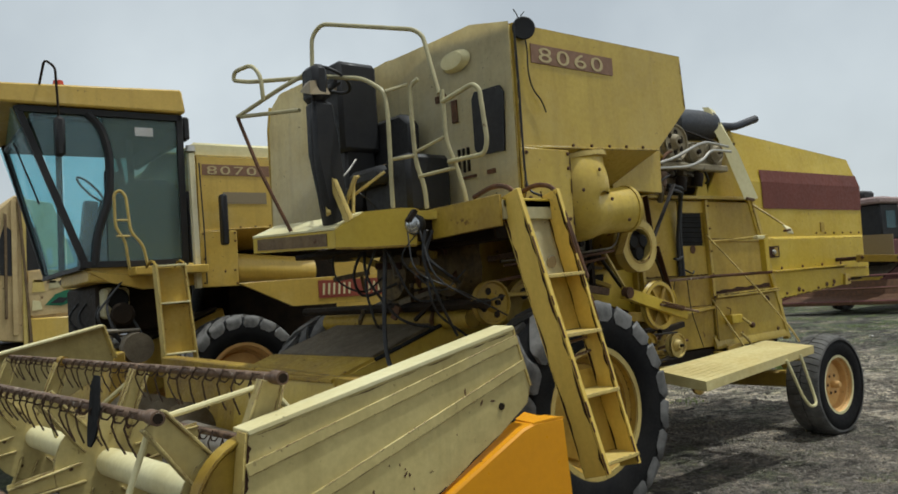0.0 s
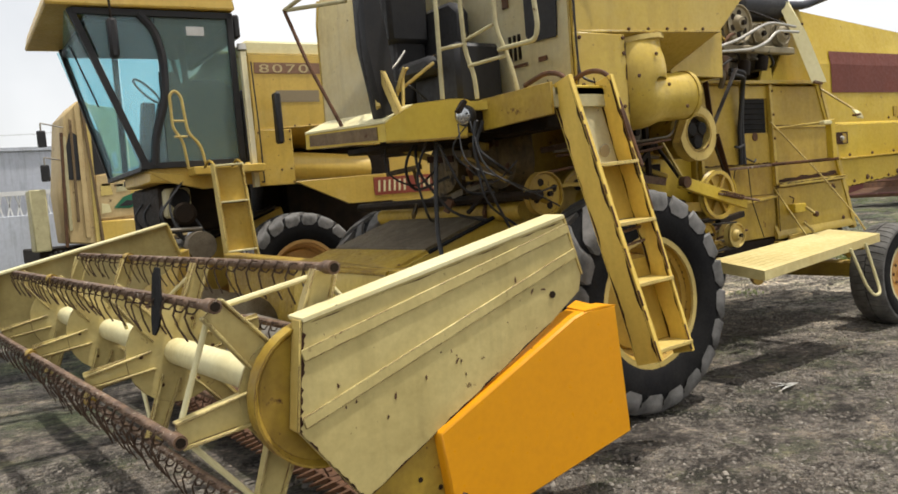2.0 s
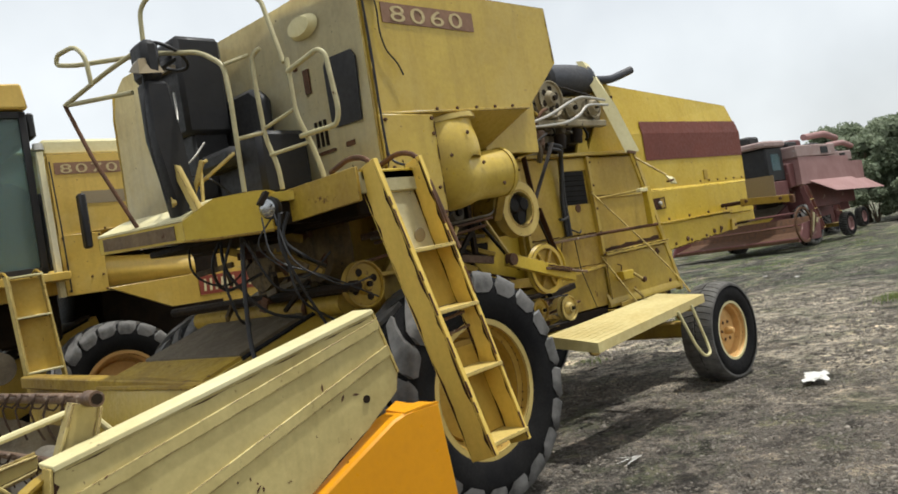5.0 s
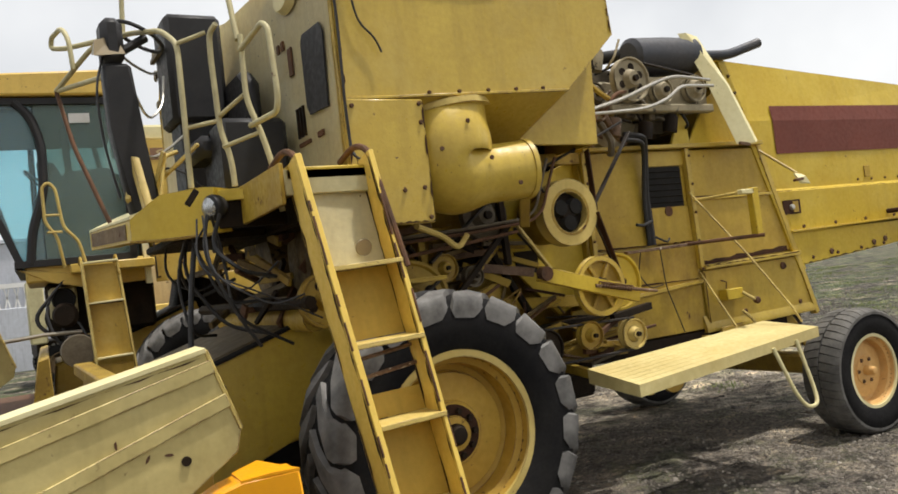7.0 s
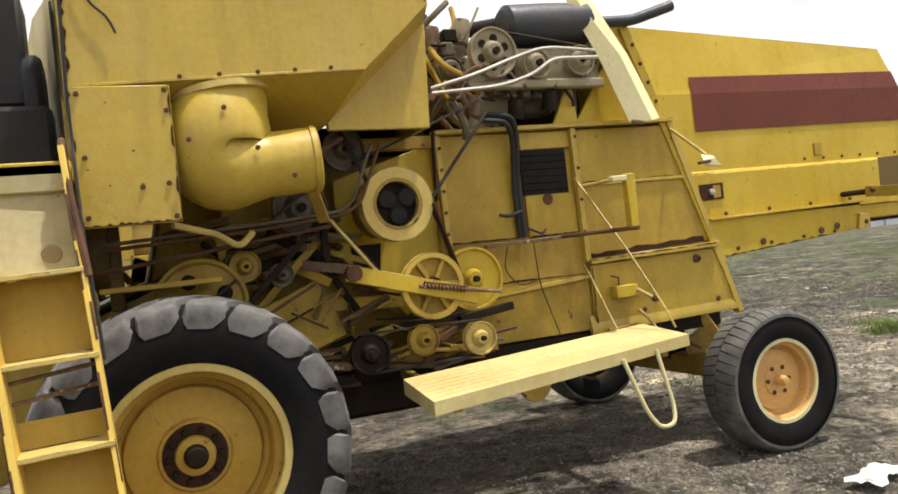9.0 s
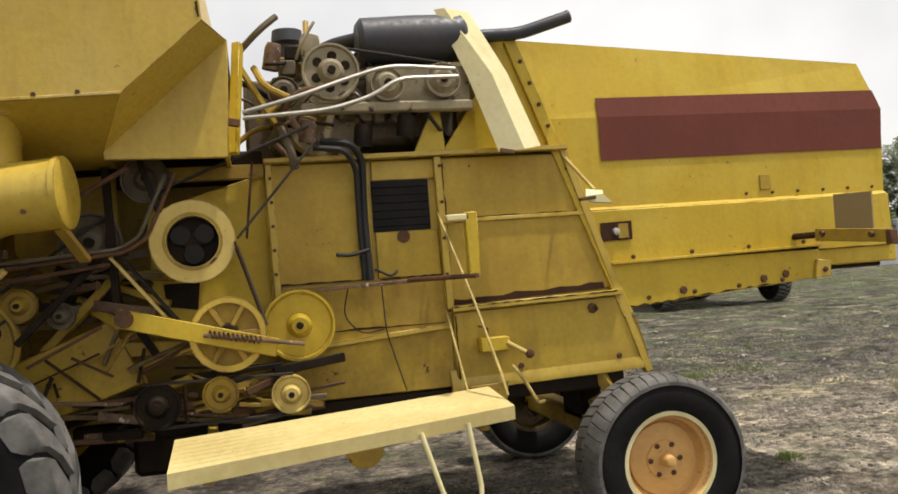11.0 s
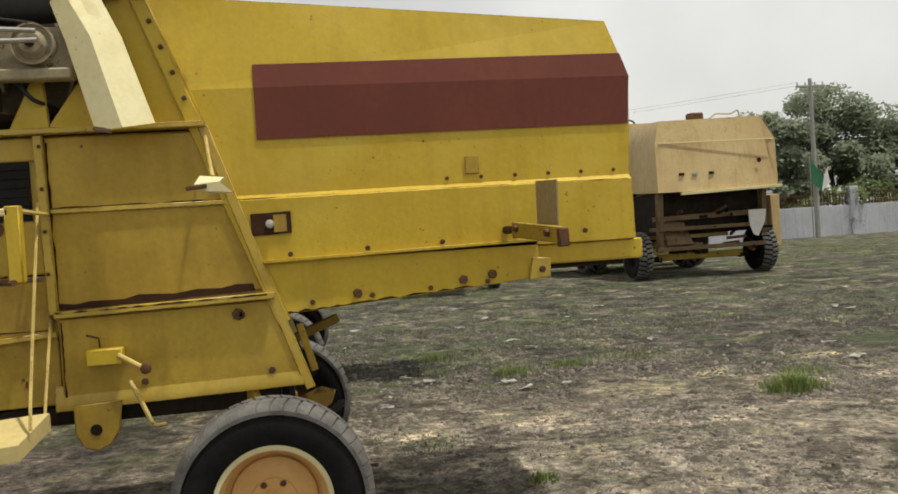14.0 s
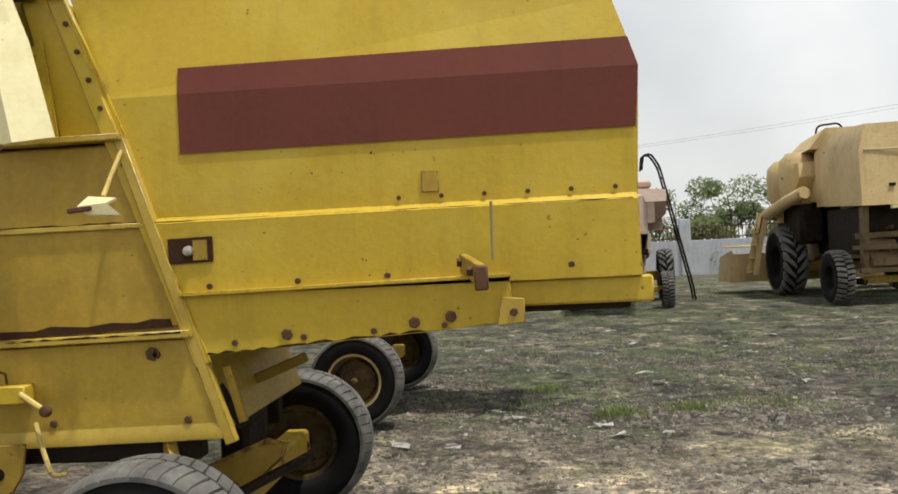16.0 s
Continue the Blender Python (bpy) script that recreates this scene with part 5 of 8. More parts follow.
for pts in ([(1.62, -0.74, 2.58), (1.9, -0.76, 2.65), (2.2, -0.72, 2.76), (2.45, -0.70, 2.84), (2.85, -0.68, 2.82)], [(1.62, -0.74, 2.55), (2.1, -0.76, 2.58), (2.35, -0.74, 2.66), (2.5, -0.72, 2.76), (2.86, -0.70, 2.77)]):
    part("fuel_pipe", tube(pts, 0.013, bend=0.12), ALU, eng, "bent metal fuel pipe")
rng = random.Random(9)
for k in range(34):
    x0, z0, y0 = rng.uniform(1.75, 2.8), rng.uniform(2.55, 3.0), rng.uniform(-0.50, -0.3)
    if k % 3:
        part("fitting", box((x0, y0, z0), (x0 + rng.uniform(0.04, 0.14), y0 + 0.08, z0 + rng.uniform(0.04, 0.12)), 0.008), rng.choice((DARKCAST, GREASE_SHADE, STEEL, YELLOW_DIRTY)), eng)
    else:
        part("hose", tube([(x0, y0 + 0.2, z0), (x0 + 0.04, y0 - 0.05, z0 + 0.02), (x0 + 0.12, y0 - 0.06, z0 - 0.1), (x0 + rng.uniform(0.1, 0.3), y0 + 0.2, z0 - rng.uniform(0.05, 0.15))], rng.uniform(0.006, 0.012), bend=0.06), rng.choice((HOSE, HOSE, STEEL)), eng)
# Two dark boxes added behind the engine to block the sky in its gaps.
part("sky_backing", box((2.55, 0.25, 2.36), (3.05, 0.92, 2.86), 0.02), DARKCAST, eng)
part("engine_gap_backing", box((1.64, 0.15, 2.36), (2.05, 0.95, 2.97), 0.02), DARKCAST, eng)
for x0, y0, z0 in ((1.98, -0.52, 2.50), (2.30, -0.50, 2.47), (2.56, -0.50, 2.52)):
    part("oil_filter", lathe([(0, 0.13), (0.045, 0.13), (0.055, 0.11), (0.055, 0), (0, 0)], (x0, y0, z0 - 0.06), (0.1, -0.15, 1), 14), GREASE_SHADE if x0 > 2.2 else RUSTBAR, eng)
rng = random.Random(77)
for k in range(22):
    p0 = Vector((rng.uniform(1.58, 1.95), rng.uniform(-0.62, -0.2), rng.uniform(2.4, 3.0)))
    p3 = p0 + Vector((rng.uniform(0.05, 0.3), rng.uniform(-0.1, 0.15), rng.uniform(-0.3, 0.3)))
    part("pipe", tube([p0, p0.lerp(p3, 0.5) + Vector((rng.uniform(-0.05, 0.05), -0.05, rng.uniform(-0.06, 0.06))), p3], rng.uniform(0.008, 0.028), 7, bend=0.08), rng.choice((RUSTBAR, ENGINE, RUSTY, YELLOW_DIRTY, DARKCAST, GREASE_SHADE)), eng)
for x0, z0, r0 in ((2.02, 3.02, 0.06), (1.80, 2.97, 0.05), (2.34, 2.98, 0.045)):
    part("filter", lathe([(0, 0.16), (r0 * 0.8, 0.16), (r0, 0.13), (r0, 0), (0, 0)], (x0, -0.35, z0 - 0.06), (0.2, -0.1, 1), 14), RUSTBAR if r0 < 0.06 else ENGINE, eng)
part("gusset", prism([(2.62, 2.37), (2.82, 2.37), (2.80, 2.62), (2.74, 2.62)], "y", -0.44, -0.41), YELLOW, M1)
part("gusset", prism([(2.80, 2.37), (3.28, 2.37), (3.22, 2.86), (3.06, 2.74)], "y", -0.43, -0.41), YELLOW, M1)
part("bulkhead", prism([(3.10, 3.10), (3.32, 3.08), (3.60, 2.37), (3.28, 2.37)], "y", -0.40, -0.37), YELLOW, M1)
part("bulkhead_wall", prism([(3.0, 2.36), (3.5, 2.36), (3.28, 3.07), (3.04, 3.07)], "y", -0.37, 0.95), YELLOW_DIRTY, M1)
# Paler than the body paint: the strong light on the flap is in its colour.
fl = part("engine_flap", loft([[(2.80, -0.47, 3.24), (2.86, -0.50, 3.24), (3.03, -0.45, 3.23), (3.03, -0.44, 3.23), (2.86, -0.48, 3.23)], [(2.955, -0.57, 2.80), (3.09, -0.63, 2.80), (3.22, -0.54, 2.82), (3.22, -0.53, 2.82), (3.09, -0.61, 2.81)], [(3.09, -0.66, 2.32), (3.23, -0.72, 2.325), (3.37, -0.62, 2.355), (3.37, -0.61, 2.355), (3.23, -0.70, 2.335)]]), PALE, M1, "pale folded flap hanging open")
part("catch", bar((3.09, -0.68, 2.33), (3.17, -0.71, 2.31), 0.03, 0.025), RUSTBAR, fl)
part("lever_bracket", bar((1.50, -0.84, 2.52), (1.60, -0.80, 2.51), 0.03, 0.04), RUSTY, M1)
part("corner_frame", bar((1.56, -0.72, 2.36), (1.62, -0.60, 3.0), 0.05, 0.05), YELLOW, M1)
part("corner_frame", bar((1.60, -0.62, 2.9), (1.80, -0.55, 2.55), 0.03, 0.03), YELLOW_DIRTY, M1)

# ---- driver's stand ----
# front sheet of the tank, bent forward on the far side to fit the camera's view, with its window, lamp bezel and slots
top = [(-0.425, -1.19, 3.38), (-0.427, -0.80, 3.47), (-0.428, -0.35, 3.47), (-0.525, 0.35, 3.43), (-0.63, 1.05, 3.53), (-0.70, 1.55, 3.50), (-0.715, 1.70, 3.40), (-0.725, 1.76, 3.20)]
bm = bmesh.new()
lo = [bm.verts.new((x - 0.01, y, 2.12)) for x, y, z in top]
hi = [bm.verts.new(p) for p in top]
for i in range(len(top) - 1):
    bm.faces.new((lo[i], lo[i + 1], hi[i + 1], hi[i]))
bmesh.ops.solidify(bm, geom=bm.faces[:], thickness=0.012)
part("front_sheet", bm, FRONTSHEET, tank1, "faded tank front sheet, paint brightened for missing daylight")
part("front_return", prism([(-0.735, 2.12), (-0.735, 3.2), (-0.71, 3.42), (-0.3, 3.36), (-0.3, 2.12)], "y", 1.755, 1.775, 0.004), BODY, tank1)
part("rear_window", prism([(-1.09, 2.53), (-0.83, 2.54), (-0.79, 2.59), (-0.79, 2.94), (-0.82, 2.985), (-1.08, 2.975), (-1.12, 2.92)], "x", -0.448, -0.438, 0), BLACK, tank1, "black rounded sight window")
bm = lathe([(0, 0.05), (0.06, 0.045), (0.075, 0.01), (0.08, 0), (0, 0)], (0, 0, 0), (-1, 0, 0), 24)
bmesh.ops.scale(bm, vec=(1, 2.0, 1), verts=bm.verts[:])
bmesh.ops.translate(bm, vec=(-0.44, -0.64, 3.25), verts=bm.verts[:])
part("oval_bezel", bm, PALE, tank1, "oval grey lamp bezel")
for k in range(3):
    part("slot", box((-0.448, -0.62 - 0.05 * k, 2.45), (-0.436, -0.60 - 0.05 * k, 2.62), 0), GREASE_SHADE, tank1)
for ya, yb, za, zb in ((-0.62, -0.56, 2.82, 2.98), (-0.42, -0.38, 3.0, 3.05), (-0.50, -0.46, 3.0, 3.05), (-0.78, -0.60, 2.40, 2.42), (-0.98, -0.90, 2.40, 2.43)):
    part("chipped_mark", box((-0.447, ya, za), (-0.436, yb, zb), 0), RUSTY, tank1)
part("decal_band", box((-0.25, -1.206, 3.12), (0.58, -1.199, 3.25), 0), DECAL, tank1, "faded brown model number band")
for k, digit in enumerate("8060"):
    lettering(digit, 0.145, 0.002, Matrix.Translation((-0.19 + 0.175 * k, -1.208, 3.133)) @ pose(0, 0, 0, 90, 0, 0), DECALINK, tank1, "model_digit", 1.95)
wl1 = part("work_lamp", lathe([(0, 0.07), (0.04, 0.06), (0.068, 0.02), (0.078, -0.02), (0.07, -0.03), (0, -0.02)], (-0.33, -1.23, 3.33), (0.6, 0.8, 0.1), 20), BLACK, tank1, "black round work lamp")
part("lamp_bracket", bar((-0.36, -1.19, 3.27), (-0.34, -1.22, 3.38), 0.04, 0.02), GREASE_SHADE, wl1)
for d in (-1, 1):
    part("wire_end", tube([(-0.35, -1.22, 3.36), (-0.36 + d * 0.02, -1.23, 3.42), (-0.36 + d * 0.05, -1.23, 3.45)], 0.004, 5), HOSE, wl1)
part("loose_cable", tube([(-0.34, -1.23, 3.36), (-0.30, -1.225, 3.2), (-0.31, -1.225, 3.05), (-0.28, -1.225, 2.93), (-0.20, -1.225, 2.86), (-0.17, -1.23, 2.78)], 0.006, 6, bend=0.06), HOSE, tank1)
part("edge_cable", tube([(-0.41, -1.225, 3.35), (-0.40, -1.225, 2.9), (-0.41, -1.23, 2.5), (-0.405, -1.235, 2.24), (-0.40, -1.44, 2.16), (-0.395, -1.56, 1.85), (-0.37, -1.66, 1.50), (-0.36, -1.70, 1.30)], 0.008, 6, bend=0.08), HOSE, tank1, "sagging black cable")


def rail(pts, r=0.018, label="bent pale handrail tube"):
    return part("handrail", tube(pts, r * 0.85, 10, bend=0.07), RAIL, deck1, label)


rail([(-1.378, 0.132, 2.100), (-1.513, 0.334, 2.600), (-1.566, 0.507, 2.980), (-1.566, 0.507, 3.000)], 0.016, "dark bent front handrail post").data.materials[0] = RUSTY
rail([(-1.566, 0.507, 3.000), (-1.416, 0.132, 3.130), (-1.296, -0.099, 3.210)])
rail([(-1.566, 0.526, 3.000), (-1.352, -0.032, 2.950)])
rail([(-1.486, 0.245, 3.065), (-1.496, 0.253, 3.255), (-1.520, 0.342, 3.350), (-1.565, 0.526, 3.340), (-1.570, 0.555, 3.280), (-1.505, 0.430, 3.245), (-1.197, -0.115, 3.185), (-1.109, -0.496, 3.085), (-1.067, -0.678, 2.960), (-1.075, -0.710, 2.775), (-1.077, -0.704, 2.182)])
rail([(-1.226, -0.016, 3.200), (-1.208, -0.008, 3.500), (-1.179, -0.099, 3.570), (-0.867, -0.769, 3.380), (-0.827, -0.816, 3.329), (-0.819, -0.940, 2.908)])
gp = rail([(-0.809, -0.961, 2.929), (-0.819, -0.981, 2.587), (-0.767, -1.023, 2.390), (-0.736, -1.043, 2.224), (-0.715, -1.054, 1.996)])
rail([(-0.889, -0.816, 3.029), (-0.913, -0.756, 2.997), (-0.916, -0.749, 2.883), (-0.911, -0.763, 2.474), (-0.877, -0.796, 2.324), (-0.874, -0.802, 2.169)])
for a, b in (((-0.911, -0.763, 2.546), (-0.819, -0.971, 2.618)), ((-0.905, -0.776, 2.383), (-0.777, -1.012, 2.410)), ((-1.077, -0.704, 2.498), (-0.911, -0.763, 2.526)), ((-1.072, -0.691, 2.955), (-0.929, -0.743, 3.005))):
    part("rung", tube([a, b], 0.012), RAIL, gp)
rail([(-0.819, -0.961, 2.846), (-0.777, -1.230, 2.908), (-0.767, -1.282, 2.867), (-0.767, -1.323, 2.535), (-0.767, -1.292, 2.452), (-0.809, -0.981, 2.452)])
for y0 in (-1.24, -1.33):
    part("lamp_post", bar((-0.93, y0, 1.95), (-0.93, y0, 2.18), 0.03, 0.03), YELLOW_DIRTY, deck1)
hl = part("headlamp", lathe([(0, 0.04), (0.05, 0.03), (0.066, 0.018), (0.07, 0.0), (0.06, -0.04), (0.03, -0.08), (0, -0.08)], (-1.006, -0.836, 2.058), (-0.9, -0.4, -0.1), 22), BLACK, deck1, "round headlamp with cracked glass")
part("lens", lathe([(0, 0.05), (0.04, 0.044), (0.055, 0.032), (0, 0.028)], (-1.006, -0.836, 2.058), (-0.9, -0.4, -0.1), 22), LAMP_GLASS, hl)
con = part("steering_console", prism([(-1.32, 2.10), (-1.16, 2.12), (-1.22, 2.6), (-1.25, 2.95), (-1.40, 2.95), (-1.39, 2.6)], "y", -0.33, -0.19, 0.02), BLACK, deck1, "black steering console")
part("console_top", box((-1.392, -0.334, 2.950), (-1.273, -0.132, 3.210), 0.05), BLACK, con)
part("steering_column", tube([(-1.341, -0.241, 3.000), (-1.137, -0.216, 3.130)], 0.025), BLACK, con)
bm = lathe([(0.145 + 0.012 * math.cos(t * math.pi / 4), 0.012 * math.sin(t * math.pi / 4)) for t in range(8)], (-1.165, -0.165, 3.150), (0.5, 0, 0.86), 36, closed=True)
part("steering_wheel", bm, BLACK, con)
part("pedal_lever", bar((-1.260, -0.470, 2.100), (-1.296, -0.199, 2.620), 0.045, 0.05), CREAM, deck1, "pale upright control lever")
part("pedal_lever", bar((-1.334, -0.317, 2.180), (-1.268, -0.182, 2.400), 0.03, 0.04), CREAM, deck1)
part("pedal", bar((-1.265, -0.419, 2.150), (-1.096, -0.334, 2.190), 0.06, 0.02), PALE, deck1)
part("pedal", tube([(-1.171, -0.367, 2.180), (-1.126, -0.325, 2.420), (-1.036, -0.241, 2.460)], 0.012, bend=0.04), CREAM, deck1)
seat = part("driver_seat", box((-0.952, -0.384, 2.400), (-0.571, 0.050, 2.530), 0.05), BLACK, deck1, "torn black driver's seat")
part("backrest", prism([(-0.32, 2.50), (0.20, 2.50), (0.22, 2.86), (0.12, 2.95), (-0.22, 2.95), (-0.34, 2.86)], "x", -0.63, -0.53, 0.03), BLACK, seat)
part("seat_base", box((-0.830, -0.325, 2.160), (-0.527, 0.009, 2.420), 0.02), BLACK, seat)
part("cabinet_foot", box((-0.925, 0.083, 2.160), (-0.652, 0.391, 2.720), 0.02), BLACK, deck1)
part("instrument_box", box((-0.970, 0.050, 2.700), (-0.623, 0.430, 3.380), 0.03), BLACK, deck1, "black instrument cabinet with gauges")
for k in range(6):
    part("gauge", lathe([(0, 0.012), (0.035, 0.012), (0.04, 0), (0, 0)], (-0.95, 0.28 + (k % 3) * 0.13, 3.24 - (k // 3) * 0.13), (-1, 0, 0), 14), ENGINE, deck1)
part("rag", loft([[(-1.440, -0.351, 2.980), (-1.273, -0.334, 3.000), (-1.309, -0.165, 3.020), (-1.434, -0.199, 3.030)], [(-1.431, -0.334, 3.070), (-1.316, -0.300, 3.110), (-1.345, -0.199, 3.130), (-1.411, -0.232, 3.080)]]), GREYPATCH, deck1, "dusty grey rag on the console")
for q in ([(-1.345, -0.199, 3.110), (-1.205, -0.032, 3.030), (-1.072, 0.091, 3.000), (-1.010, 0.229, 3.050)], [(-1.282, -0.241, 2.950), (-1.149, -0.099, 2.660), (-1.021, 0.066, 2.800), (-0.989, 0.132, 3.000)], [(-1.318, -0.283, 2.620), (-1.188, -0.199, 2.420), (-1.050, -0.115, 2.500), (-0.912, -0.032, 2.620)]):
    part("loose_wire", tube(q, 0.008, 6, bend=0.12), ALU, deck1)
part("side_console", box((-0.867, -0.603, 2.164), (-0.485, -0.325, 2.580), 0.03), BLACK, deck1)
# hydraulic hoses and wires under the deck
rng = random.Random(12)
for k in range(11):
    y0 = rng.uniform(-1.1, 0.1)
    p0 = Vector((-1.0 - rng.uniform(0, 0.12), y0, 2.0))
    p1 = p0 + Vector((rng.uniform(-0.12, 0.08), rng.uniform(-0.15, 0.15), -rng.uniform(0.15, 0.3)))
    p2 = p1 + Vector((rng.uniform(0.0, 0.25), rng.uniform(-0.2, 0.25), -rng.uniform(0.05, 0.35)))
    p3 = p2 + Vector((rng.uniform(0.1, 0.35), rng.uniform(-0.2, 0.2), rng.uniform(-0.3, 0.25)))
    part("hydraulic_hose", tube([p0, p1, p2, p3], rng.uniform(0.005, 0.011), 6, bend=0.12), HOSE, M1)
part("hydraulic_hose", tube([(-1.05, -0.55, 1.95), (-1.12, -0.6, 1.6), (-1.15, -0.62, 1.30), (-1.2, -0.75, 1.12), (-1.08, -0.9, 1.08), (-1.02, -0.75, 1.15), (-1.15, -0.6, 1.14), (-1.35, -0.55, 1.05)], 0.015, 8, bend=0.14), HOSE, M1, "looped black hydraulic hose")
# Bulkhead darkened in its paint for the shade under the deck.
part("front_plate", box((-0.30, -0.55, 1.45), (-0.22, 0.62, 2.08), 0.01), OILY_SHADE, M1, "front bulkhead in dark oily paint, deck shade included")
part("cross_shaft", tube([(-0.62, -1.05, 1.52), (-0.62, 1.4, 1.52)], 0.035), GREASE_SHADE, M1)
part("lift_tube", tube([(-0.5, -0.75, 1.42), (-0.5, 1.2, 1.42)], 0.07, 12), YELLOW_DIRTY, M1)
for y0 in (-0.42, 0.3):
    part("gearbox", lathe([(0, 0.1), (0.2, 0.1), (0.22, 0.05), (0.22, -0.05), (0, -0.08)], (-0.34, y0, 1.78), (-1, 0, 0), 24), OILY_SHADE, M1)
rng = random.Random(52)
for k in range(30):
    p0 = Vector((rng.uniform(-0.85, -0.35), rng.uniform(-0.6, 0.4), rng.uniform(1.5, 1.92)))
    part("linkage", bar(p0, p0 + Vector((rng.uniform(-0.2, 0.2), rng.uniform(-0.35, 0.35), rng.uniform(-0.25, 0.2))), 0.025, rng.uniform(0.02, 0.06)), rng.choice((GREASE_SHADE, RUSTY, OILY_SHADE, YELLOW_DIRTY, DARKRUST, DARKCAST)), M1)
part("wheel_guard", box((-0.35, -0.95, 1.55), (0.25, -0.62, 1.58), 0.005), YELLOW_DIRTY, M1)
for y0, z0 in ((0.28, 2.86), (0.40, 2.80), (0.5, 2.9)):
    part("cabinet_switch", box((-0.965, y0, z0), (-0.945, y0 + 0.07, z0 + 0.04), 0.004), ENGINE, deck1)
part("cabinet_strip", box((-0.980, 0.066, 3.150), (-1.006, 0.410, 3.175), 0), DARKCAST, deck1)
part("torn_foam", loft([[(-0.875, -0.367, 2.535), (-0.676, -0.376, 2.540), (-0.675, -0.216, 2.540), (-0.854, -0.199, 2.535)], [(-0.839, -0.334, 2.550), (-0.720, -0.342, 2.560), (-0.709, -0.266, 2.560), (-0.810, -0.241, 2.550)]]), TANDARK, seat, "torn seat foam")
for q in ([(-1.377, -0.283, 3.030), (-1.449, -0.351, 2.800), (-1.432, -0.325, 2.500), (-1.374, -0.317, 2.200)], [(-1.342, -0.232, 2.800), (-1.291, -0.157, 2.550), (-1.270, -0.165, 2.300), (-1.237, -0.199, 2.160)], [(-1.205, -0.032, 2.170), (-1.099, -0.115, 2.400), (-0.992, -0.199, 2.350), (-0.884, -0.283, 2.200)]):
    part("loose_wire", tube(q, 0.007, 6, bend=0.1), HOSE, deck1)
part("flat_lever", bar((-1.203, -0.249, 2.160), (-1.132, -0.367, 2.440), 0.02, 0.03), CREAM, deck1)
part("flat_lever", bar((-1.140, -0.283, 2.300), (-0.963, -0.470, 2.460), 0.018, 0.02), CREAM, deck1)
# steering linkage and loose brackets by the rear axle
for a, b, w, h, mt in (((3.95, -0.62, 0.62), (4.25, 0.3, 0.66), 0.04, 0.04, GREASE_SHADE), ((3.70, -0.35, 1.0), (3.85, -0.5, 0.62), 0.05, 0.07, YELLOW_DIRTY), ((3.79, 0.23, 1.03), (4.26, 0.25, 1.21), 0.05, 0.055, YELLOW_DIRTY), ((4.25, 0.25, 1.25), (4.25, 0.25, 1.03), 0.05, 0.05, YELLOW_DIRTY), ((4.02, -0.33, 1.25), (4.09, -0.33, 0.98), 0.035, 0.04, YELLOW_DIRTY),
                       ((3.98, -0.34, 1.16), (4.08, -0.32, 0.95), 0.03, 0.04, GREASE_SHADE), ((3.96, -0.7, 0.47), (4.2, -0.5, 0.5), 0.05, 0.05, RUSTY)):
    part("axle_link", bar(a, b, w, h), mt, M1)
part("axle_fairing", loft([[(3.76, -0.10, 0.70), (4.12, -0.06, 0.84), (4.20, -0.04, 0.81), (4.21, 0.0, 0.80)], [(3.82, -0.10, 0.50), (3.97, -0.06, 0.55), (4.17, -0.04, 0.73), (4.18, 0.0, 0.72)]]), YELLOW_DIRTY, M1, "bent yellow sheet over the axle")
part("lamp_bracket", bar((-1.12, -1.0, 2.13), (-1.17, -0.99, 2.06), 0.05, 0.03), GREASE_SHADE, hl)


def ragged(x0, x1, z, w, y, seed, upright=False):
    """A stain of grime along a seam, with an uneven edge."""
    r, pts, n = random.Random(seed), [], 14
    for k in range(n + 1):
        u = x0 + (x1 - x0) * k / n
        pts.append((u, z + w * r.uniform(0.15, 1.0)))
    pts += [(x1, z), (x0, z)]
    if upright:
        pts = [(b, a) for a, b in pts]
    return part("seam_stain", prism(pts, "y", y - 0.0025, y, 0), DARKRUST, M1, "dark rusty seam stain")


ragged(2.80, 3.66, 1.957, 0.010, P - 0.019, 1)
ragged(1.78, 2.32, 1.618, 0.014, P - 0.019, 2)
ragged(2.36, 2.74, 1.612, 0.014, P - 0.019, 3)
ragged(1.78, 2.74, 1.325, 0.016, P - 0.019, 4)
ragged(1.45, 2.30, 2.786, 0.016, P - 0.019, 5, True)
ragged(0.97, 1.36, 2.80, 0.012, P - 0.031, 6, True)
ragged(1.98, 2.30, 2.786, 0.012, P - 0.019, 7, True)


def edge_rust(a, b, across, width, normal, seed, parent):
    """A ragged strip of rust along an edge from a to b, as wide as width along across."""
    r, n = random.Random(seed), 26
    a, b, across, normal = Vector(a), Vector(b), Vector(across).normalized(), Vector(normal).normalized() * 0.002
    bm = bmesh.new()
    rows = []
    for k in range(n + 1):
        p, w = a.lerp(b, k / n) + normal, width * max(0.08, r.uniform(-0.35, 1.0))
        rows.append((bm.verts.new(p), bm.verts.new(p + across * w)))
    for p, q in zip(rows, rows[1:]):
        bm.faces.new((p[0], p[1], q[1], q[0]))
    return part("edge_rust", bm, DARKRUST, parent, "ragged rust along the edge", 0)


edge_rust((-0.398, -1.203, 2.60), (-0.398, -1.203, 3.34), (1, 0, 0), 0.022, (0, -1, 0), 1, tank1)
edge_rust((-0.408, -1.217, 1.88), (-0.408, -1.217, 2.52), (1, 0, 0), 0.018, (0, -1, 0), 2, tank1)
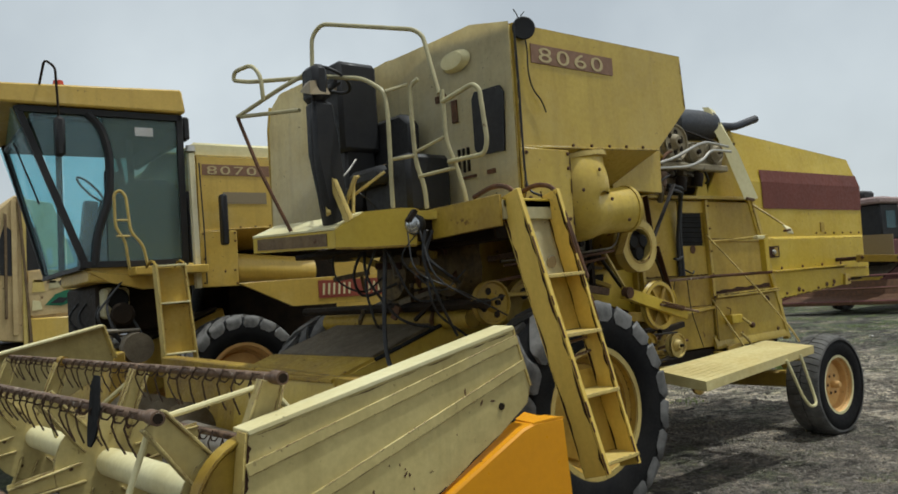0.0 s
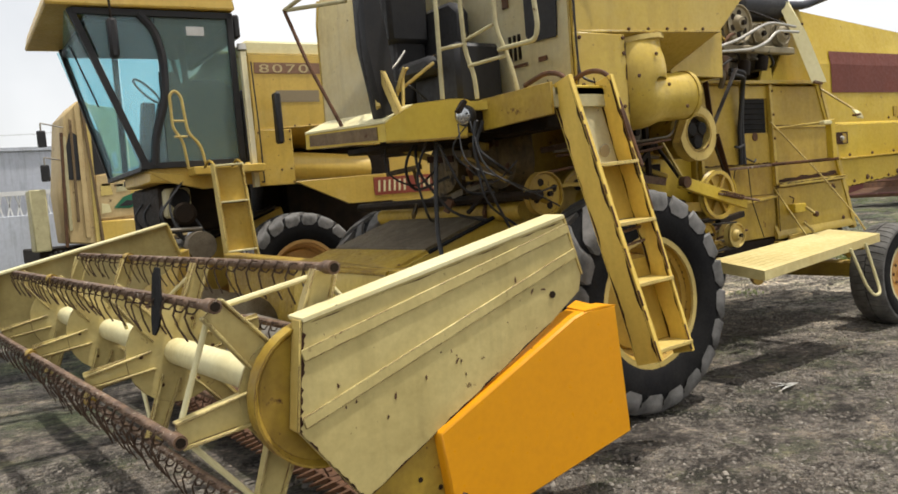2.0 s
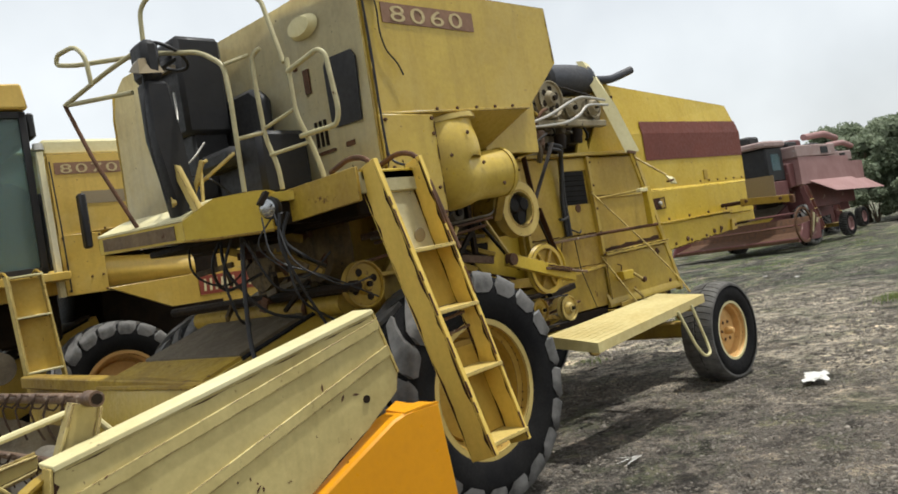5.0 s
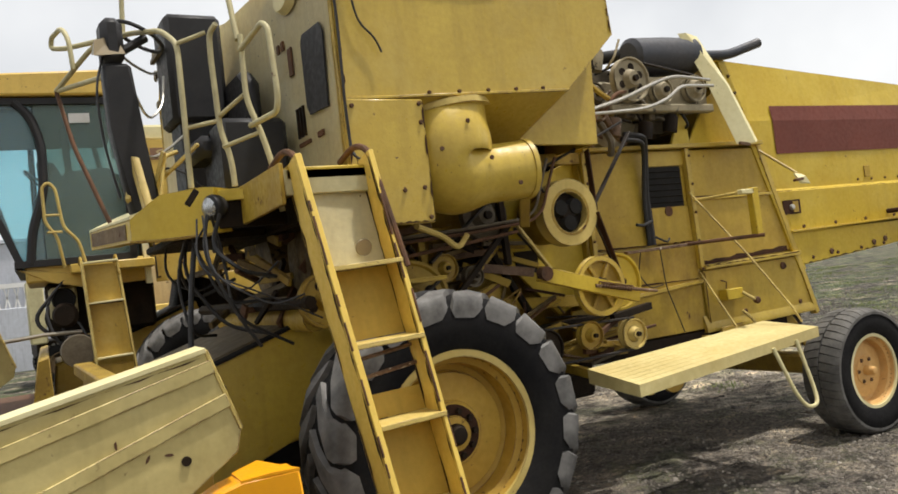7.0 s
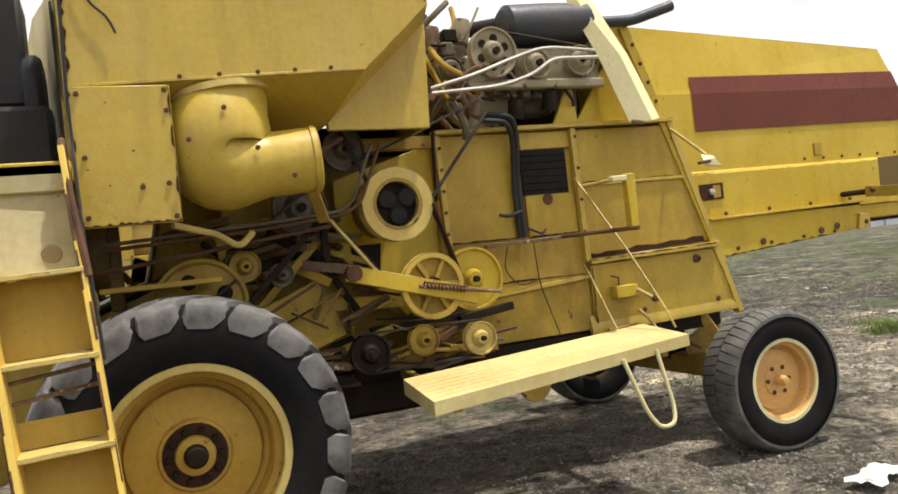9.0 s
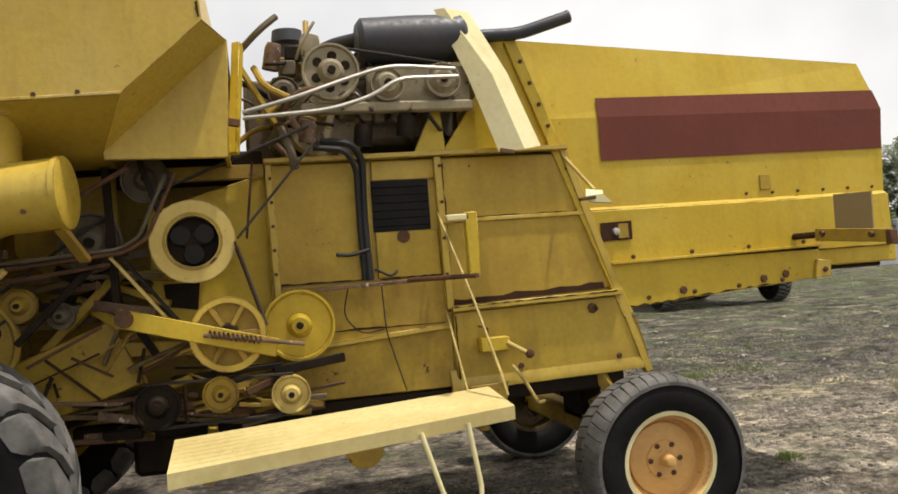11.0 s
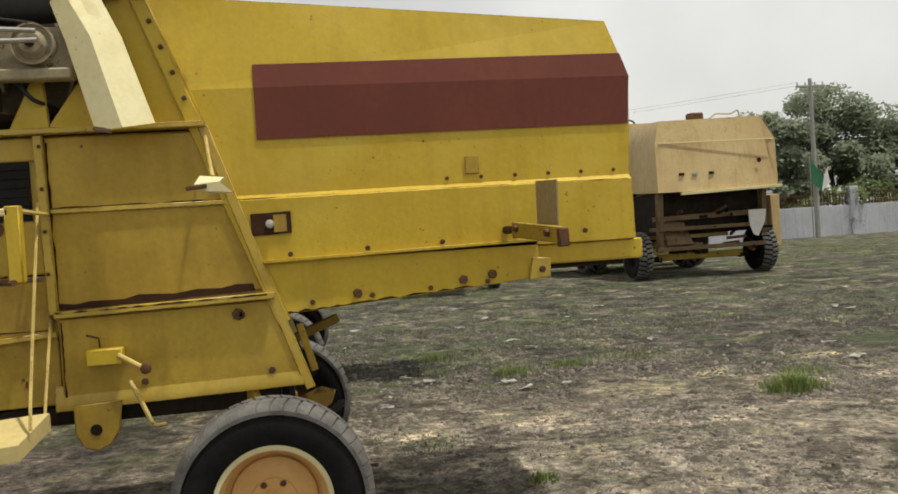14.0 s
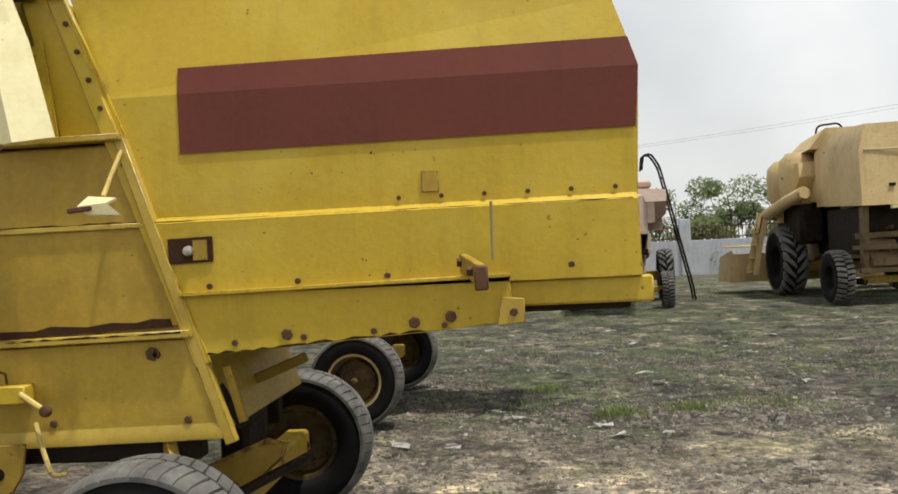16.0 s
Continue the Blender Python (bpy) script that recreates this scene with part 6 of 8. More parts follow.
edge_rust((-0.40, -1.217, 1.876), (0.04, -1.217, 1.876), (0, 0, 1), 0.016, (0, -1, 0), 3, tank1)
edge_rust((0.042, -1.217, 1.88), (0.042, -1.217, 2.52), (-1, 0, 0), 0.014, (0, -1, 0), 4, tank1)
edge_rust((1.43, -1.203, 2.96), (1.405, -1.203, 3.33), (-1, 0, 0), 0.016, (0, -1, 0), 5, tank1)
for top_, end_, dx, seed in (((-0.80, -1.52, 2.17), (-0.655, -1.93, 0.53), -0.0165, 11), ((-0.43, -1.50, 2.19), (-0.315, -1.88, 0.53), -0.014, 12)):
    h = 0.093 if seed == 11 else 0.073
    for sgn in (-1, 1):
        o = Vector((dx, sgn * h, sgn * h * 0.22))
        edge_rust(Vector(top_) + o, Vector(end_) + o, (0, -sgn, 0), 0.022, (-1, 0, 0), seed * 3 + sgn, lad1)
edge_rust((3.60, P - 0.036, 2.33), (4.03, P - 0.036, 0.95), (-1, 0, 0), 0.03, (0, -1, 0), 21, M1)
edge_rust((2.79, P - 0.077, 1.41), (3.86, P - 0.077, 1.428), (0, 0, 1), 0.012, (0, -1, 0), 22, M1)
edge_rust((3.71, -0.434, 1.955), (5.97, -0.434, 1.955), (0, 0, -1), 0.006, (0, -1, 0), 23, hood1)
edge_rust((3.93, -0.434, 1.315), (5.05, -0.434, 1.39), (0, 0, 1), 0.014, (0, -1, 0), 24, hood1)


# ---- cutting header in front of the yellow machine ----
HD = thing("grain_header", pose(-1.925, 0.314, 0.035, 1.3, 0, 0.4), "faded yellow grain header with a tined reel, lowered on the gravel", "header")
HD_INV = Matrix.Translation((2.0, -0.3, 0))


def hpart(name, bm, material, parent=None, label=""):
    bmesh.ops.transform(bm, matrix=HD_INV, verts=bm.verts[:])
    return part(name, bm, material, parent or HD, label)


YL, YR = -2.12, 2.72


def divider(y, s, dx, dz):
    out = [(-2.90, 1.14), (-1.50, 1.435), (-1.40, 1.14), (-1.42, 1.06), (-1.62, 0.93), (-2.306, 0.555), (-2.68, 0.35), (-2.95, 0.70)]
    out = [(a + dx, b + dz) for a, b in out]
    d = hpart("end_divider", prism(out, "y", y, y + s * 0.03, 0.004), ENDSHEET, None, "scratched pale end divider panel")
    o = out
    hpart("top_flange", bar((o[0][0], y + s * 0.06, o[0][1]), (o[1][0], y + s * 0.06, o[1][1]), 0.14, 0.02), PALE, d)
    hpart("rear_flange", bar((o[1][0], y + s * 0.06, o[1][1]), (o[2][0], y + s * 0.06, o[2][1]), 0.13, 0.016), CREAM, d)
    hpart("front_flange", bar((o[0][0], y + s * 0.04, o[0][1]), (o[7][0], y + s * 0.04, o[7][1]), 0.08, 0.016), CREAM, d)
    # pressed stiffening beads along the panel
    for f, g in ((0.20, 0.20), (0.58, 0.62)):
        a = Vector((o[0][0] + (o[7][0] - o[0][0]) * f * 1.0, y - s * 0.004, o[0][1] + (o[7][1] - o[0][1]) * f * 1.6))
        b = Vector((o[1][0] + (o[2][0] - o[1][0]) * g, y - s * 0.004, o[1][1] + (o[2][1] - o[1][1]) * g))
        hpart("pressed_bead", bar(a, b, 0.010, 0.050, bevel=0.004), ENDSHEET, d)
    return d


dv = divider(YL, 1, 0, 0)
bm = lathe([(0, 0.006), (0.017, 0.006), (0.017, 0), (0, 0)], (-1.60, YL - 0.001, 1.066), (0, -1, 0), 16)
hpart("hole", bm, GREASE_SHADE, dv)
rng = random.Random(21)
for k in range(15):
    x0 = rng.uniform(-2.85, -1.55)
    z0 = rng.uniform(0.75, 1.05) + (x0 + 2.2) * 0.25
    s0, a0 = rng.uniform(0.002, 0.007), rng.uniform(0, 6)
    bm = prism([(x0 + math.cos(a0 + j) * s0 * rng.uniform(0.4, 1.2), z0 + math.sin(a0 + j) * s0 * rng.uniform(0.8, 2.0)) for j in range(6)], "y", YL - 0.0025, YL - 0.001, 0)
    hpart("paint_chip", bm, RUSTY, dv)
for a, b, across, w, seed in (((-2.90, 1.13), (-2.948, 0.70), (1, 0, 0), 0.022, 41), ((-2.948, 0.70), (-2.68, 0.352), (0.8, 0, 0.6), 0.014, 42), ((-2.68, 0.352), (-1.62, 0.932), (-0.5, 0, 0.87), 0.012, 43), ((-2.86, 1.128), (-1.52, 1.41), (0, 0, -1), 0.006, 44)):
    edge_rust((a[0] + 2.0, YL - 0.3, a[1]), (b[0] + 2.0, YL - 0.3, b[1]), across, w, (0, -1, 0), seed, dv)
for k in range(8):                             # scraped patches of bare rusty metal
    x0 = rng.uniform(-2.85, -1.6)
    z0 = rng.uniform(0.68, 1.08) + (x0 + 2.2) * 0.25
    tilt = rng.uniform(-0.5, 1.6)
    pts = [(x0 + math.cos(tilt) * u + math.sin(tilt) * v * rng.uniform(0.3, 1), z0 + math.sin(tilt) * u - math.cos(tilt) * v * rng.uniform(0.3, 1)) for u, v in ((-0.016, 0), (-0.009, 0.006), (0.004, 0.009), (0.018, 0.003), (0.009, -0.006), (-0.005, -0.008))]
    hpart("scrape", prism(pts, "y", YL - 0.0025, YL - 0.001, 0), RUSTY, dv)
divider(YR, -1, -0.55, 0.0)
# orange drive cover below the divider
cov = [(-2.317, 0.557), (-1.50, 0.945), (-1.42, 0.965), (-1.216, 0.965), (-1.15, 0.30), (-2.25, 0.06)]
oc = hpart("drive_cover", prism(cov, "y", -2.16, -2.02, 0.01), ORANGE, None, "bright orange sheet metal drive cover")
hpart("cover_flange", loft([[(-1.43, -2.158, 0.966), (-1.43, -2.03, 0.972), (-1.43, -2.03, 0.962), (-1.43, -2.158, 0.958)], [(-1.32, -2.160, 0.972), (-1.32, -1.98, 0.988), (-1.32, -1.98, 0.978), (-1.32, -2.160, 0.962)], [(-1.215, -2.158, 0.968), (-1.21, -1.94, 0.94), (-1.21, -1.94, 0.93), (-1.215, -2.158, 0.958)]]), ORANGE, oc, "bent orange top flap")
hpart("stud", lathe([(0, 0.02), (0.012, 0.02), (0.012, 0), (0, 0)], (-2.22, -2.16, 0.26), (0, -1, 0), 8), RUSTY, oc)
# trough, back wall and floor
hpart("back_wall", prism([(-1.54, 0.42), (-1.44, 1.03), (-1.38, 1.05), (-1.42, 0.42)], "y", YL + 0.55, YR - 0.03, 0.004), YELLOW_DIRTY)
hpart("top_beam", box((-1.52, YL + 0.55, 1.00), (-1.37, YR - 0.03, 1.10), 0.012), YELLOW_DIRTY)
hpart("table_floor", prism([(-2.42, 0.18), (-2.2, 0.24), (-1.75, 0.24), (-1.45, 0.5), (-1.40, 0.45), (-1.7, 0.20), (-2.42, 0.14)], "y", YL + 0.03, YR - 0.03, 0.003), RUSTY)
aug = hpart("auger", tube([(-1.85, YL + 0.05, 0.55), (-1.85, YR - 0.05, 0.55)], 0.15, 20), STEEL, None, "worn steel intake auger")
for half, s in ((YL + 0.08, 1), (YR - 0.08, -1)):
    bm, prev = bmesh.new(), None
    for i in range(97):
        y, th = half + s * i * 0.0175, i * 2 * math.pi / 24
        cur = [bm.verts.new((-1.85 + math.cos(th) * r, y, 0.55 + math.sin(th) * r)) for r in (0.14, 0.29)]
        if prev:
            bm.faces.new((prev[0], prev[1], cur[1], cur[0]))
        prev = cur
    bmesh.ops.solidify(bm, geom=bm.faces[:], thickness=0.006)
    hpart("flighting", bm, STEEL, aug)
hpart("knife_bar", box((-2.48, YL + 0.03, 0.15), (-2.38, YR - 0.03, 0.19), 0.004), RUSTY)
g0 = None
for k in range(60):
    y = YL + 0.08 + k * 0.08
    if g0 is None:
        g0 = hpart("finger_guard", loft([[(-2.42, y - 0.02, 0.16), (-2.42, y + 0.02, 0.16), (-2.42, y + 0.02, 0.20), (-2.42, y - 0.02, 0.20)], [(-2.58, y - 0.004, 0.165), (-2.58, y + 0.004, 0.165), (-2.58, y + 0.004, 0.175), (-2.58, y - 0.004, 0.175)]]), RUSTY)
    else:
        q = new("finger_guard", g0.data)
        q.parent, q.location = HD, (0, k * 0.08, 0)
# reel: hexagonal spiders on a centre tube carry six tined bats
RC, RR = Vector((-2.87, 0, 0.83)), 0.52


def reel_at(y, r, ang):
    f = y - (-1.95)
    return Vector((RC.x - 0.028 * f + math.cos(ang) * r, y, RC.z - 0.019 * f + math.sin(ang) * r))


reel = hpart("reel", tube([reel_at(-1.98, 0, 0), reel_at(2.5, 0, 0)], 0.075, 18), PALE, None, "pale reel tube with rusty tined bats")
ANG = [radians(70 + 60 * k) for k in range(6)]
for y in (-1.93, -0.42, 1.05, 2.45):
    c = reel_at(y, 0, 0)
    rp = 0.245 if y < -1.5 else 0.285
    sp_ = hpart("spider_plate", prism([(c.x + math.cos(radians(15 * q)) * rp, c.z + math.sin(radians(15 * q)) * rp) for q in range(24)], "y", y - 0.006, y + 0.006, 0.002), ENDSHEET, reel)
    if y < 2:
        bolts([HD_INV @ Vector((c.x + math.cos(q * 1.0472) * 0.2, y - 0.006, c.z + math.sin(q * 1.0472) * 0.2)) for q in range(6)], (0, -1, 0), 0.012, 0.01, sp_, RUSTY)
    for a in ANG:
        arm_ = bmesh.new()
        p0, p1 = reel_at(y, 0.14, a), reel_at(y, RR - 0.02, a)
        d = (p1 - p0).normalized()
        n_ = Vector((0, 1, 0)).cross(d)
        w0, w1 = (0.068, 0.05) if y < -1.5 else (0.05, 0.034)
        for off, th in ((0.0, 0.010), (w0, 0.012), (-w0, 0.012)):
            k0, k1 = off, off * w1 / w0
            bar(p0 + n_ * k0, p1 + n_ * k1, th if off else 0.008, 0.055 if off else 0.115, arm_, up=(0, 1, 0) if off else n_)
        hpart("spider_arm", arm_, ENDSHEET, reel)
for i, a in enumerate(ANG):
    p0, p1 = reel_at(-2.0, RR, a), reel_at(2.52, RR, a)
    bat = hpart("bat_tube", tube([p0, p1], 0.021, 10), RUSTBAR, reel, "worn rusty bat tube")
    hpart("bat_bearing", tube([p0 + Vector((0, -0.02, 0)), p0 + Vector((0, 0.06, 0))], 0.029, 12), RUSTBAR, bat)
    hpart("bat_socket", tube([p0 + Vector((0, -0.024, 0)), p0 + Vector((0, -0.018, 0))], 0.020, 10), GREASE_SHADE, bat)
    hpart("bat_bearing", tube([reel_at(1.0, RR, a), reel_at(1.1, RR, a)], 0.034, 12), YELLOW_DIRTY, bat)
    tine = None
    first = None
    for k in range(30):
        y = -1.86 + k * 0.147
        q = reel_at(y, RR, a)
        if tine is None:
            pts = [Vector((0, 0, 0))]
            for t in range(9):
                th = t * math.pi / 3.2
                pts.append(Vector((math.cos(th) * 0.028 - 0.028, 0.006 * t, math.sin(th) * 0.028 - 0.012)))
            pts += [Vector((-0.052, 0.055, -0.05)), Vector((-0.035, 0.055, -0.11)), Vector((-0.005, 0.055, -0.17))]
            tine = part("tine", tube(pts, 0.0045, 5), TINE, bat)
            tine.location = HD_INV @ q
        else:
            ob = new("tine", tine.data)
            ob.parent, ob.location = bat, HD_INV @ q
            ob.rotation_euler = (rng.uniform(-0.1, 0.1), rng.uniform(-0.15, 0.15), rng.uniform(-0.1, 0.1))
# stay bars between the bats, eccentric ring and a torn black flap
for a, b in ((ANG[0], ANG[1]), (ANG[1], ANG[2]), (ANG[2], ANG[3]), (ANG[0], ANG[5])):
    hpart("stay_bar", tube([reel_at(-1.90, RR - 0.03, a), reel_at(-1.90, RR - 0.03, b)], 0.013), PALE, reel)
for a in (ANG[0], ANG[1], ANG[3]):
    hpart("stay_bar", tube([reel_at(-0.4, RR - 0.04, a), reel_at(0.35, 0.1, a)], 0.012), PALE, reel)
hpart("eccentric_ring", lathe([(0, 0.02), (0.28, 0.02), (0.30, 0.05), (0.31, 0.05), (0.31, -0.03), (0.30, -0.03), (0.28, 0.0), (0, 0.0)], Vector((-2.79, -2.03, 0.82)), (0, 1, 0), 36), YELLOW_DIRTY, reel)
hpart("reel_arm", bar((-1.40, -2.04, 1.18), (-2.87, -2.04, 0.83), 0.05, 0.09), CREAM)
fq = reel_at(-1.40, RR, ANG[1]) + Vector((-0.03, -0.03, 0))
bm = loft([[fq + Vector((dx, dy, dz)) + Vector((-0.008 * q, 0, 0)) for dx, dy in ((0, -w), (0, w), (0.008, w), (0.008, -w))]
           for q, (w, dz) in enumerate(((0.035, 0.14), (0.058, 0.10), (0.072, 0.0), (0.070, -0.07), (0.05, -0.12), (0.02, -0.15)))])
hpart("torn_flap", bm, DULLBLACK, reel, "torn black rubber flap")
for s in ((-1.9, -1.9), (1.9, 2.3)):
    hpart("support_skid", box((-2.4, s[0], 0.0), (-1.8, s[0] + 0.12, 0.20), 0.02), RUSTY)
ep = hpart("end_plate", prism([(-2.74, 0.10), (-2.20, 0.04), (-2.20, 0.62), (-2.60, 0.42), (-2.74, 0.30)], "y", -2.10, -2.085, 0.003), YELLOW_DIRTY, None, "dirty yellow lower end plate")
for hx, hz in ((-2.62, 0.22), (-2.45, 0.18), (-2.40, 0.36), (-2.30, 0.30)):
    hpart("hole", lathe([(0, 0.003), (0.012, 0.003), (0.012, 0), (0, 0)], (hx, -2.1, hz), (0, -1, 0), 10), GREASE_SHADE, ep)



# ---- the cabbed machine beside it ----
M2 = thing("combine_harvester", pose(0.0, 5.28, 0.02, 0, 0, -3.07) @ Matrix.Diagonal((0.984, 0.984, 0.984, 1)), "amber yellow combine harvester with a glazed cab, parked on gravel", "combine harvester", "harvesters in the yard")
chassis(M2, AMBER)
feeder(M2, AMBER)
hood(M2, AMBER, BROWN, False)
tank2 = tank(M2, AMBER, AMBER, 3.42, 3.75)
lad2 = part("ladder", bar((-1.17, -2.03, 2.11), (-1.10, -2.07, 0.62), 0.022, 0.13, up=(0, 1, 0)), CREAM, M2, "narrow boarding ladder with plated back")
part("side_plate", bar((-0.85, -1.95, 2.12), (-0.74, -2.03, 0.62), 0.02, 0.12, up=(0, 1, 0)), CREAM, lad2)
for (za, zb), xa, xb in (((2.07, 1.70), -1.15, -0.87), ((1.69, 1.18), -1.135, -0.83), ((1.10, 0.66), -1.11, -0.79)):
    part("back_plate", prism([(xa, za), (xb, za), (xb + 0.035, zb), (xa + 0.018, zb)], "y", -1.985, -1.97, 0.002), AMBER, lad2)
for z in (2.09, 1.70, 1.17, 0.64):
    part("tread", bar((-1.17 + (2.1 - z) * 0.045, -2.02, z), (-0.85 + (2.1 - z) * 0.07, -2.0, z + 0.01), 0.12, 0.018), PALE, lad2)
for x0, y0 in ((-1.17, -2.0), (-0.85, -1.93)):
    part("grab_edge", tube([(x0, y0 + 0.28, 2.10), (x0, y0 + 0.1, 2.16), (x0, y0 - 0.05, 2.12), (x0 + 0.01, y0 - 0.08, 1.95)], 0.014, bend=0.06), YELLOW_DIRTY, lad2)
for s, y in ((-1, -1.17), (1, 1.77)):
    wheel(M2, "front_wheel", (0, y, 0.755), s, 0.775, 0.47, 0.42, RIMTAN)
for s, y in ((-1, -0.93), (1, 1.53)):
    # Dark rim centres beside tan edges carry the shade inside the wheels.
    wheel(M2, "rear_wheel", (3.88, y, 0.475), s, 0.488, 0.32, 0.272, OILY_SHADE, lugs=46, big=False, flange=TAN)
part("tank_lid", box((-0.42, -1.15, 3.42), (1.3, 1.75, 3.60), 0.03), PALE, tank2, "sun-bleached tank cover")
part("decal_band", box((-0.34, -1.206, 3.20), (0.62, -1.199, 3.33), 0), DECAL, tank2, "brown model number band")
for k, digit in enumerate("8070"):
    lettering(digit, 0.142, 0.002, Matrix.Translation((-0.29 + 0.165 * k, -1.208, 3.212)) @ pose(0, 0, 0, 90, 0, 0), DECALINK, tank2, "model_digit", 1.95)
part("sticker", box((-0.1, -1.206, 2.86), (0.45, -1.2, 3.0), 0), GREYPATCH, tank2)
part("mirror", box((-0.20, -1.42, 2.35), (-0.12, -1.30, 2.95), 0.02), BLACK, tank2)
sh = [(0.03, 1.90), (2.35, 1.955), (2.35, 1.58), (0.72, 1.58)]
nh = part("side_shield", prism(sh, "y", -1.22, -1.19, 0.004), AMBER, M2, "amber side shield with a red brand plate")
part("brand_plate", box((1.08, -1.227, 1.66), (2.30, -1.219, 1.885), 0), PLATE, nh, "red-brown brand plate")
for k in range(8):
    if k != 3:
        x0 = 1.13 + k * 0.147
        for dx in (0.0, 0.075):
            part("brand_bar", prism([(x0 + dx, 1.70), (x0 + dx + 0.028, 1.70), (x0 + dx + 0.042, 1.845), (x0 + dx + 0.014, 1.845)], "y", -1.231, -1.226, 0), PALE, nh)
part("shield_tube", tube([(-0.15, -0.95, 2.1), (1.1, -0.95, 2.0)], 0.2, 18), AMBER, M2)
# Near-black block in place of the shaded drive bay.
part("side_wall", box((0.2, -0.42, 1.0), (1.75, 0.9, 2.34), 0.02), GREASE_SHADE, M2)
# cab
cab = part("cab", box((-1.66, -1.28, 1.98), (-0.48, 0.25, 2.16), 0.02), AMBER, M2, "boxy glazed driver's cab")
part("roof", prism([(-2.55, 3.87), (-2.5, 4.07), (-0.60, 4.15), (-0.56, 3.88)], "y", -1.40, 1.15, 0.02), AMBER, cab)
part("rear_wall", box((-0.56, -1.26, 2.16), (-0.48, 0.98, 3.0), 0.02), BLACK, cab)
part("rear_header", box((-0.56, -1.26, 3.6), (-0.48, 0.98, 3.87), 0.02), BLACK, cab)
for a, b in (((-2.30, -1.30, 3.86), (-1.68, -1.30, 2.14)), ((-0.62, -1.31, 3.86), (-0.62, -1.31, 2.15)), ((-2.14, 0.95, 3.86), (-1.70, 0.95, 2.14)), ((-1.50, 0.95, 3.86), (-1.52, 0.95, 2.15))):
    part("pillar", bar(a, b, 0.06, 0.07, up=(1, 0, 0)), BLACK, cab)
part("door_pillar", tube([(-1.62, -1.31, 3.83), (-1.47, -1.32, 3.66), (-1.40, -1.32, 3.35), (-1.42, -1.32, 2.9), (-1.56, -1.31, 2.5), (-1.60, -1.31, 2.17)], 0.045, 8, bend=0.12), BLACK, cab, "curved black door pillar")
part("windscreen_sill", bar((-1.715, -1.27, 2.14), (-1.715, 0.96, 2.14), 0.07, 0.05), BLACK, cab)
part("far_floor", box((-1.55, 0.26, 2.05), (-0.48, 0.96, 2.12), 0.01), GREASE_SHADE, cab)
part("far_panel", prism([(-1.25, 2.17), (-0.60, 2.17), (-0.60, 3.30), (-0.86, 3.34), (-1.02, 3.15), (-1.14, 2.7)], "y", 0.90, 0.93, 0.01), BLACK, cab)
part("far_pillar", tube([(-0.70, 0.92, 3.30), (-0.72, 0.92, 3.55), (-0.78, 0.92, 3.82)], 0.035, 8, bend=0.1), BLACK, cab)
for a, b in (((-2.28, -1.31, 3.83), (-0.6, -1.31, 3.83)), ((-1.75, -1.31, 2.17), (-0.6, -1.31, 2.17))):
    part("frame", bar(a, b, 0.06, 0.07), BLACK, cab)
for nm, pts, mt in (("side_glass", [(-2.20, 3.82), (-1.46, 3.82), (-1.46, 2.18), (-1.70, 2.18)], CAB_GLASS), ("door_glass", [(-1.45, 3.82), (-0.64, 3.82), (-0.64, 2.18), (-1.45, 2.18)], DARK_GLASS)):
    for y in (-1.30, 0.95):
        g = part(nm, prism(pts, "y", y - 0.004, y + 0.004, 0), mt if y < 0 else CAB_GLASS, cab)
        g.visible_shadow = False
g = part("windscreen", loft([[(-2.35, -1.26, 3.84), (-2.13, 0.91, 3.84), (-2.12, 0.91, 3.84), (-2.34, -1.26, 3.84)], [(-1.72, -1.26, 2.16), (-1.72, 0.91, 2.16), (-1.71, 0.91, 2.16), (-1.71, -1.26, 2.16)]]), CAB_GLASS, cab)
g.visible_shadow = False
part("seat", box((-1.0, -0.5, 2.3), (-0.65, 0.1, 3.25), 0.06), BLACK, cab)
# Black panel added to darken the glass like an unlit cab and reflection.
part("door_dark_panel", prism([(-1.40, 2.17), (-0.64, 2.17), (-0.64, 3.0), (-0.80, 3.12), (-1.20, 3.10), (-1.34, 2.9)], "y", -1.285, -1.27, 0.004), BLACK, cab, "black panel behind the door glass, stands for its dark reflection")
part("steering_column", bar((-1.55, -0.55, 2.16), (-1.45, -0.55, 2.95), 0.16, 0.14), BLACK, cab)
part("steering_wheel", lathe([(0.19 + 0.014 * math.cos(t * math.pi / 4), 0.014 * math.sin(t * math.pi / 4)) for t in range(8)], (-1.45, -0.55, 3.1), (0.7, 0, 0.7), 30, closed=True), BLACK, cab)
part("headliner", box((-2.15, -1.24, 3.74), (-0.6, 0.9, 3.84), 0.03), BLACK, cab)
part("corner_panel", prism([(-1.47, 2.17), (-1.20, 2.17), (-1.24, 3.05), (-1.30, 3.2), (-1.46, 3.2)], "y", -1.285, -1.265, 0.004), BLACK, cab)
part("corner_panel", prism([(-1.20, 3.0), (-1.13, 3.0), (-1.15, 3.55), (-1.22, 3.55)], "y", -1.285, -1.265, 0.004), BLACK, cab)
part("notice_sticker", box((-1.12, -1.318, 3.60), (-0.92, -1.3145, 3.70), 0), PAPER, cab)
part("rear_mirror", box((-1.98, -1.55, 3.30), (-1.88, -1.42, 3.72), 0.03), BLACK, cab)
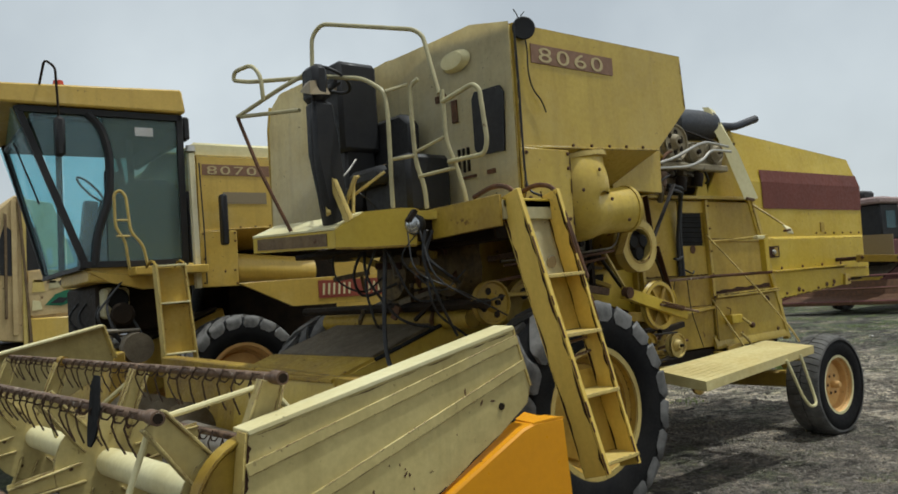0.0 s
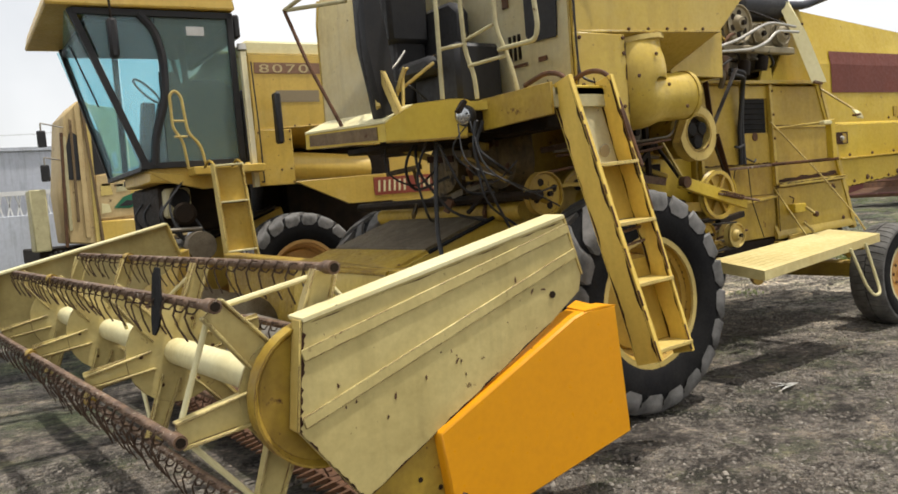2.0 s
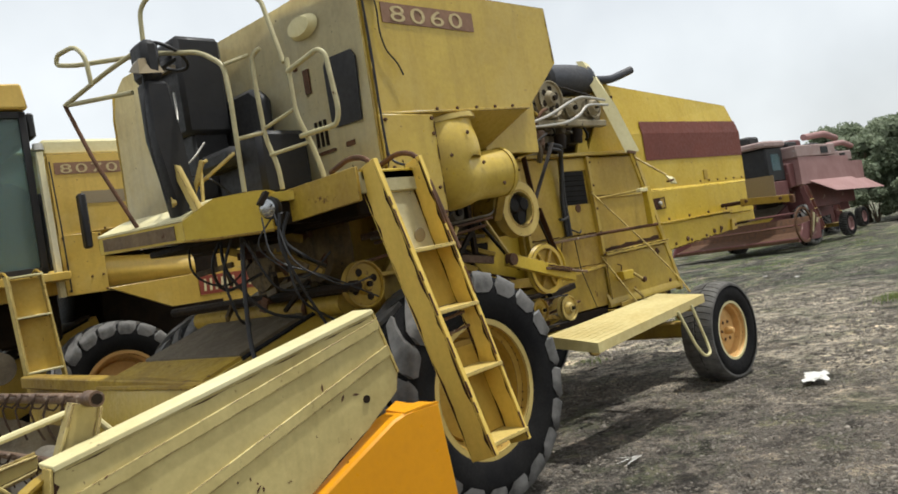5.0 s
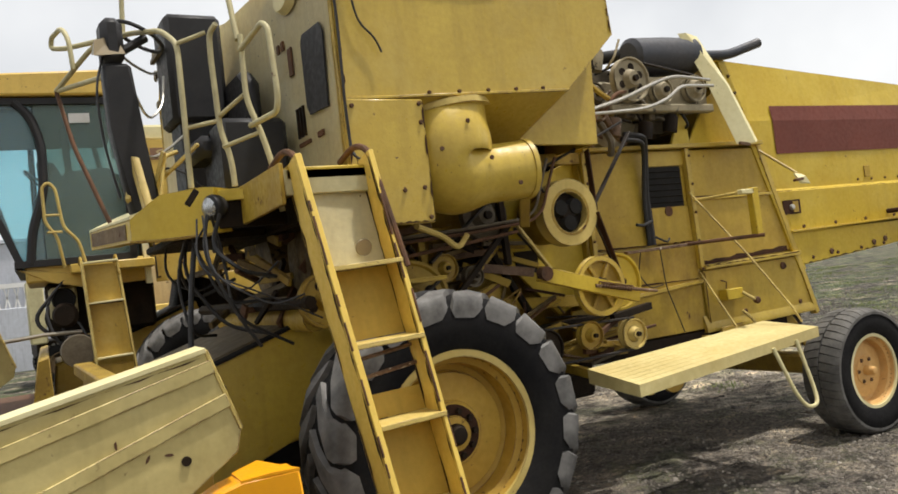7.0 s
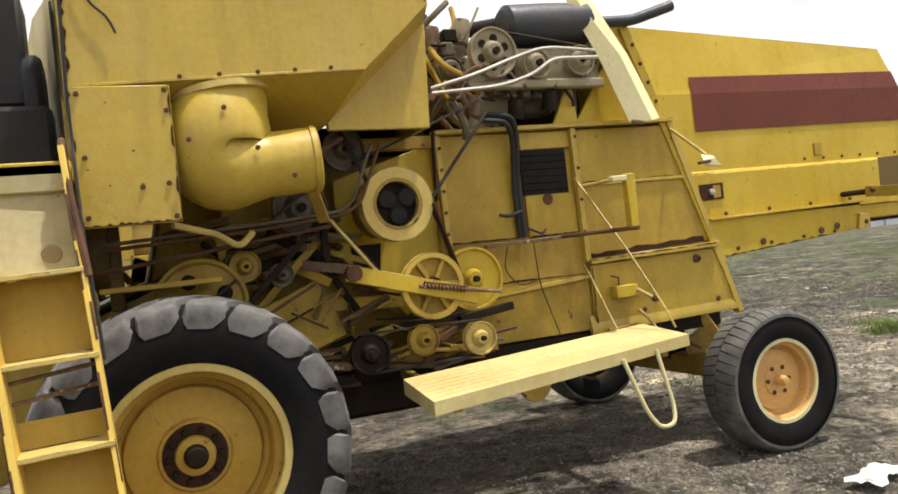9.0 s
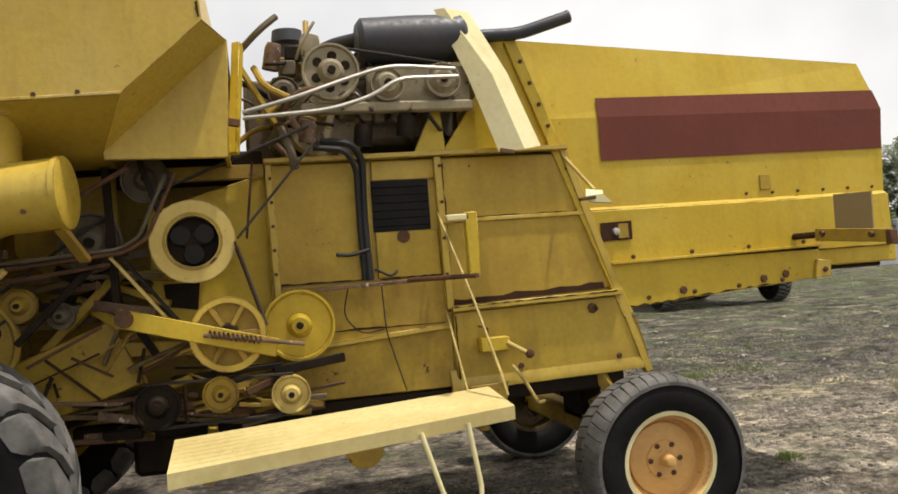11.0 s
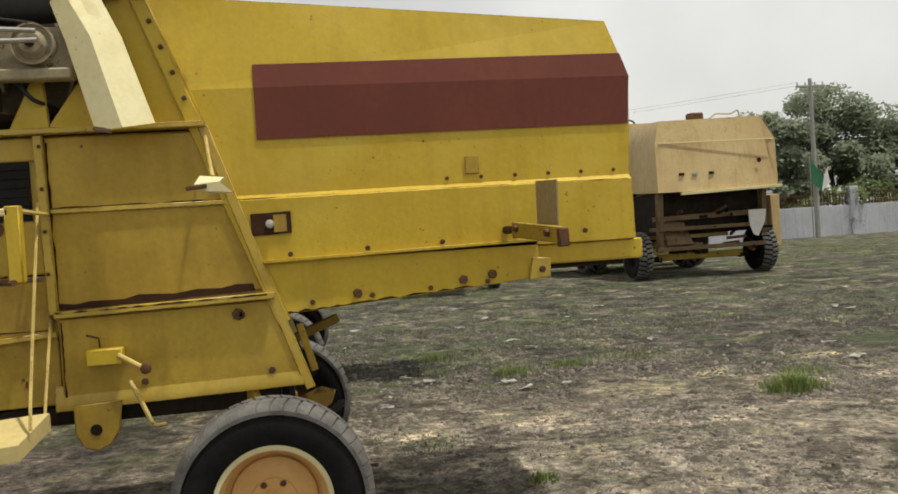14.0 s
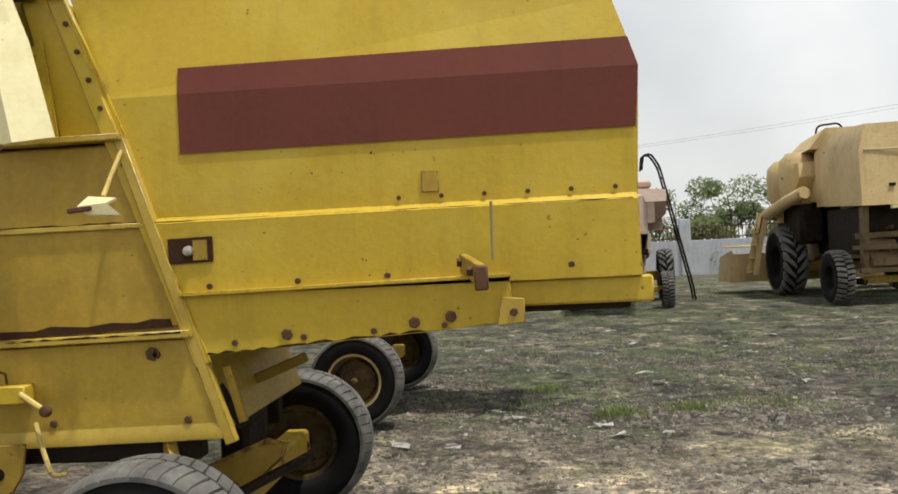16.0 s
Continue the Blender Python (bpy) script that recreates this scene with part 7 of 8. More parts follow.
part("mirror_arm", tube([(-2.1, -1.35, 4.0), (-2.05, -1.5, 4.32), (-1.95, -1.5, 4.25), (-1.93, -1.5, 3.7)], 0.013, bend=0.05), GREASE_SHADE, cab)
part("beacon", lathe([(0, 0.16), (0.05, 0.15), (0.07, 0.04), (0.06, 0), (0, 0)], (-1.85, -1.1, 4.06), (0, 0, 1), 16), REDLENS, cab, "red beacon lamp")
part("wiper", tube([(-2.24, -0.6, 3.6), (-2.02, -0.7, 2.9)], 0.01), BLACK, cab)
hr = part("handrail", tube([(-1.30, -1.55, 2.1), (-1.34, -1.58, 2.4), (-1.44, -1.60, 2.55), (-1.44, -1.60, 2.90), (-1.38, -1.60, 2.95), (-1.32, -1.60, 2.88), (-1.28, -1.58, 2.5), (-1.15, -1.56, 2.35), (-1.1, -1.55, 2.1)], 0.016, 8, bend=0.06), CREAM, M2)
for z in (2.45, 2.62):
    part("rung", tube([(-1.43, -1.6, z), (-1.29, -1.59, z)], 0.012), CREAM, hr)
part("side_deck", box((-1.25, -1.6, 2.03), (-0.45, -1.25, 2.12), 0.01), AMBER, M2)
part("header_back", prism([(-1.75, 0.5), (-1.62, 1.22), (-1.52, 1.25), (-1.5, 0.5)], "y", -2.1, 2.5, 0.01), YELLOW_DIRTY, M2)
# Near-black box added to fill the see-through gap below the cab.
part("under_cab_filler", box((-1.5, -0.85, 1.4), (-0.4, 0.8, 1.98), 0.04), GREASE_SHADE, M2)
part("header_trough", box((-2.4, -2.1, 0.35), (-1.5, 2.5, 0.6), 0.03), RUSTY, M2)
part("corner_post", bar((-0.52, -1.36, 3.42), (-0.50, -1.36, 1.86), 0.06, 0.09, up=(0, 1, 0)), FRONTSHEET, M2, "faded corner post behind the cab")
part("post_cable", tube([(-0.45, -1.43, 3.3), (-0.43, -1.44, 2.6), (-0.42, -1.43, 1.9)], 0.008, 6), HOSE, M2)
part("post_light", lathe([(0, 0.08), (0.05, 0.07), (0.06, 0), (0, 0)], (-0.52, -1.36, 3.44), (0, 0, 1), 12), ALU, M2)
part("cab_skirt", prism([(-1.72, 2.12), (-1.1, 2.03), (-0.5, 2.04), (-0.5, 1.90), (-1.1, 1.88), (-1.45, 1.97)], "y", -1.30, -1.26, 0.006), AMBER, M2)
pump = part("pump_box", box((-1.47, -1.12, 1.58), (-1.20, -0.85, 1.92), 0.03), RAIL, M2, "dusty pale pump housing")
part("port", lathe([(0, 0.004), (0.09, 0.006), (0.105, 0.02), (0.12, 0.0), (0.11, -0.01), (0, -0.01)], (-1.33, -1.125, 1.79), (0, -1, 0), 18), DULLBLACK, pump, "dark round port")
for q in ([(-1.38, -1.15, 1.92), (-1.52, -1.35, 1.7), (-1.45, -1.42, 1.4), (-1.32, -1.4, 1.22)], [(-1.30, -1.16, 1.72), (-1.2, -1.35, 1.5), (-1.12, -1.4, 1.3), (-1.15, -1.42, 1.15)]):
    part("hydraulic_hose", tube(q, 0.014, 7, bend=0.15), HOSE, M2)
part("reel_hub", lathe([(0, 0.05), (0.10, 0.05), (0.13, 0.02), (0.13, 0), (0, 0)], (-1.33, -1.3, 1.62), (-0.3, -1, 0), 18), GREASE_SHADE, M2)
part("loose_pipe", tube([(-2.0, -1.5, 1.42), (-1.55, -1.5, 1.45), (-1.2, -1.45, 1.44)], 0.02, 8), STEEL, M2)
part("drive_drum", lathe([(0, 0.15), (0.16, 0.15), (0.17, 0), (0, 0)], (-1.25, -1.45, 1.25), (0, -1, 0), 20), DARKCAST, M2)
rng = random.Random(31)
for k in range(8):
    y0 = rng.uniform(-1.3, 0.2)
    part("hydraulic_hose", tube([(-1.3, y0, 2.0), (-1.5 + rng.uniform(-0.2, 0.2), y0 - 0.1, 1.6), (-1.3, y0 + rng.uniform(-0.2, 0.2), 1.25)], 0.014, 6, bend=0.15), HOSE, M2)


def wide_hood(r, paint):
    """A broad rear hood with a folded lid, a near-black box as shaded opening below and rounded tank sides."""
    h = part("hood", loft([[(1.5, -0.85, 2.2), (1.5, -0.85, 3.5), (1.5, -0.55, 3.98), (1.5, 1.6, 3.98), (1.5, 1.85, 3.5), (1.5, 1.85, 2.2)],
                           [(4.62, -1.0, 2.08), (4.57, -1.0, 3.25), (4.3, -0.75, 3.82), (4.3, 1.85, 3.86), (4.57, 2.05, 3.25), (4.62, 2.05, 2.08)]]), paint, r)
    part("lower_lip", bar((4.66, -0.45, 2.03), (4.66, 2.1, 2.10), 0.10, 0.07), PALE, h)
    part("crease_lip", bar((4.575, -0.9, 3.25), (4.575, 2.0, 3.26), 0.03, 0.03), PALE, h)
    # Solid near-black box stands for the shaded straw opening.
    part("straw_outlet", box((2.0, -0.8, 1.05), (4.1, 1.8, 2.08), 0.02), GREASE_SHADE, h)
    part("spreader_bar", bar((4.35, -1.0, 0.72), (4.35, 1.8, 0.72), 0.12, 0.10), TANDARK, h)
    part("outlet_shelf", box((3.7, -0.9, 1.15), (4.45, 1.7, 1.24), 0.01), TANDARK, h)
    part("cross_beam", bar((4.2, -1.0, 1.45), (4.2, 1.8, 1.5), 0.10, 0.12), TANDARK, h)
    for y in (-0.85, 1.8):
        part("side_bracket", bar((4.3, y, 2.1), (4.2, y, 0.65), 0.12, 0.2, up=(1, 0, 0)), TANDARK, h)
    part("side_pan", loft([[(4.15, -0.8, 1.15), (4.15, -0.2, 1.12), (4.15, -0.2, 1.35), (4.15, -0.8, 1.42)], [(4.4, -0.75, 0.8), (4.4, -0.1, 0.8), (4.42, -0.1, 0.82), (4.42, -0.75, 0.82)]]), TANDARK, h)
    for y in (-0.45, -0.12, 0.3):
        part("plate_bar", box((4.60, y, 2.47), (4.63, y + 0.12, 2.53), 0), GREASE_SHADE if y != -0.12 else ALU, h)
    part("round_lamp", lathe([(0, 0.02), (0.05, 0.02), (0.06, 0), (0, 0)], (4.6, 1.6, 2.75), (1, 0, 0), 12), GREASE_SHADE, h)
    rng = random.Random(3)
    for k in range(16):
        y0, z0 = rng.uniform(-0.9, 1.6), rng.uniform(0.7, 1.6)
        part("loose_bar", bar((4.15, y0, z0), (4.45, y0 + rng.uniform(-0.4, 0.5), z0 + rng.uniform(-0.2, 0.2)), 0.05, 0.07), rng.choice((TANDARK, GREASE_SHADE, RUSTY, GREASE_SHADE)), h)
    part("hanging_cloth", loft([[(4.5, 1.30, 1.55), (4.5, 1.75, 1.55), (4.53, 1.75, 1.55), (4.53, 1.30, 1.55)], [(4.42, 1.35, 1.2), (4.5, 1.7, 1.25), (4.53, 1.7, 1.25), (4.45, 1.35, 1.2)], [(4.5, 1.4, 0.95), (4.45, 1.55, 0.9), (4.47, 1.55, 0.9), (4.52, 1.4, 0.95)]]), PAPER, h, "pale torn cloth")
    for x, rr, zt in ((0.75, 0.46, 3.62), (-0.1, 0.52, 3.5)):
        part("side_drum", lathe([(0, zt - 2.3), (rr * 0.6, zt - 2.32), (rr * 0.93, zt - 2.5), (rr, zt - 2.8), (rr * 0.97, 0.2), (rr * 0.7, 0), (0, 0)], (x, -1.0, 2.3), (0, 0, 1), 24), paint, r)
    # Near-black block stands for the shadow above the front wheel.
    part("wheel_shade_block", box((-0.7, -1.15, 1.3), (1.2, -0.55, 2.3), 0.1), GREASE_SHADE, r)
    part("tank_top", loft([[(-0.4, -1.0, 3.5), (1.6, -1.0, 3.6), (1.6, 1.7, 3.6), (-0.4, 1.7, 3.5)], [(-0.2, -0.6, 3.95), (1.6, -0.6, 4.1), (1.6, 1.4, 4.1), (-0.2, 1.4, 3.95)]]), paint, r)
    part("deck_beam", bar((-1.6, -1.3, 2.05), (-0.3, -1.1, 2.05), 0.3, 0.08), paint, r)
    return h


def plain_combine(m, paint, label, cabbed, header, wide=False):
    """A machine that is only seen from afar."""
    r = thing("combine_harvester", m, label, "combine harvester", "harvesters in the yard")
    chassis(r, paint)
    feeder(r, paint)
    if wide:
        wide_hood(r, paint)
    else:
        hood(r, paint, paint, False)
    tank(r, paint, paint, 3.3, 3.42)
    ladder(r, paint)
    platform(r, paint)
    for s, y in ((-1, -1.17), (1, 1.77)):
        wheel(r, "front_wheel", (0, y, 0.88 if wide else 0.755), s, 0.90 if wide else 0.775, 0.58 if wide else 0.47, 0.42, RUBBER if wide else paint, detail=False)
    for s, y in ((-1, -1.3), (1, 1.9)) if wide else ((-1, -0.93), (1, 1.53)):
        wheel(r, "rear_wheel", (3.88, y, 0.58 if wide else 0.475), s, 0.595 if wide else 0.488, 0.36 if wide else 0.32, 0.28, RUBBER if wide else paint, lugs=30, big=False, detail=False)
    part("engine_bay", box((1.7, -0.6, 2.36), (3.2, 1.1, 2.95), 0.05), GREASE_SHADE, r)
    part("unloading_tube", tube([(1.9, -1.25, 2.55), (1.2, -1.4, 2.4), (-0.6, -1.45, 2.1)] if wide else [(0.9, -0.95, 2.15), (1.9, -1.05, 2.25), (2.6, -1.1, 2.55)], 0.15, 14, bend=0.2), TAN if wide else paint, r)
    # Near-black wall in place of the shade between the wheels.
    part("side_wall", box((0.2, -0.42, 1.0), (1.75, 0.9, 2.34), 0.02), GREASE_SHADE, r)
    part("rail", tube([(-1.3, -0.9, 2.16), (-1.3, -0.9, 3.0), (-1.3, 1.2, 3.0), (-1.3, 1.2, 2.16)], 0.02, bend=0.1), paint, r)
    if cabbed:
        c = part("cab", box((-1.9, -0.9, 2.1), (-0.5, 1.4, 2.5), 0.02), paint, r)
        part("cab_glazing", box((-1.85, -0.85, 2.5), (-0.55, 1.35, 3.5), 0.04), BLACK, c)
        part("roof", box((-2.1, -1.0, 3.5), (-0.45, 1.5, 3.72), 0.05), paint, c)
    if header:
        h = part("header", prism([(-2.9, 0.3), (-1.5, 0.3), (-1.4, 1.1), (-1.5, 1.1), (-1.7, 0.6), (-2.9, 0.4)], "y", -2.2, 2.8, 0.01), paint, r)
        for k in range(6):
            a = k * math.pi / 3
            part("bat", tube([(-2.6 + math.cos(a) * 0.5, -2.1, 0.85 + math.sin(a) * 0.5), (-2.6 + math.cos(a) * 0.5, 2.7, 0.85 + math.sin(a) * 0.5)], 0.03, 6), paint, h)
        for y in (-2.2, 2.8):
            part("end_panel", prism([(-3.0, 0.3), (-1.4, 0.3), (-1.3, 1.2), (-2.6, 1.0)], "y", y - 0.03, y + 0.03), paint, h)
    return r


m3 = plain_combine(pose(14.87, 21.2, 0, 0, 0, -90) @ Matrix.Diagonal((1.1, 1.17, 1.14, 1)), TAN, "dusty tan combine harvester, seen across the yard", False, True, True)
part("step_box", box((4.0, 2.02, 0.6), (4.3, 2.25, 1.9), 0.02), TAN, m3)
part("roll_hoop", tube([(0.6, -0.5, 4.0), (0.6, -0.45, 4.28), (0.6, 0.1, 4.33), (0.6, 0.2, 4.05)], 0.025, bend=0.15), GREASE_SHADE, m3)
part("top_hatch", box((3.6, 0.25, 3.8), (3.9, 0.6, 4.05), 0.03), RUSTY, m3)
part("top_rail", tube([(3.9, 0.7, 3.85), (3.9, 0.9, 4.0), (3.9, 1.3, 3.98), (3.9, 1.5, 4.08), (3.9, 1.55, 3.85)], 0.02, bend=0.05), RAIL, m3)
plain_combine(pose(8.35, 22.3, 0, 0, 0, -96), PALEPINK, "bleached pinkish combine harvester at the back of the yard", True, False)


def red_combine(m, label, header):
    """A high-bodied red machine with a dark cab and an opened side shield, seen from afar."""
    r = thing("combine_harvester", m, label, "combine harvester", "harvesters in the yard")
    chassis(r, RED)
    feeder(r, RED)
    for s, y in ((-1, -1.17), (1, 1.77)):
        wheel(r, "front_wheel", (0, y, 0.755), s, 0.775, 0.47, 0.42, RED, detail=False)
    for s, y in ((-1, -0.93), (1, 1.53)):
        wheel(r, "rear_wheel", (3.88, y, 0.475), s, 0.488, 0.32, 0.265, PINK, lugs=30, big=False, detail=False)
    b = part("upper_body", loft([[(0.0, -1.2, 2.25), (4.3, -1.2, 2.35), (4.3, 1.8, 2.35), (0.0, 1.8, 2.25)], [(0.0, -1.2, 3.3), (4.3, -1.2, 3.2), (4.3, 1.8, 3.2), (0.0, 1.8, 3.3)]]), PINK, r, "bleached red side body")
    part("white_band", box((-0.1, -1.22, 3.28), (3.2, 1.8, 3.72), 0.03), ROSE, b, "greyish upper band")
    part("dark_window", box((1.9, -1.235, 3.36), (2.5, -1.215, 3.62), 0), BLACK, b)
    part("front_shield", box((-0.5, -1.0, 2.2), (0.0, 1.6, 3.1), 0.03), RED, b)
    part("side_shield", loft([[(0.6, -1.25, 2.35), (4.3, -1.25, 2.3), (4.3, -1.22, 2.33), (0.6, -1.22, 2.38)], [(1.3, -1.85, 1.85), (4.8, -1.85, 1.75), (4.8, -1.83, 1.78), (1.3, -1.83, 1.88)]]), PINK, r, "opened sun-bleached side shield")
    part("lower_shield", box((0.4, -1.0, 1.3), (3.4, 1.4, 2.3), 0.05), RED, r)
    for k, (x, y, w, z) in enumerate(((0.6, -0.6, 0.8, 3.98), (1.7, -0.2, 0.9, 4.1), (2.8, -0.5, 0.7, 3.9), (1.2, 0.6, 0.9, 4.25))):
        part("engine_cover", box((x, y, 3.7), (x + w, y + 0.9, z), 0.06), RED if k % 2 else BLACK, b)
    part("top_tube", tube([(2.0, -0.6, 4.1), (3.6, -0.7, 4.2), (4.6, -0.7, 4.0)], 0.13, 12, bend=0.2), PINK, r)
    c = part("cab", box((-1.7, -0.9, 1.95), (-0.45, 1.4, 2.5), 0.03), RED, r)
    part("cab_glazing", box((-1.75, -0.88, 2.5), (-0.5, 1.38, 3.75), 0.05), BLACK, c)
    part("window", box((-1.4, -0.90, 2.9), (-0.8, -0.88, 3.5), 0), CAB_GLASS, c)
    part("roof", box((-2.0, -1.0, 3.75), (-0.4, 1.5, 3.98), 0.06), ROSE, c)
    part("fan_box", box((-1.5, -0.2, 3.98), (-0.7, 0.8, 4.3), 0.08), BLACK, c)
    ladder(r, RED)
    if header:
        h = part("header", prism([(-2.9, 0.3), (-1.5, 0.3), (-1.4, 1.1), (-1.5, 1.1), (-1.7, 0.6), (-2.9, 0.4)], "y", -2.2, 2.8, 0.01), RUSTY, r)
        for k in range(6):
            a = k * math.pi / 3
            part("bat", tube([(-2.6 + math.cos(a) * 0.5, -2.1, 0.85 + math.sin(a) * 0.5), (-2.6 + math.cos(a) * 0.5, 2.7, 0.85 + math.sin(a) * 0.5)], 0.03, 6), RUSTY if k % 2 else RED, h)
        for y in (-2.2, 2.8):
            part("end_panel", prism([(-3.0, 0.3), (-1.4, 0.3), (-1.3, 1.0), (-2.6, 0.9)], "y", y - 0.03, y + 0.03), RED, h)
        part("reel_end", lathe([(0.55, 0.03), (0.62, 0.03), (0.62, -0.03), (0.55, -0.03)], (-2.6, -2.25, 0.85), (0, 1, 0), 20, closed=True), RUSTY, h)
        for k in range(5):
            part("drive_link", bar((-2.3 + 0.2 * k, -2.28, 0.4 + 0.15 * k), (-1.9 + 0.1 * k, -2.28, 1.3 - 0.1 * k), 0.05, 0.07), RAIL if k % 2 else RUSTY, h)
    return r


red_combine(pose(27.3, 8.84, 0, 0, 0, -3), "faded red combine harvester with its header on", True)
red_combine(pose(35.2, 11.03, 0, 0, 0, -3), "faded red combine harvester behind another one", False)


lorry = thing("lorry", pose(0.5, 17.0, 0), "old tan lorry with painted panels and wing mirrors, mostly hidden", "lorry", "vehicles in the yard")
cabf = part("cab", prism([(-0.95, 1.2), (-1.0, 2.45), (-0.78, 4.3), (-0.42, 4.68), (-0.2, 4.62), (-0.18, 1.1)], "y", -0.05, 1.6, 0.03), TAN, lorry, "weathered tan cab boards")
for xa, xb, z0, z1, mt in ((-0.30, -0.20, 1.05, 4.62, CREAM), (-0.52, -0.40, 1.3, 4.55, TAN), (-0.68, -0.62, 1.7, 4.2, TANDARK), (-0.88, -0.80, 1.5, 3.8, RAIL)):
    part("board", prism([(xa - 0.03, z0), (xb - 0.03, z0), (xb + 0.02, z1), (xa + 0.02, z1 + 0.03)], "y", -0.09, -0.04, 0.006), mt, cabf)
part("side_sheet", prism([(-0.18, 4.6), (0.45, 4.5), (0.92, 3.02), (0.30, 2.88), (0.05, 3.9)], "y", 0.0, 0.06, 0.01), FRONTSHEET, lorry, "dusty bleached side sheet")
part("torn_patch", prism([(0.26, 3.35), (0.38, 3.4), (0.40, 2.98), (0.30, 2.96)], "y", -0.02, -0.005, 0), PAPER, lorry)
part("dark_gap", prism([(-0.18, 4.1), (0.05, 3.9), (0.28, 2.9), (-0.16, 2.85)], "y", 0.05, 0.5, 0), BLACK, lorry)
pn = part("painted_panel", prism([(-0.16, 2.84), (0.45, 2.74), (1.08, 2.48), (1.16, 1.78), (-0.22, 1.72)], "y", -0.02, 0.08, 0.01), TAN, lorry, "tan panel with faded painted ornament")
part("ornament", prism([(0.18, 1.98), (0.42, 2.24), (0.75, 2.36), (0.98, 2.30), (0.90, 2.06), (0.55, 1.95)], "y", -0.03, -0.018, 0), GREENCLOTH, pn)
part("ornament", prism([(0.3, 2.02), (0.5, 2.16), (0.72, 2.14), (0.6, 2.02)], "y", -0.04, -0.028, 0), BLACK, pn)
for x0, z0 in ((-0.05, 2.55), (0.25, 2.52), (0.5, 2.5)):
    part("ornament_bar", box((x0, -0.03, z0), (x0 + 0.2, -0.018, z0 + 0.06), 0), TANDARK, pn)
part("bumper_beam", box((-0.2, -0.1, 1.05), (1.55, 0.5, 1.68), 0.03), AMBER, lorry, "amber painted bumper beam")
part("corner_post", bar((-1.0, -0.06, 1.1), (-0.86, -0.06, 3.9), 0.08, 0.07), RUSTY, cabf)
part("corner_post", bar((-0.16, -0.08, 1.1), (-0.34, -0.08, 4.6), 0.07, 0.06), TANDARK, cabf)
part("side_window", prism([(-0.80, 2.75), (-0.40, 2.7), (-0.42, 3.75), (-0.66, 3.95), (-0.80, 3.5)], "y", -0.07, -0.052, 0), BLACK, cabf, "dark side window")
for x0, x1, z0, z1, mt in ((-0.10, 0.20, 2.30, 2.62, CREAM), (0.28, 0.55, 2.38, 2.60, RAIL), (0.62, 0.95, 2.32, 2.52, AMBER), (-0.12, 0.12, 1.86, 2.12, PALE)):
    part("ornament", prism([(x0, z0), (x1, z0 + 0.02), (x1 - 0.04, z1 - 0.03), (x0 + 0.03, z1)], "y", -0.03, -0.018, 0), mt, pn)
part("head_lamp", lathe([(0, 0.03), (0.09, 0.03), (0.11, 0), (0, 0)], (1.2, -0.1, 1.42), (0, -1, 0), 16), ALU, lorry)
part("side_box", box((-1.72, -0.15, 1.05), (-1.35, 0.5, 2.55), 0.03), RAIL, lorry)
part("chassis", box((-1.6, 0.2, 0.7), (2.2, 3.2, 1.1), 0.03), GREASE_SHADE, lorry)
part("load_body", box((0.0, 0.7, 1.1), (2.2, 3.4, 2.9), 0.04), TAN, lorry)
for x, y in ((-1.1, 0.3), (1.75, 0.3), (-1.1, 2.6), (1.75, 2.6)):
    wheel(lorry, "wheel", (x, y, 0.52), -1, 0.53, 0.3, 0.27, TANDARK, lugs=26, big=False, detail=False)
for z in (3.75, 2.93):
    mr = part("wing_mirror", box((-1.42, -0.2, z - 0.2), (-1.22, -0.12, z + 0.2), 0.03), BLACK, lorry)
    part("mirror_bracket", tube([(-1.32, -0.16, z + 0.2), (-1.32, -0.16, z + 0.38), (-0.7, 0.0, z + 0.26)], 0.02, 6, bend=0.03), STEEL, mr)
lean = thing("ladder", pose(9.43, 21.0, 0) @ Matrix.Diagonal((1.1, 1.0, 1.06, 1)), "black iron access ladder leaning by a bleached machine", "ladder")
for dy in (0, 0.4):
    part("side_rail", tube([(1.22, dy, -0.03), (1.15, dy, 0.45), (0.8, dy, 2.05), (0.42, dy, 3.8), (0.2, dy, 4.15), (0.0, dy, 4.12), (-0.06, dy, 3.7)], 0.028, 6, bend=0.2), GREASE_SHADE, lean)
for k in range(12):
    f = k / 11
    part("rung", tube([(1.15 - 0.73 * f, 0, 0.45 + 3.3 * f), (1.15 - 0.73 * f, 0.4, 0.45 + 3.3 * f)], 0.02, 6), GREASE_SHADE, lean)


# ---- ground, wall, trees ----
GX, GY, GN, GM = 16.0, 14.0, 300, 260                     # half sizes of the uneven middle and its cells


def relief():
    """Heights of the uneven middle of the yard on a grid."""
    h = np.zeros((GM + 1, GN + 1))
    for j in range(GM + 1):
        y = 6 - GY + 2 * GY * j / GM
        for i in range(GN + 1):
            x = 6 - GX + 2 * GX * i / GN
            e = max(min((GX - abs(x - 6)) / 4, (GY - abs(y - 6)) / 4, 1), 0)
            h[j, i] = e * (0.022 * noise.noise(Vector((x * 0.9, y * 0.9, 0))) + 0.016 * noise.noise(Vector((x * 2.6, y * 2.6, 3))) + 0.008 * noise.noise(Vector((x * 5.5, y * 5.5, 7))) + 0.035 * min(max((y - 2.2) / 2, 0), 1) * noise.noise(Vector((x * 3.4, y * 2.4, 5)))) - 0.012
    return h


RELIEF = relief()


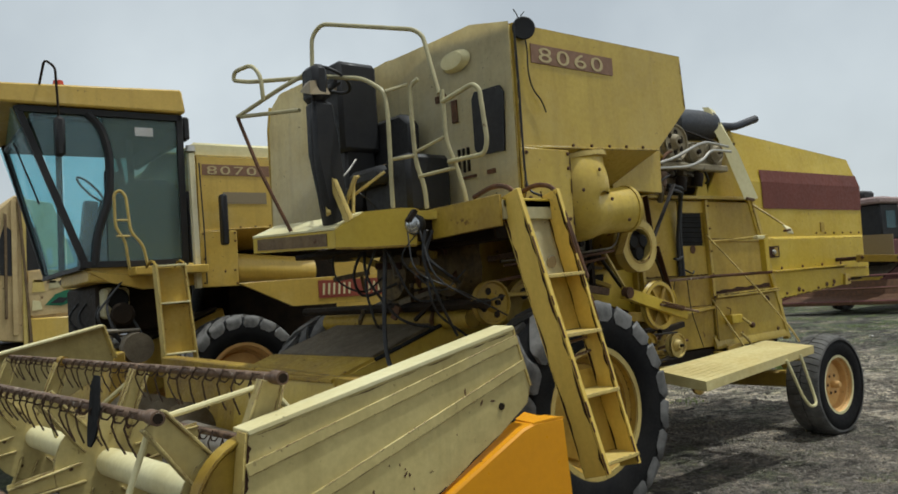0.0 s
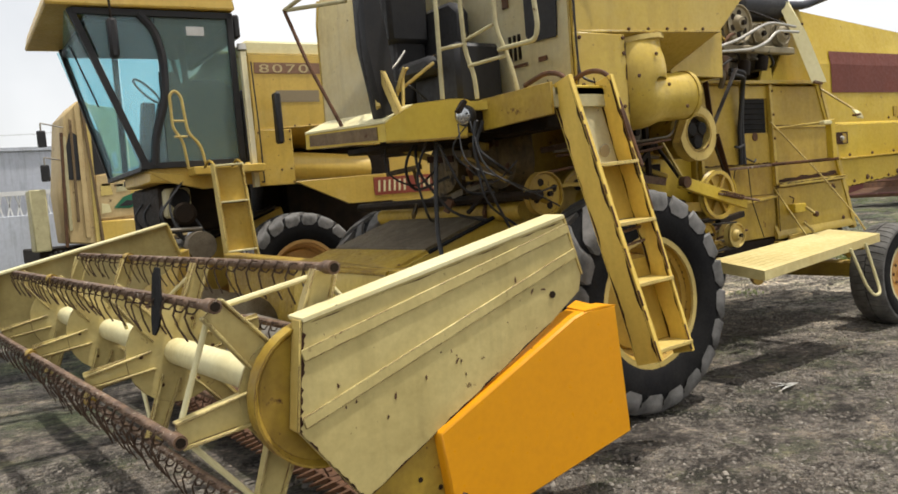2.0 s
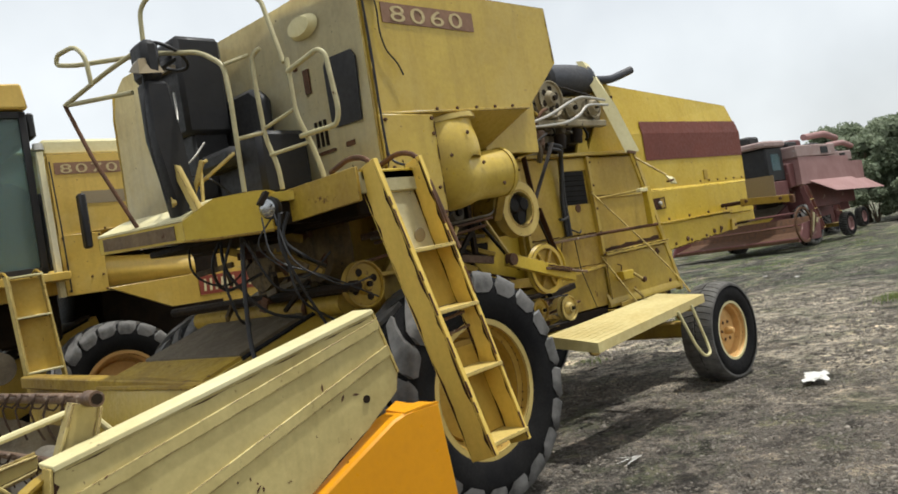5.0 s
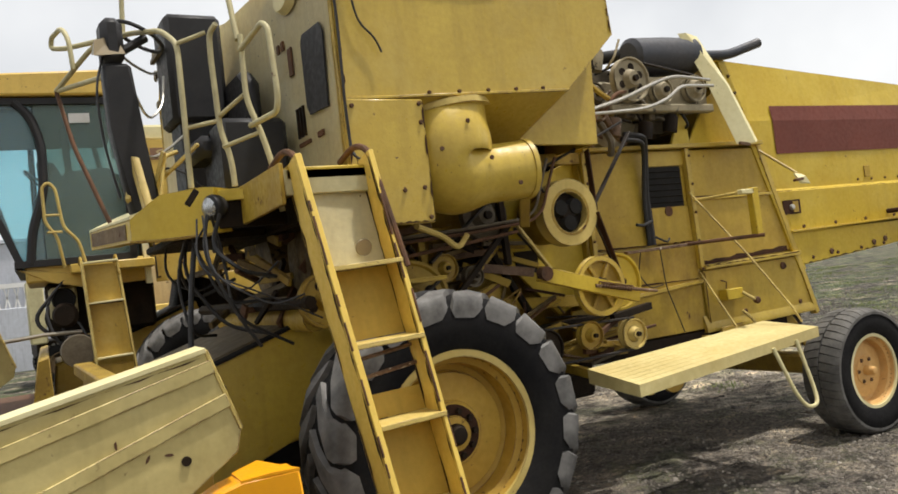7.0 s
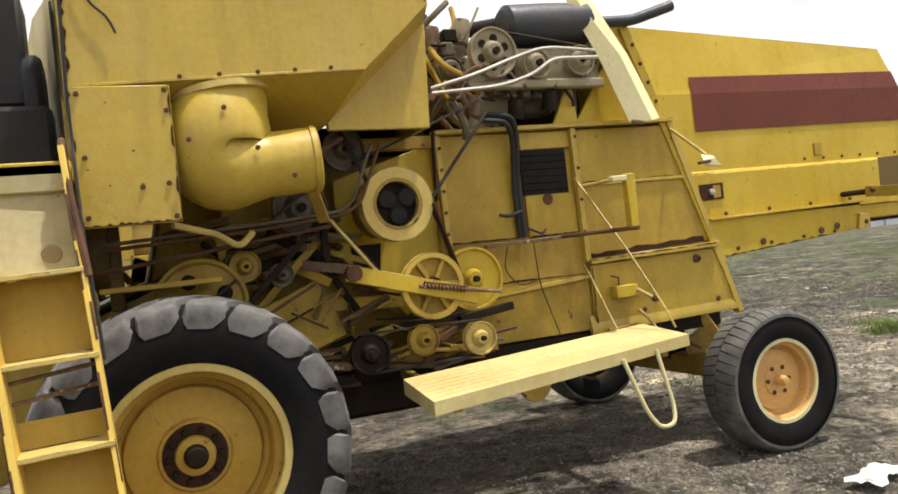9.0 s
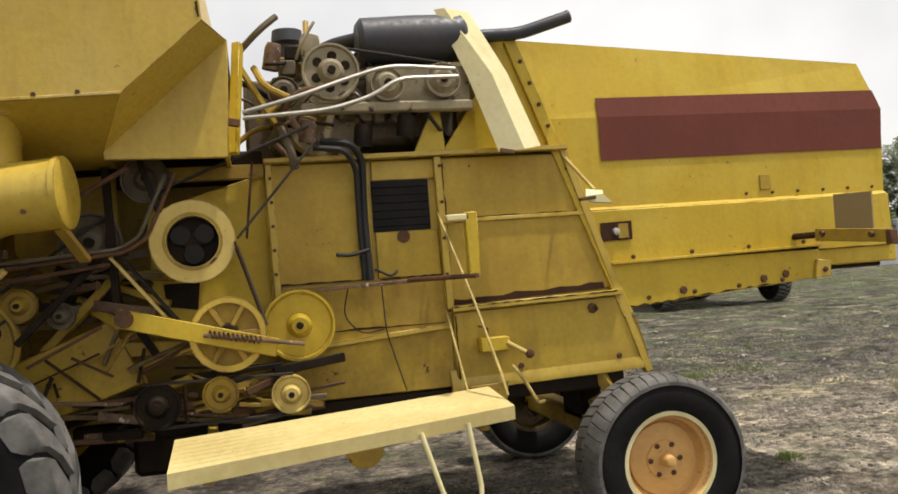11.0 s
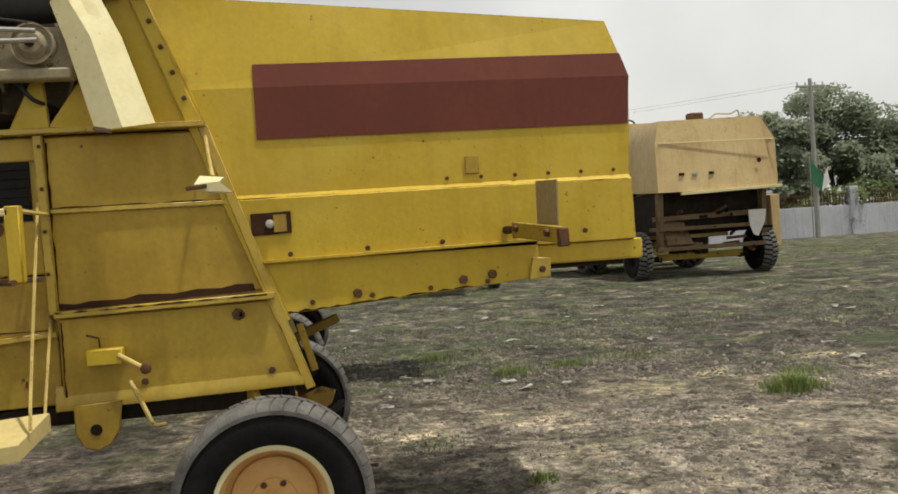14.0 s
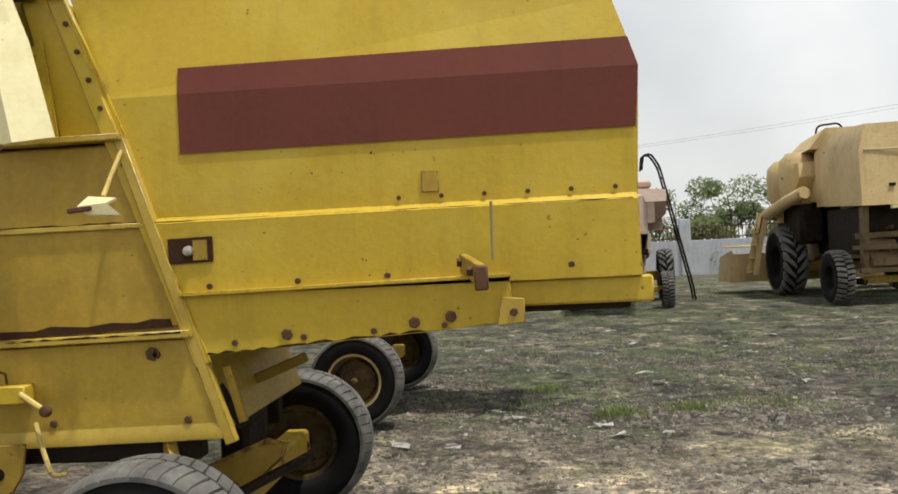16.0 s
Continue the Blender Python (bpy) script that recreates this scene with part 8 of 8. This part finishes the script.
def ground_z(x, y):
    """Height of the ground at arrays of places."""
    u, v = np.clip((x - 6 + GX) / (2 * GX) * GN, 0, GN - 0.001), np.clip((y - 6 + GY) / (2 * GY) * GM, 0, GM - 0.001)
    i, j = u.astype(int), v.astype(int)
    f, g = u - i, v - j
    return (RELIEF[j, i] * (1 - f) + RELIEF[j, i + 1] * f) * (1 - g) + (RELIEF[j + 1, i] * (1 - f) + RELIEF[j + 1, i + 1] * f) * g


def ground():
    xs, ys = np.linspace(6 - GX, 6 + GX, GN + 1), np.linspace(6 - GY, 6 + GY, GM + 1)
    xx, yy = np.meshgrid(xs, ys)
    vs = np.stack([xx, yy, RELIEF], 2).reshape(-1, 3).tolist()
    w = GN + 1
    fs = [(j * w + i, j * w + i + 1, (j + 1) * w + i + 1, (j + 1) * w + i) for j in range(GM) for i in range(GN)]
    o = len(vs)
    for a, b in ((GX - 0.1, GY - 0.1), (2600, 2600)):
        vs += [(6 - a, 6 - b, -0.035), (6 + a, 6 - b, -0.035), (6 + a, 6 + b, -0.035), (6 - a, 6 + b, -0.035)]
    fs += [(o + i, o + (i + 1) % 4, o + 4 + (i + 1) % 4, o + 4 + i) for i in range(4)]
    me = bpy.data.meshes.new("ground")
    me.from_pydata(vs, [], fs)
    me.polygons.foreach_set("use_smooth", [True] * len(me.polygons))
    me.materials.append(SOIL)
    return tagged(new("ground", me), "dark gravelly yard soil with dry tan patches", "ground", kind="structure")


ground()


def gravel(count, x0, x1, y0, y1, seed, small, material, label):
    """Loose flattened stones, half sunk in the soil, thicker in some patches."""
    r = np.random.RandomState(seed)
    cx, cy = r.uniform(x0, x1, count * 2), r.uniform(y0, y1, count * 2)
    keep = np.array([noise.noise(Vector((x * 0.8, y * 0.8, 11))) + 0.5 * noise.noise(Vector((x * 2.7, y * 2.7, 5))) for x, y in zip(cx, cy)]) + r.uniform(-0.45, 0.45, count * 2)
    pick = np.argsort(-keep)[:count]
    cx, cy = cx[pick], cy[pick]
    s = (0.005 + 0.013 * r.uniform(0, 1, count) ** 2.2 + 0.018 * (r.uniform(0, 1, count) > 0.994)) * small
    a = r.uniform(0, 6.283, count)[:, None] + np.arange(5)[None, :] * 1.2566
    rad = s[:, None] * r.uniform(0.7, 1.3, (count, 5))
    bx, by = cx[:, None] + np.cos(a) * rad, cy[:, None] + np.sin(a) * rad
    k = r.uniform(0.35, 0.65, (count, 1))
    ox, oy = (r.uniform(-0.2, 0.2, (count, 1)) * s[:, None] for _ in range(2))
    tx, ty = cx[:, None] + np.cos(a) * rad * k + ox, cy[:, None] + np.sin(a) * rad * k + oy
    gz = ground_z(cx, cy)[:, None]
    h = gz + s[:, None] * r.uniform(0.25, 0.6, (count, 1)) + r.uniform(-0.1, 0.1, (count, 5)) * s[:, None]
    base = np.stack([bx, by, np.repeat(gz - 0.004, 5, 1)], 2)
    top = np.stack([tx, ty, h], 2)
    vs = np.concatenate([base, top], 1).reshape(-1, 3)
    fs = []
    for i in range(count):
        o = i * 10
        fs += [(o, o + 1, o + 6, o + 5), (o + 1, o + 2, o + 7, o + 6), (o + 2, o + 3, o + 8, o + 7), (o + 3, o + 4, o + 9, o + 8), (o + 4, o, o + 5, o + 9), (o + 5, o + 6, o + 7, o + 8, o + 9)]
    me = bpy.data.meshes.new("gravel")
    me.from_pydata(vs.tolist(), [], fs)
    me.materials.append(material)
    return tagged(new("gravel", me), label, "gravel", kind="stuff")


gravel(46000, -4.8, 4.2, -4.6, 1.0, 5, 1.05, STONES, "loose mixed grey gravel")
gravel(26000, 3.6, 11.5, -4.4, 4.5, 6, 0.85, TAN_STONES, "loose dry tan gravel")
gravel(15000, 3.5, 14.0, 3.0, 9.5, 7, 1.6, CLODS, "scattered dark clods and stones")
gravel(9000, 3.5, 16.0, 1.5, 13.0, 9, 1.9, TAN_STONES, "scattered pale stones on the dark soil")
gravel(5000, 4.0, 11.0, -3.5, 5.0, 12, 2.3, STONES, "larger grey stones strewn over the dry soil")


def blade_clump(bm, x, y, rng, h, n, spread):
    """Loose arching blades, thickest and tallest in the middle."""
    for _ in range(n):
        px, py = x + rng.gauss(0, spread * 0.5), y + rng.gauss(0, spread * 0.4)
        near = math.exp(-((px - x) ** 2 + (py - y) ** 2) / (spread * spread))
        b, w, hh = rng.uniform(0, 6.283), rng.uniform(0.003, 0.007), h * (0.3 + 0.7 * near) * rng.uniform(0.4, 1)
        lean = hh * rng.uniform(0.3, 1.1)
        c, s_ = math.cos(b), math.sin(b)
        p0, p1 = bm.verts.new((px - s_ * w, py + c * w, -0.03)), bm.verts.new((px + s_ * w, py - c * w, -0.03))
        q0, q1 = bm.verts.new((px + c * lean * 0.35 - s_ * w * 0.8, py + s_ * lean * 0.35 + c * w * 0.8, hh * 0.65)), bm.verts.new((px + c * lean * 0.35 + s_ * w * 0.8, py + s_ * lean * 0.35 - c * w * 0.8, hh * 0.65))
        p2 = bm.verts.new((px + c * lean, py + s_ * lean, hh))
        bm.faces.new((p0, p1, q1, q0))
        bm.faces.new((q0, q1, p2))


rng = random.Random(8)
for x, y, h, n, s in ((8.58, 2.15, 0.20, 620, 0.27), (9.2, 2.9, 0.07, 120, 0.3), (9.3, -0.8, 0.12, 260, 0.4), (6.39, 4.38, 0.12, 300, 0.3), (7.17, 4.62, 0.08, 240, 0.38), (5.72, 6.05, 0.08, 180, 0.3), (8.1, 4.9, 0.06, 140, 0.5), (5.55, 0.33, 0.07, 130, 0.12), (5.0, 1.6, 0.04, 60, 0.25)):
    bm = bmesh.new()
    blade_clump(bm, x, y, rng, h, n, s)
    tagged(part("grass_tuft", bm, GRASS, None, "", 0), "low green grass tuft in the gravel", "grass", kind="stuff")
bm = bmesh.new()
for _ in range(850):
    x, y = rng.uniform(4, 34), rng.uniform(4.5, 37)
    if noise.noise(Vector((x * 0.35, y * 0.35, 2))) > -0.12:
        blade_clump(bm, x, y, rng, 0.06, 40, 0.7)
tagged(part("thin_grass", bm, GRASS, None, "", 0), "thin patchy grass across the yard", "grass", kind="stuff")
for k in range(32):
    if k < 9:
        x, y = ((1.03, -1.59), (6.16, 3.8), (7.16, 6.17), (4.76, 3.15), (5.40, 4.26), (6.73, 3.39), (4.85, 4.0), (4.35, 3.2), (5.15, 4.65))[k]
    else:
        x, y = rng.uniform(4.5, 16), rng.uniform(2, 14)
    bm = bmesh.new()
    s = rng.uniform(0.04, 0.10)
    for _ in range(3):
        q = [bm.verts.new((x + rng.uniform(-s, s) * 1.6, y + rng.uniform(-s, s), rng.uniform(0.005, 0.05))) for i in range(4)]
        bm.faces.new(q)
    bmesh.ops.solidify(bm, geom=bm.faces[:], thickness=0.004)
    tagged(part("litter_scrap", bm, PAPER, None, "", 0), "crumpled pale paper scrap on the soil", "litter", "litter on the ground")

bm = bmesh.new()
grid = bmesh.ops.create_grid(bm, x_segments=14, y_segments=8, size=1, matrix=Matrix.Translation((3.68, -1.84, 0.01)) @ pose(0, 0, 0, 0, 0, 24) @ Matrix.Diagonal((0.21, 0.10, 1, 1)))["verts"]
for v in grid:
    v.co += Vector((0.05 * noise.noise(v.co * 9), 0.05 * noise.noise(v.co * 7 + Vector((5, 0, 0))), 0.018 + 0.035 * abs(noise.noise(v.co * 11))))
bmesh.ops.solidify(bm, geom=bm.faces[:], thickness=0.003)
tagged(part("litter_sheet", bm, PAPER, None, "", 20), "crumpled white plastic sheet on the gravel", "litter", "litter on the ground")

# boundary wall with piers and a railing on top
wall = tagged(part("wall_boundary", box((8, 39.4, -0.05), (75, 39.7, 1.75), 0.02), WALLPAINT), "whitewashed low boundary wall", "wall", kind="structure")
for k in range(11):
    part("pier", box((14.0 + k * 5.6, 39.3, -0.05), (14.55 + k * 5.6, 39.8, 2.85), 0.03), WALLPAINT, wall)
bm = bmesh.new()
for k in range(330):
    x = 8.2 + k * 0.2
    box((x, 39.53, 1.75), (x + 0.03, 39.57, 2.55), 0, bm)
for z in (1.85, 2.4):
    box((8, 39.52, z), (75, 39.58, z + 0.05), 0, bm)
tagged(part("railing", bm, RUSTY, wall, "thin rusty iron railing", 0), kind="stuff")

wall_l = tagged(part("wall_left", box((-22, 27.0, -0.05), (8, 27.3, 2.15), 0.02), WALLPAINT), "pale blue-grey yard wall with a lattice course", "wall", kind="structure")
bm = bmesh.new()
for k in range(100):
    x = -21.9 + k * 0.3
    bar((x, 27.15, 2.15), (x + 0.15, 27.15, 2.85), 0.06, 0.05, bm)
    bar((x + 0.15, 27.15, 2.15), (x, 27.15, 2.85), 0.06, 0.05, bm)
box((-22, 27.08, 2.84), (8, 27.22, 3.0), 0, bm)
tagged(part("lattice", bm, WHITE, wall_l, "white lattice coping", 0), kind="stuff")
part("sign_plate", box((-2.45, 26.97, 2.2), (-1.75, 27.0, 2.6), 0), BLACK, wall_l, "small dark sign, unreadable")
shed = thing("shed", pose(2.5, 31.0, 0), "plain grey rendered shed behind the yard wall", "shed")
part("wall", box((-24.5, -2.5, -0.05), (-5.0, 2.5, 3.55), 0.02), CONCRETE, shed)
part("wall", box((-4.99, -2.5, -0.05), (4.0, 2.5, 4.5), 0.02), WALLPAINT, shed)
part("roof_edge", box((-24.6, -2.6, 3.55), (-5.0, 2.6, 3.68), 0.01), CONCRETE, shed)
part("roof_edge", box((-5.05, -2.6, 4.5), (4.1, 2.6, 4.64), 0.01), WALLPAINT, shed)


def leaf_mass(bm, c, r, n, size, rng):
    for _ in range(n):
        d = Vector((rng.gauss(0, 1), rng.gauss(0, 1), rng.gauss(0, 1))).normalized() * rng.uniform(0.45, 1.0)
        p = Vector(c) + Vector((d.x * r[0], d.y * r[1], d.z * r[2]))
        u = Vector((rng.gauss(0, 1), rng.gauss(0, 1), rng.gauss(0, 1))).normalized()
        v = u.orthogonal().normalized()
        s = size * rng.uniform(0.6, 1.3)
        bm.faces.new([bm.verts.new(p + q) for q in (u * s, v * s * 0.5, -u * s, -v * s * 0.5)])


def tree(x, y, h, spread, rng, leaf, clumps=34):
    t = thing("tree", pose(x, y, 0), "green broadleaf tree behind the wall, haze in its leaf colour", "tree", "trees behind the wall")
    bm = tube([(0, 0, -0.1), (rng.uniform(-0.2, 0.2), 0.1, h * 0.25), (rng.uniform(-0.4, 0.4), 0, h * 0.5), (0, 0, h * 0.8)], 0.2, 8, r_end=0.05)
    for k in range(6):
        a = k * 1.05 + rng.uniform(0, 0.5)
        tube([(0, 0, h * 0.28), (math.cos(a) * spread * 0.35, math.sin(a) * spread * 0.35, h * 0.45), (math.cos(a) * spread * 0.8, math.sin(a) * spread * 0.8, h * rng.uniform(0.5, 0.8))], 0.09, 6, bm, r_end=0.02)
    part("trunk", bm, BARK, t)
    bm = bmesh.new()
    for k in range(clumps):
        a, d = rng.uniform(0, 6.283), spread * math.sqrt(rng.uniform(0, 1)) * 0.85
        z = h * rng.uniform(0.32, 0.92)
        d *= 1.0 - 0.5 * max(0, z / h - 0.6)
        s = spread * rng.uniform(0.22, 0.42)
        leaf_mass(bm, (math.cos(a) * d, math.sin(a) * d, z), (s, s, s * 0.75), 700, 0.15, rng)
    part("crown", bm, leaf, t, "", 0)


rng = random.Random(14)
for x, y, h, sp in ((34.2, 44, 8.0, 3.2), (39.5, 45, 10.2, 4.0), (44.8, 46, 8.2, 3.6), (50, 44, 9.6, 4.2), (55.4, 45, 9.0, 4.0), (61.4, 46, 9.5, 4.2), (68, 45, 10, 4.5), (29.4, 47, 6.5, 3.0), (74.7, 43, 9, 4.2)):
    tree(x, y, h, sp, rng, LEAF_PALE if rng.random() < 0.5 else LEAF)
# trees at the far right of the yard
for x, y, h, sp in ((43.5, 11.1, 5.4, 2.6), (45, 8.7, 5.2, 2.6), (46.5, 13.8, 5.6, 2.8), (44.5, 6.0, 5.0, 2.8), (47, 3.5, 5.6, 3.2), (50, 0.6, 6.0, 3.6), (52, -4.4, 6.5, 4.0), (48.5, 10.6, 6.2, 3.0)):
    tree(x, y, h, sp, rng, LEAF, 16)


def shrub(x, y, h, w, rng, leaf):
    """A low ragged bush: a few stems and loose clumps of leaves."""
    t = thing("shrub", pose(x, y, 0), "ragged green shrub at the edge of the yard", "shrub", "shrubs round the yard")
    bm = bmesh.new()
    for k in range(5):
        a = k * 1.26 + rng.uniform(0, 0.6)
        tube([(0, 0, -0.08), (math.cos(a) * w * 0.25, math.sin(a) * w * 0.25, h * 0.4), (math.cos(a) * w * 0.5, math.sin(a) * w * 0.5, h * 0.75)], 0.05, 5, bm, r_end=0.012)
    part("stems", bm, BARK, t)
    bm = bmesh.new()
    for k in range(9):
        a, d = rng.uniform(0, 6.283), w * math.sqrt(rng.uniform(0, 1)) * 0.7
        s_ = w * rng.uniform(0.25, 0.42)
        leaf_mass(bm, (math.cos(a) * d, math.sin(a) * d, max(h * rng.uniform(0.2, 0.85), s_ * 0.6)), (s_, s_, s_ * 0.75), 420, 0.11, rng)
    part("foliage", bm, leaf, t, "", 0)


for x, y, h, w in ((11.6, 41.8, 4.2, 2.4), (14.6, 42.4, 5.0, 2.7), (17.6, 41.9, 5.6, 2.8), (20.8, 42.6, 5.2, 2.7), (16.0, 41.2, 3.4, 2.2), (24.2, 42.4, 4.6, 2.5), (29.2, 41.6, 3.6, 2.4), (8.8, 41.8, 3.8, 2.4), (34.4, 41.4, 3.6, 2.4), (37.8, 41.4, 3.4, 2.6),
                   (42.0, 7.9, 2.2, 1.8), (42.5, 5.5, 2.4, 1.9), (41.8, 10.1, 2.0, 1.6), (43, 3.0, 2.4, 2.0), (32.0, 41.6, 3.6, 2.4), (41.0, 41.5, 3.6, 2.6), (44.2, 41.7, 3.4, 2.6), (47.4, 41.5, 3.6, 2.6), (26.6, 41.7, 3.8, 2.4)):
    shrub(x, y, h, w, rng, SCRUB if y > 30 else LEAF)
pole = thing("utility_pole", pose(33.4, 38.2, 0), "grey concrete utility pole with cross arm", "pole")
part("mast", tube([(0, 0, -0.1), (0, 0, 9.1)], 0.16, 10, r_end=0.10), CONCRETE, pole)
part("cross_arm", box((-0.9, -0.05, 8.6), (0.9, 0.05, 8.72), 0.01), CONCRETE, pole)
for dx in (-0.8, -0.3, 0.3, 0.8):
    part("insulator", lathe([(0, 0.22), (0.04, 0.2), (0.06, 0.05), (0.03, 0), (0, 0)], (dx, 0, 8.72), (0, 0, 1), 8), WHITE, pole)
copy_thing(pole, pose(-24.6, 60, 0))
flag = thing("flag", pose(32.7, 37.6, 0), "green and white cloth flag on a thin staff", "flag")
part("staff", tube([(0, 0, -0.05), (0, 0, 4.6)], 0.03, 6), STEEL, flag)
part("green_field", loft([[(0.03, 0, 4.5), (0.9, 0.1, 3.4), (0.75, 0.12, 2.6), (0.03, 0, 3.3)], [(0.03, 0.02, 4.5), (0.9, 0.12, 3.4), (0.75, 0.14, 2.6), (0.03, 0.02, 3.3)]]), GREENCLOTH, flag)
part("white_field", loft([[(0.9, 0.1, 3.4), (1.15, 0.1, 3.9), (1.3, 0.12, 3.1), (0.75, 0.12, 2.6)], [(0.9, 0.12, 3.4), (1.15, 0.12, 3.9), (1.3, 0.14, 3.1), (0.75, 0.14, 2.6)]]), WHITE, flag)
for z, off in ((8.9, -0.8), (8.9, 0.8)):
    pts = [(33.4 + off - 58.0 * k / 12, 38.2 + 21.8 * k / 12, z - 1.6 * math.sin(math.pi * k / 12)) for k in range(13)]
    tagged(part("power_line", tube(pts, 0.008, 4), STEEL), "thin sagging power line between poles", "cable", "power lines")
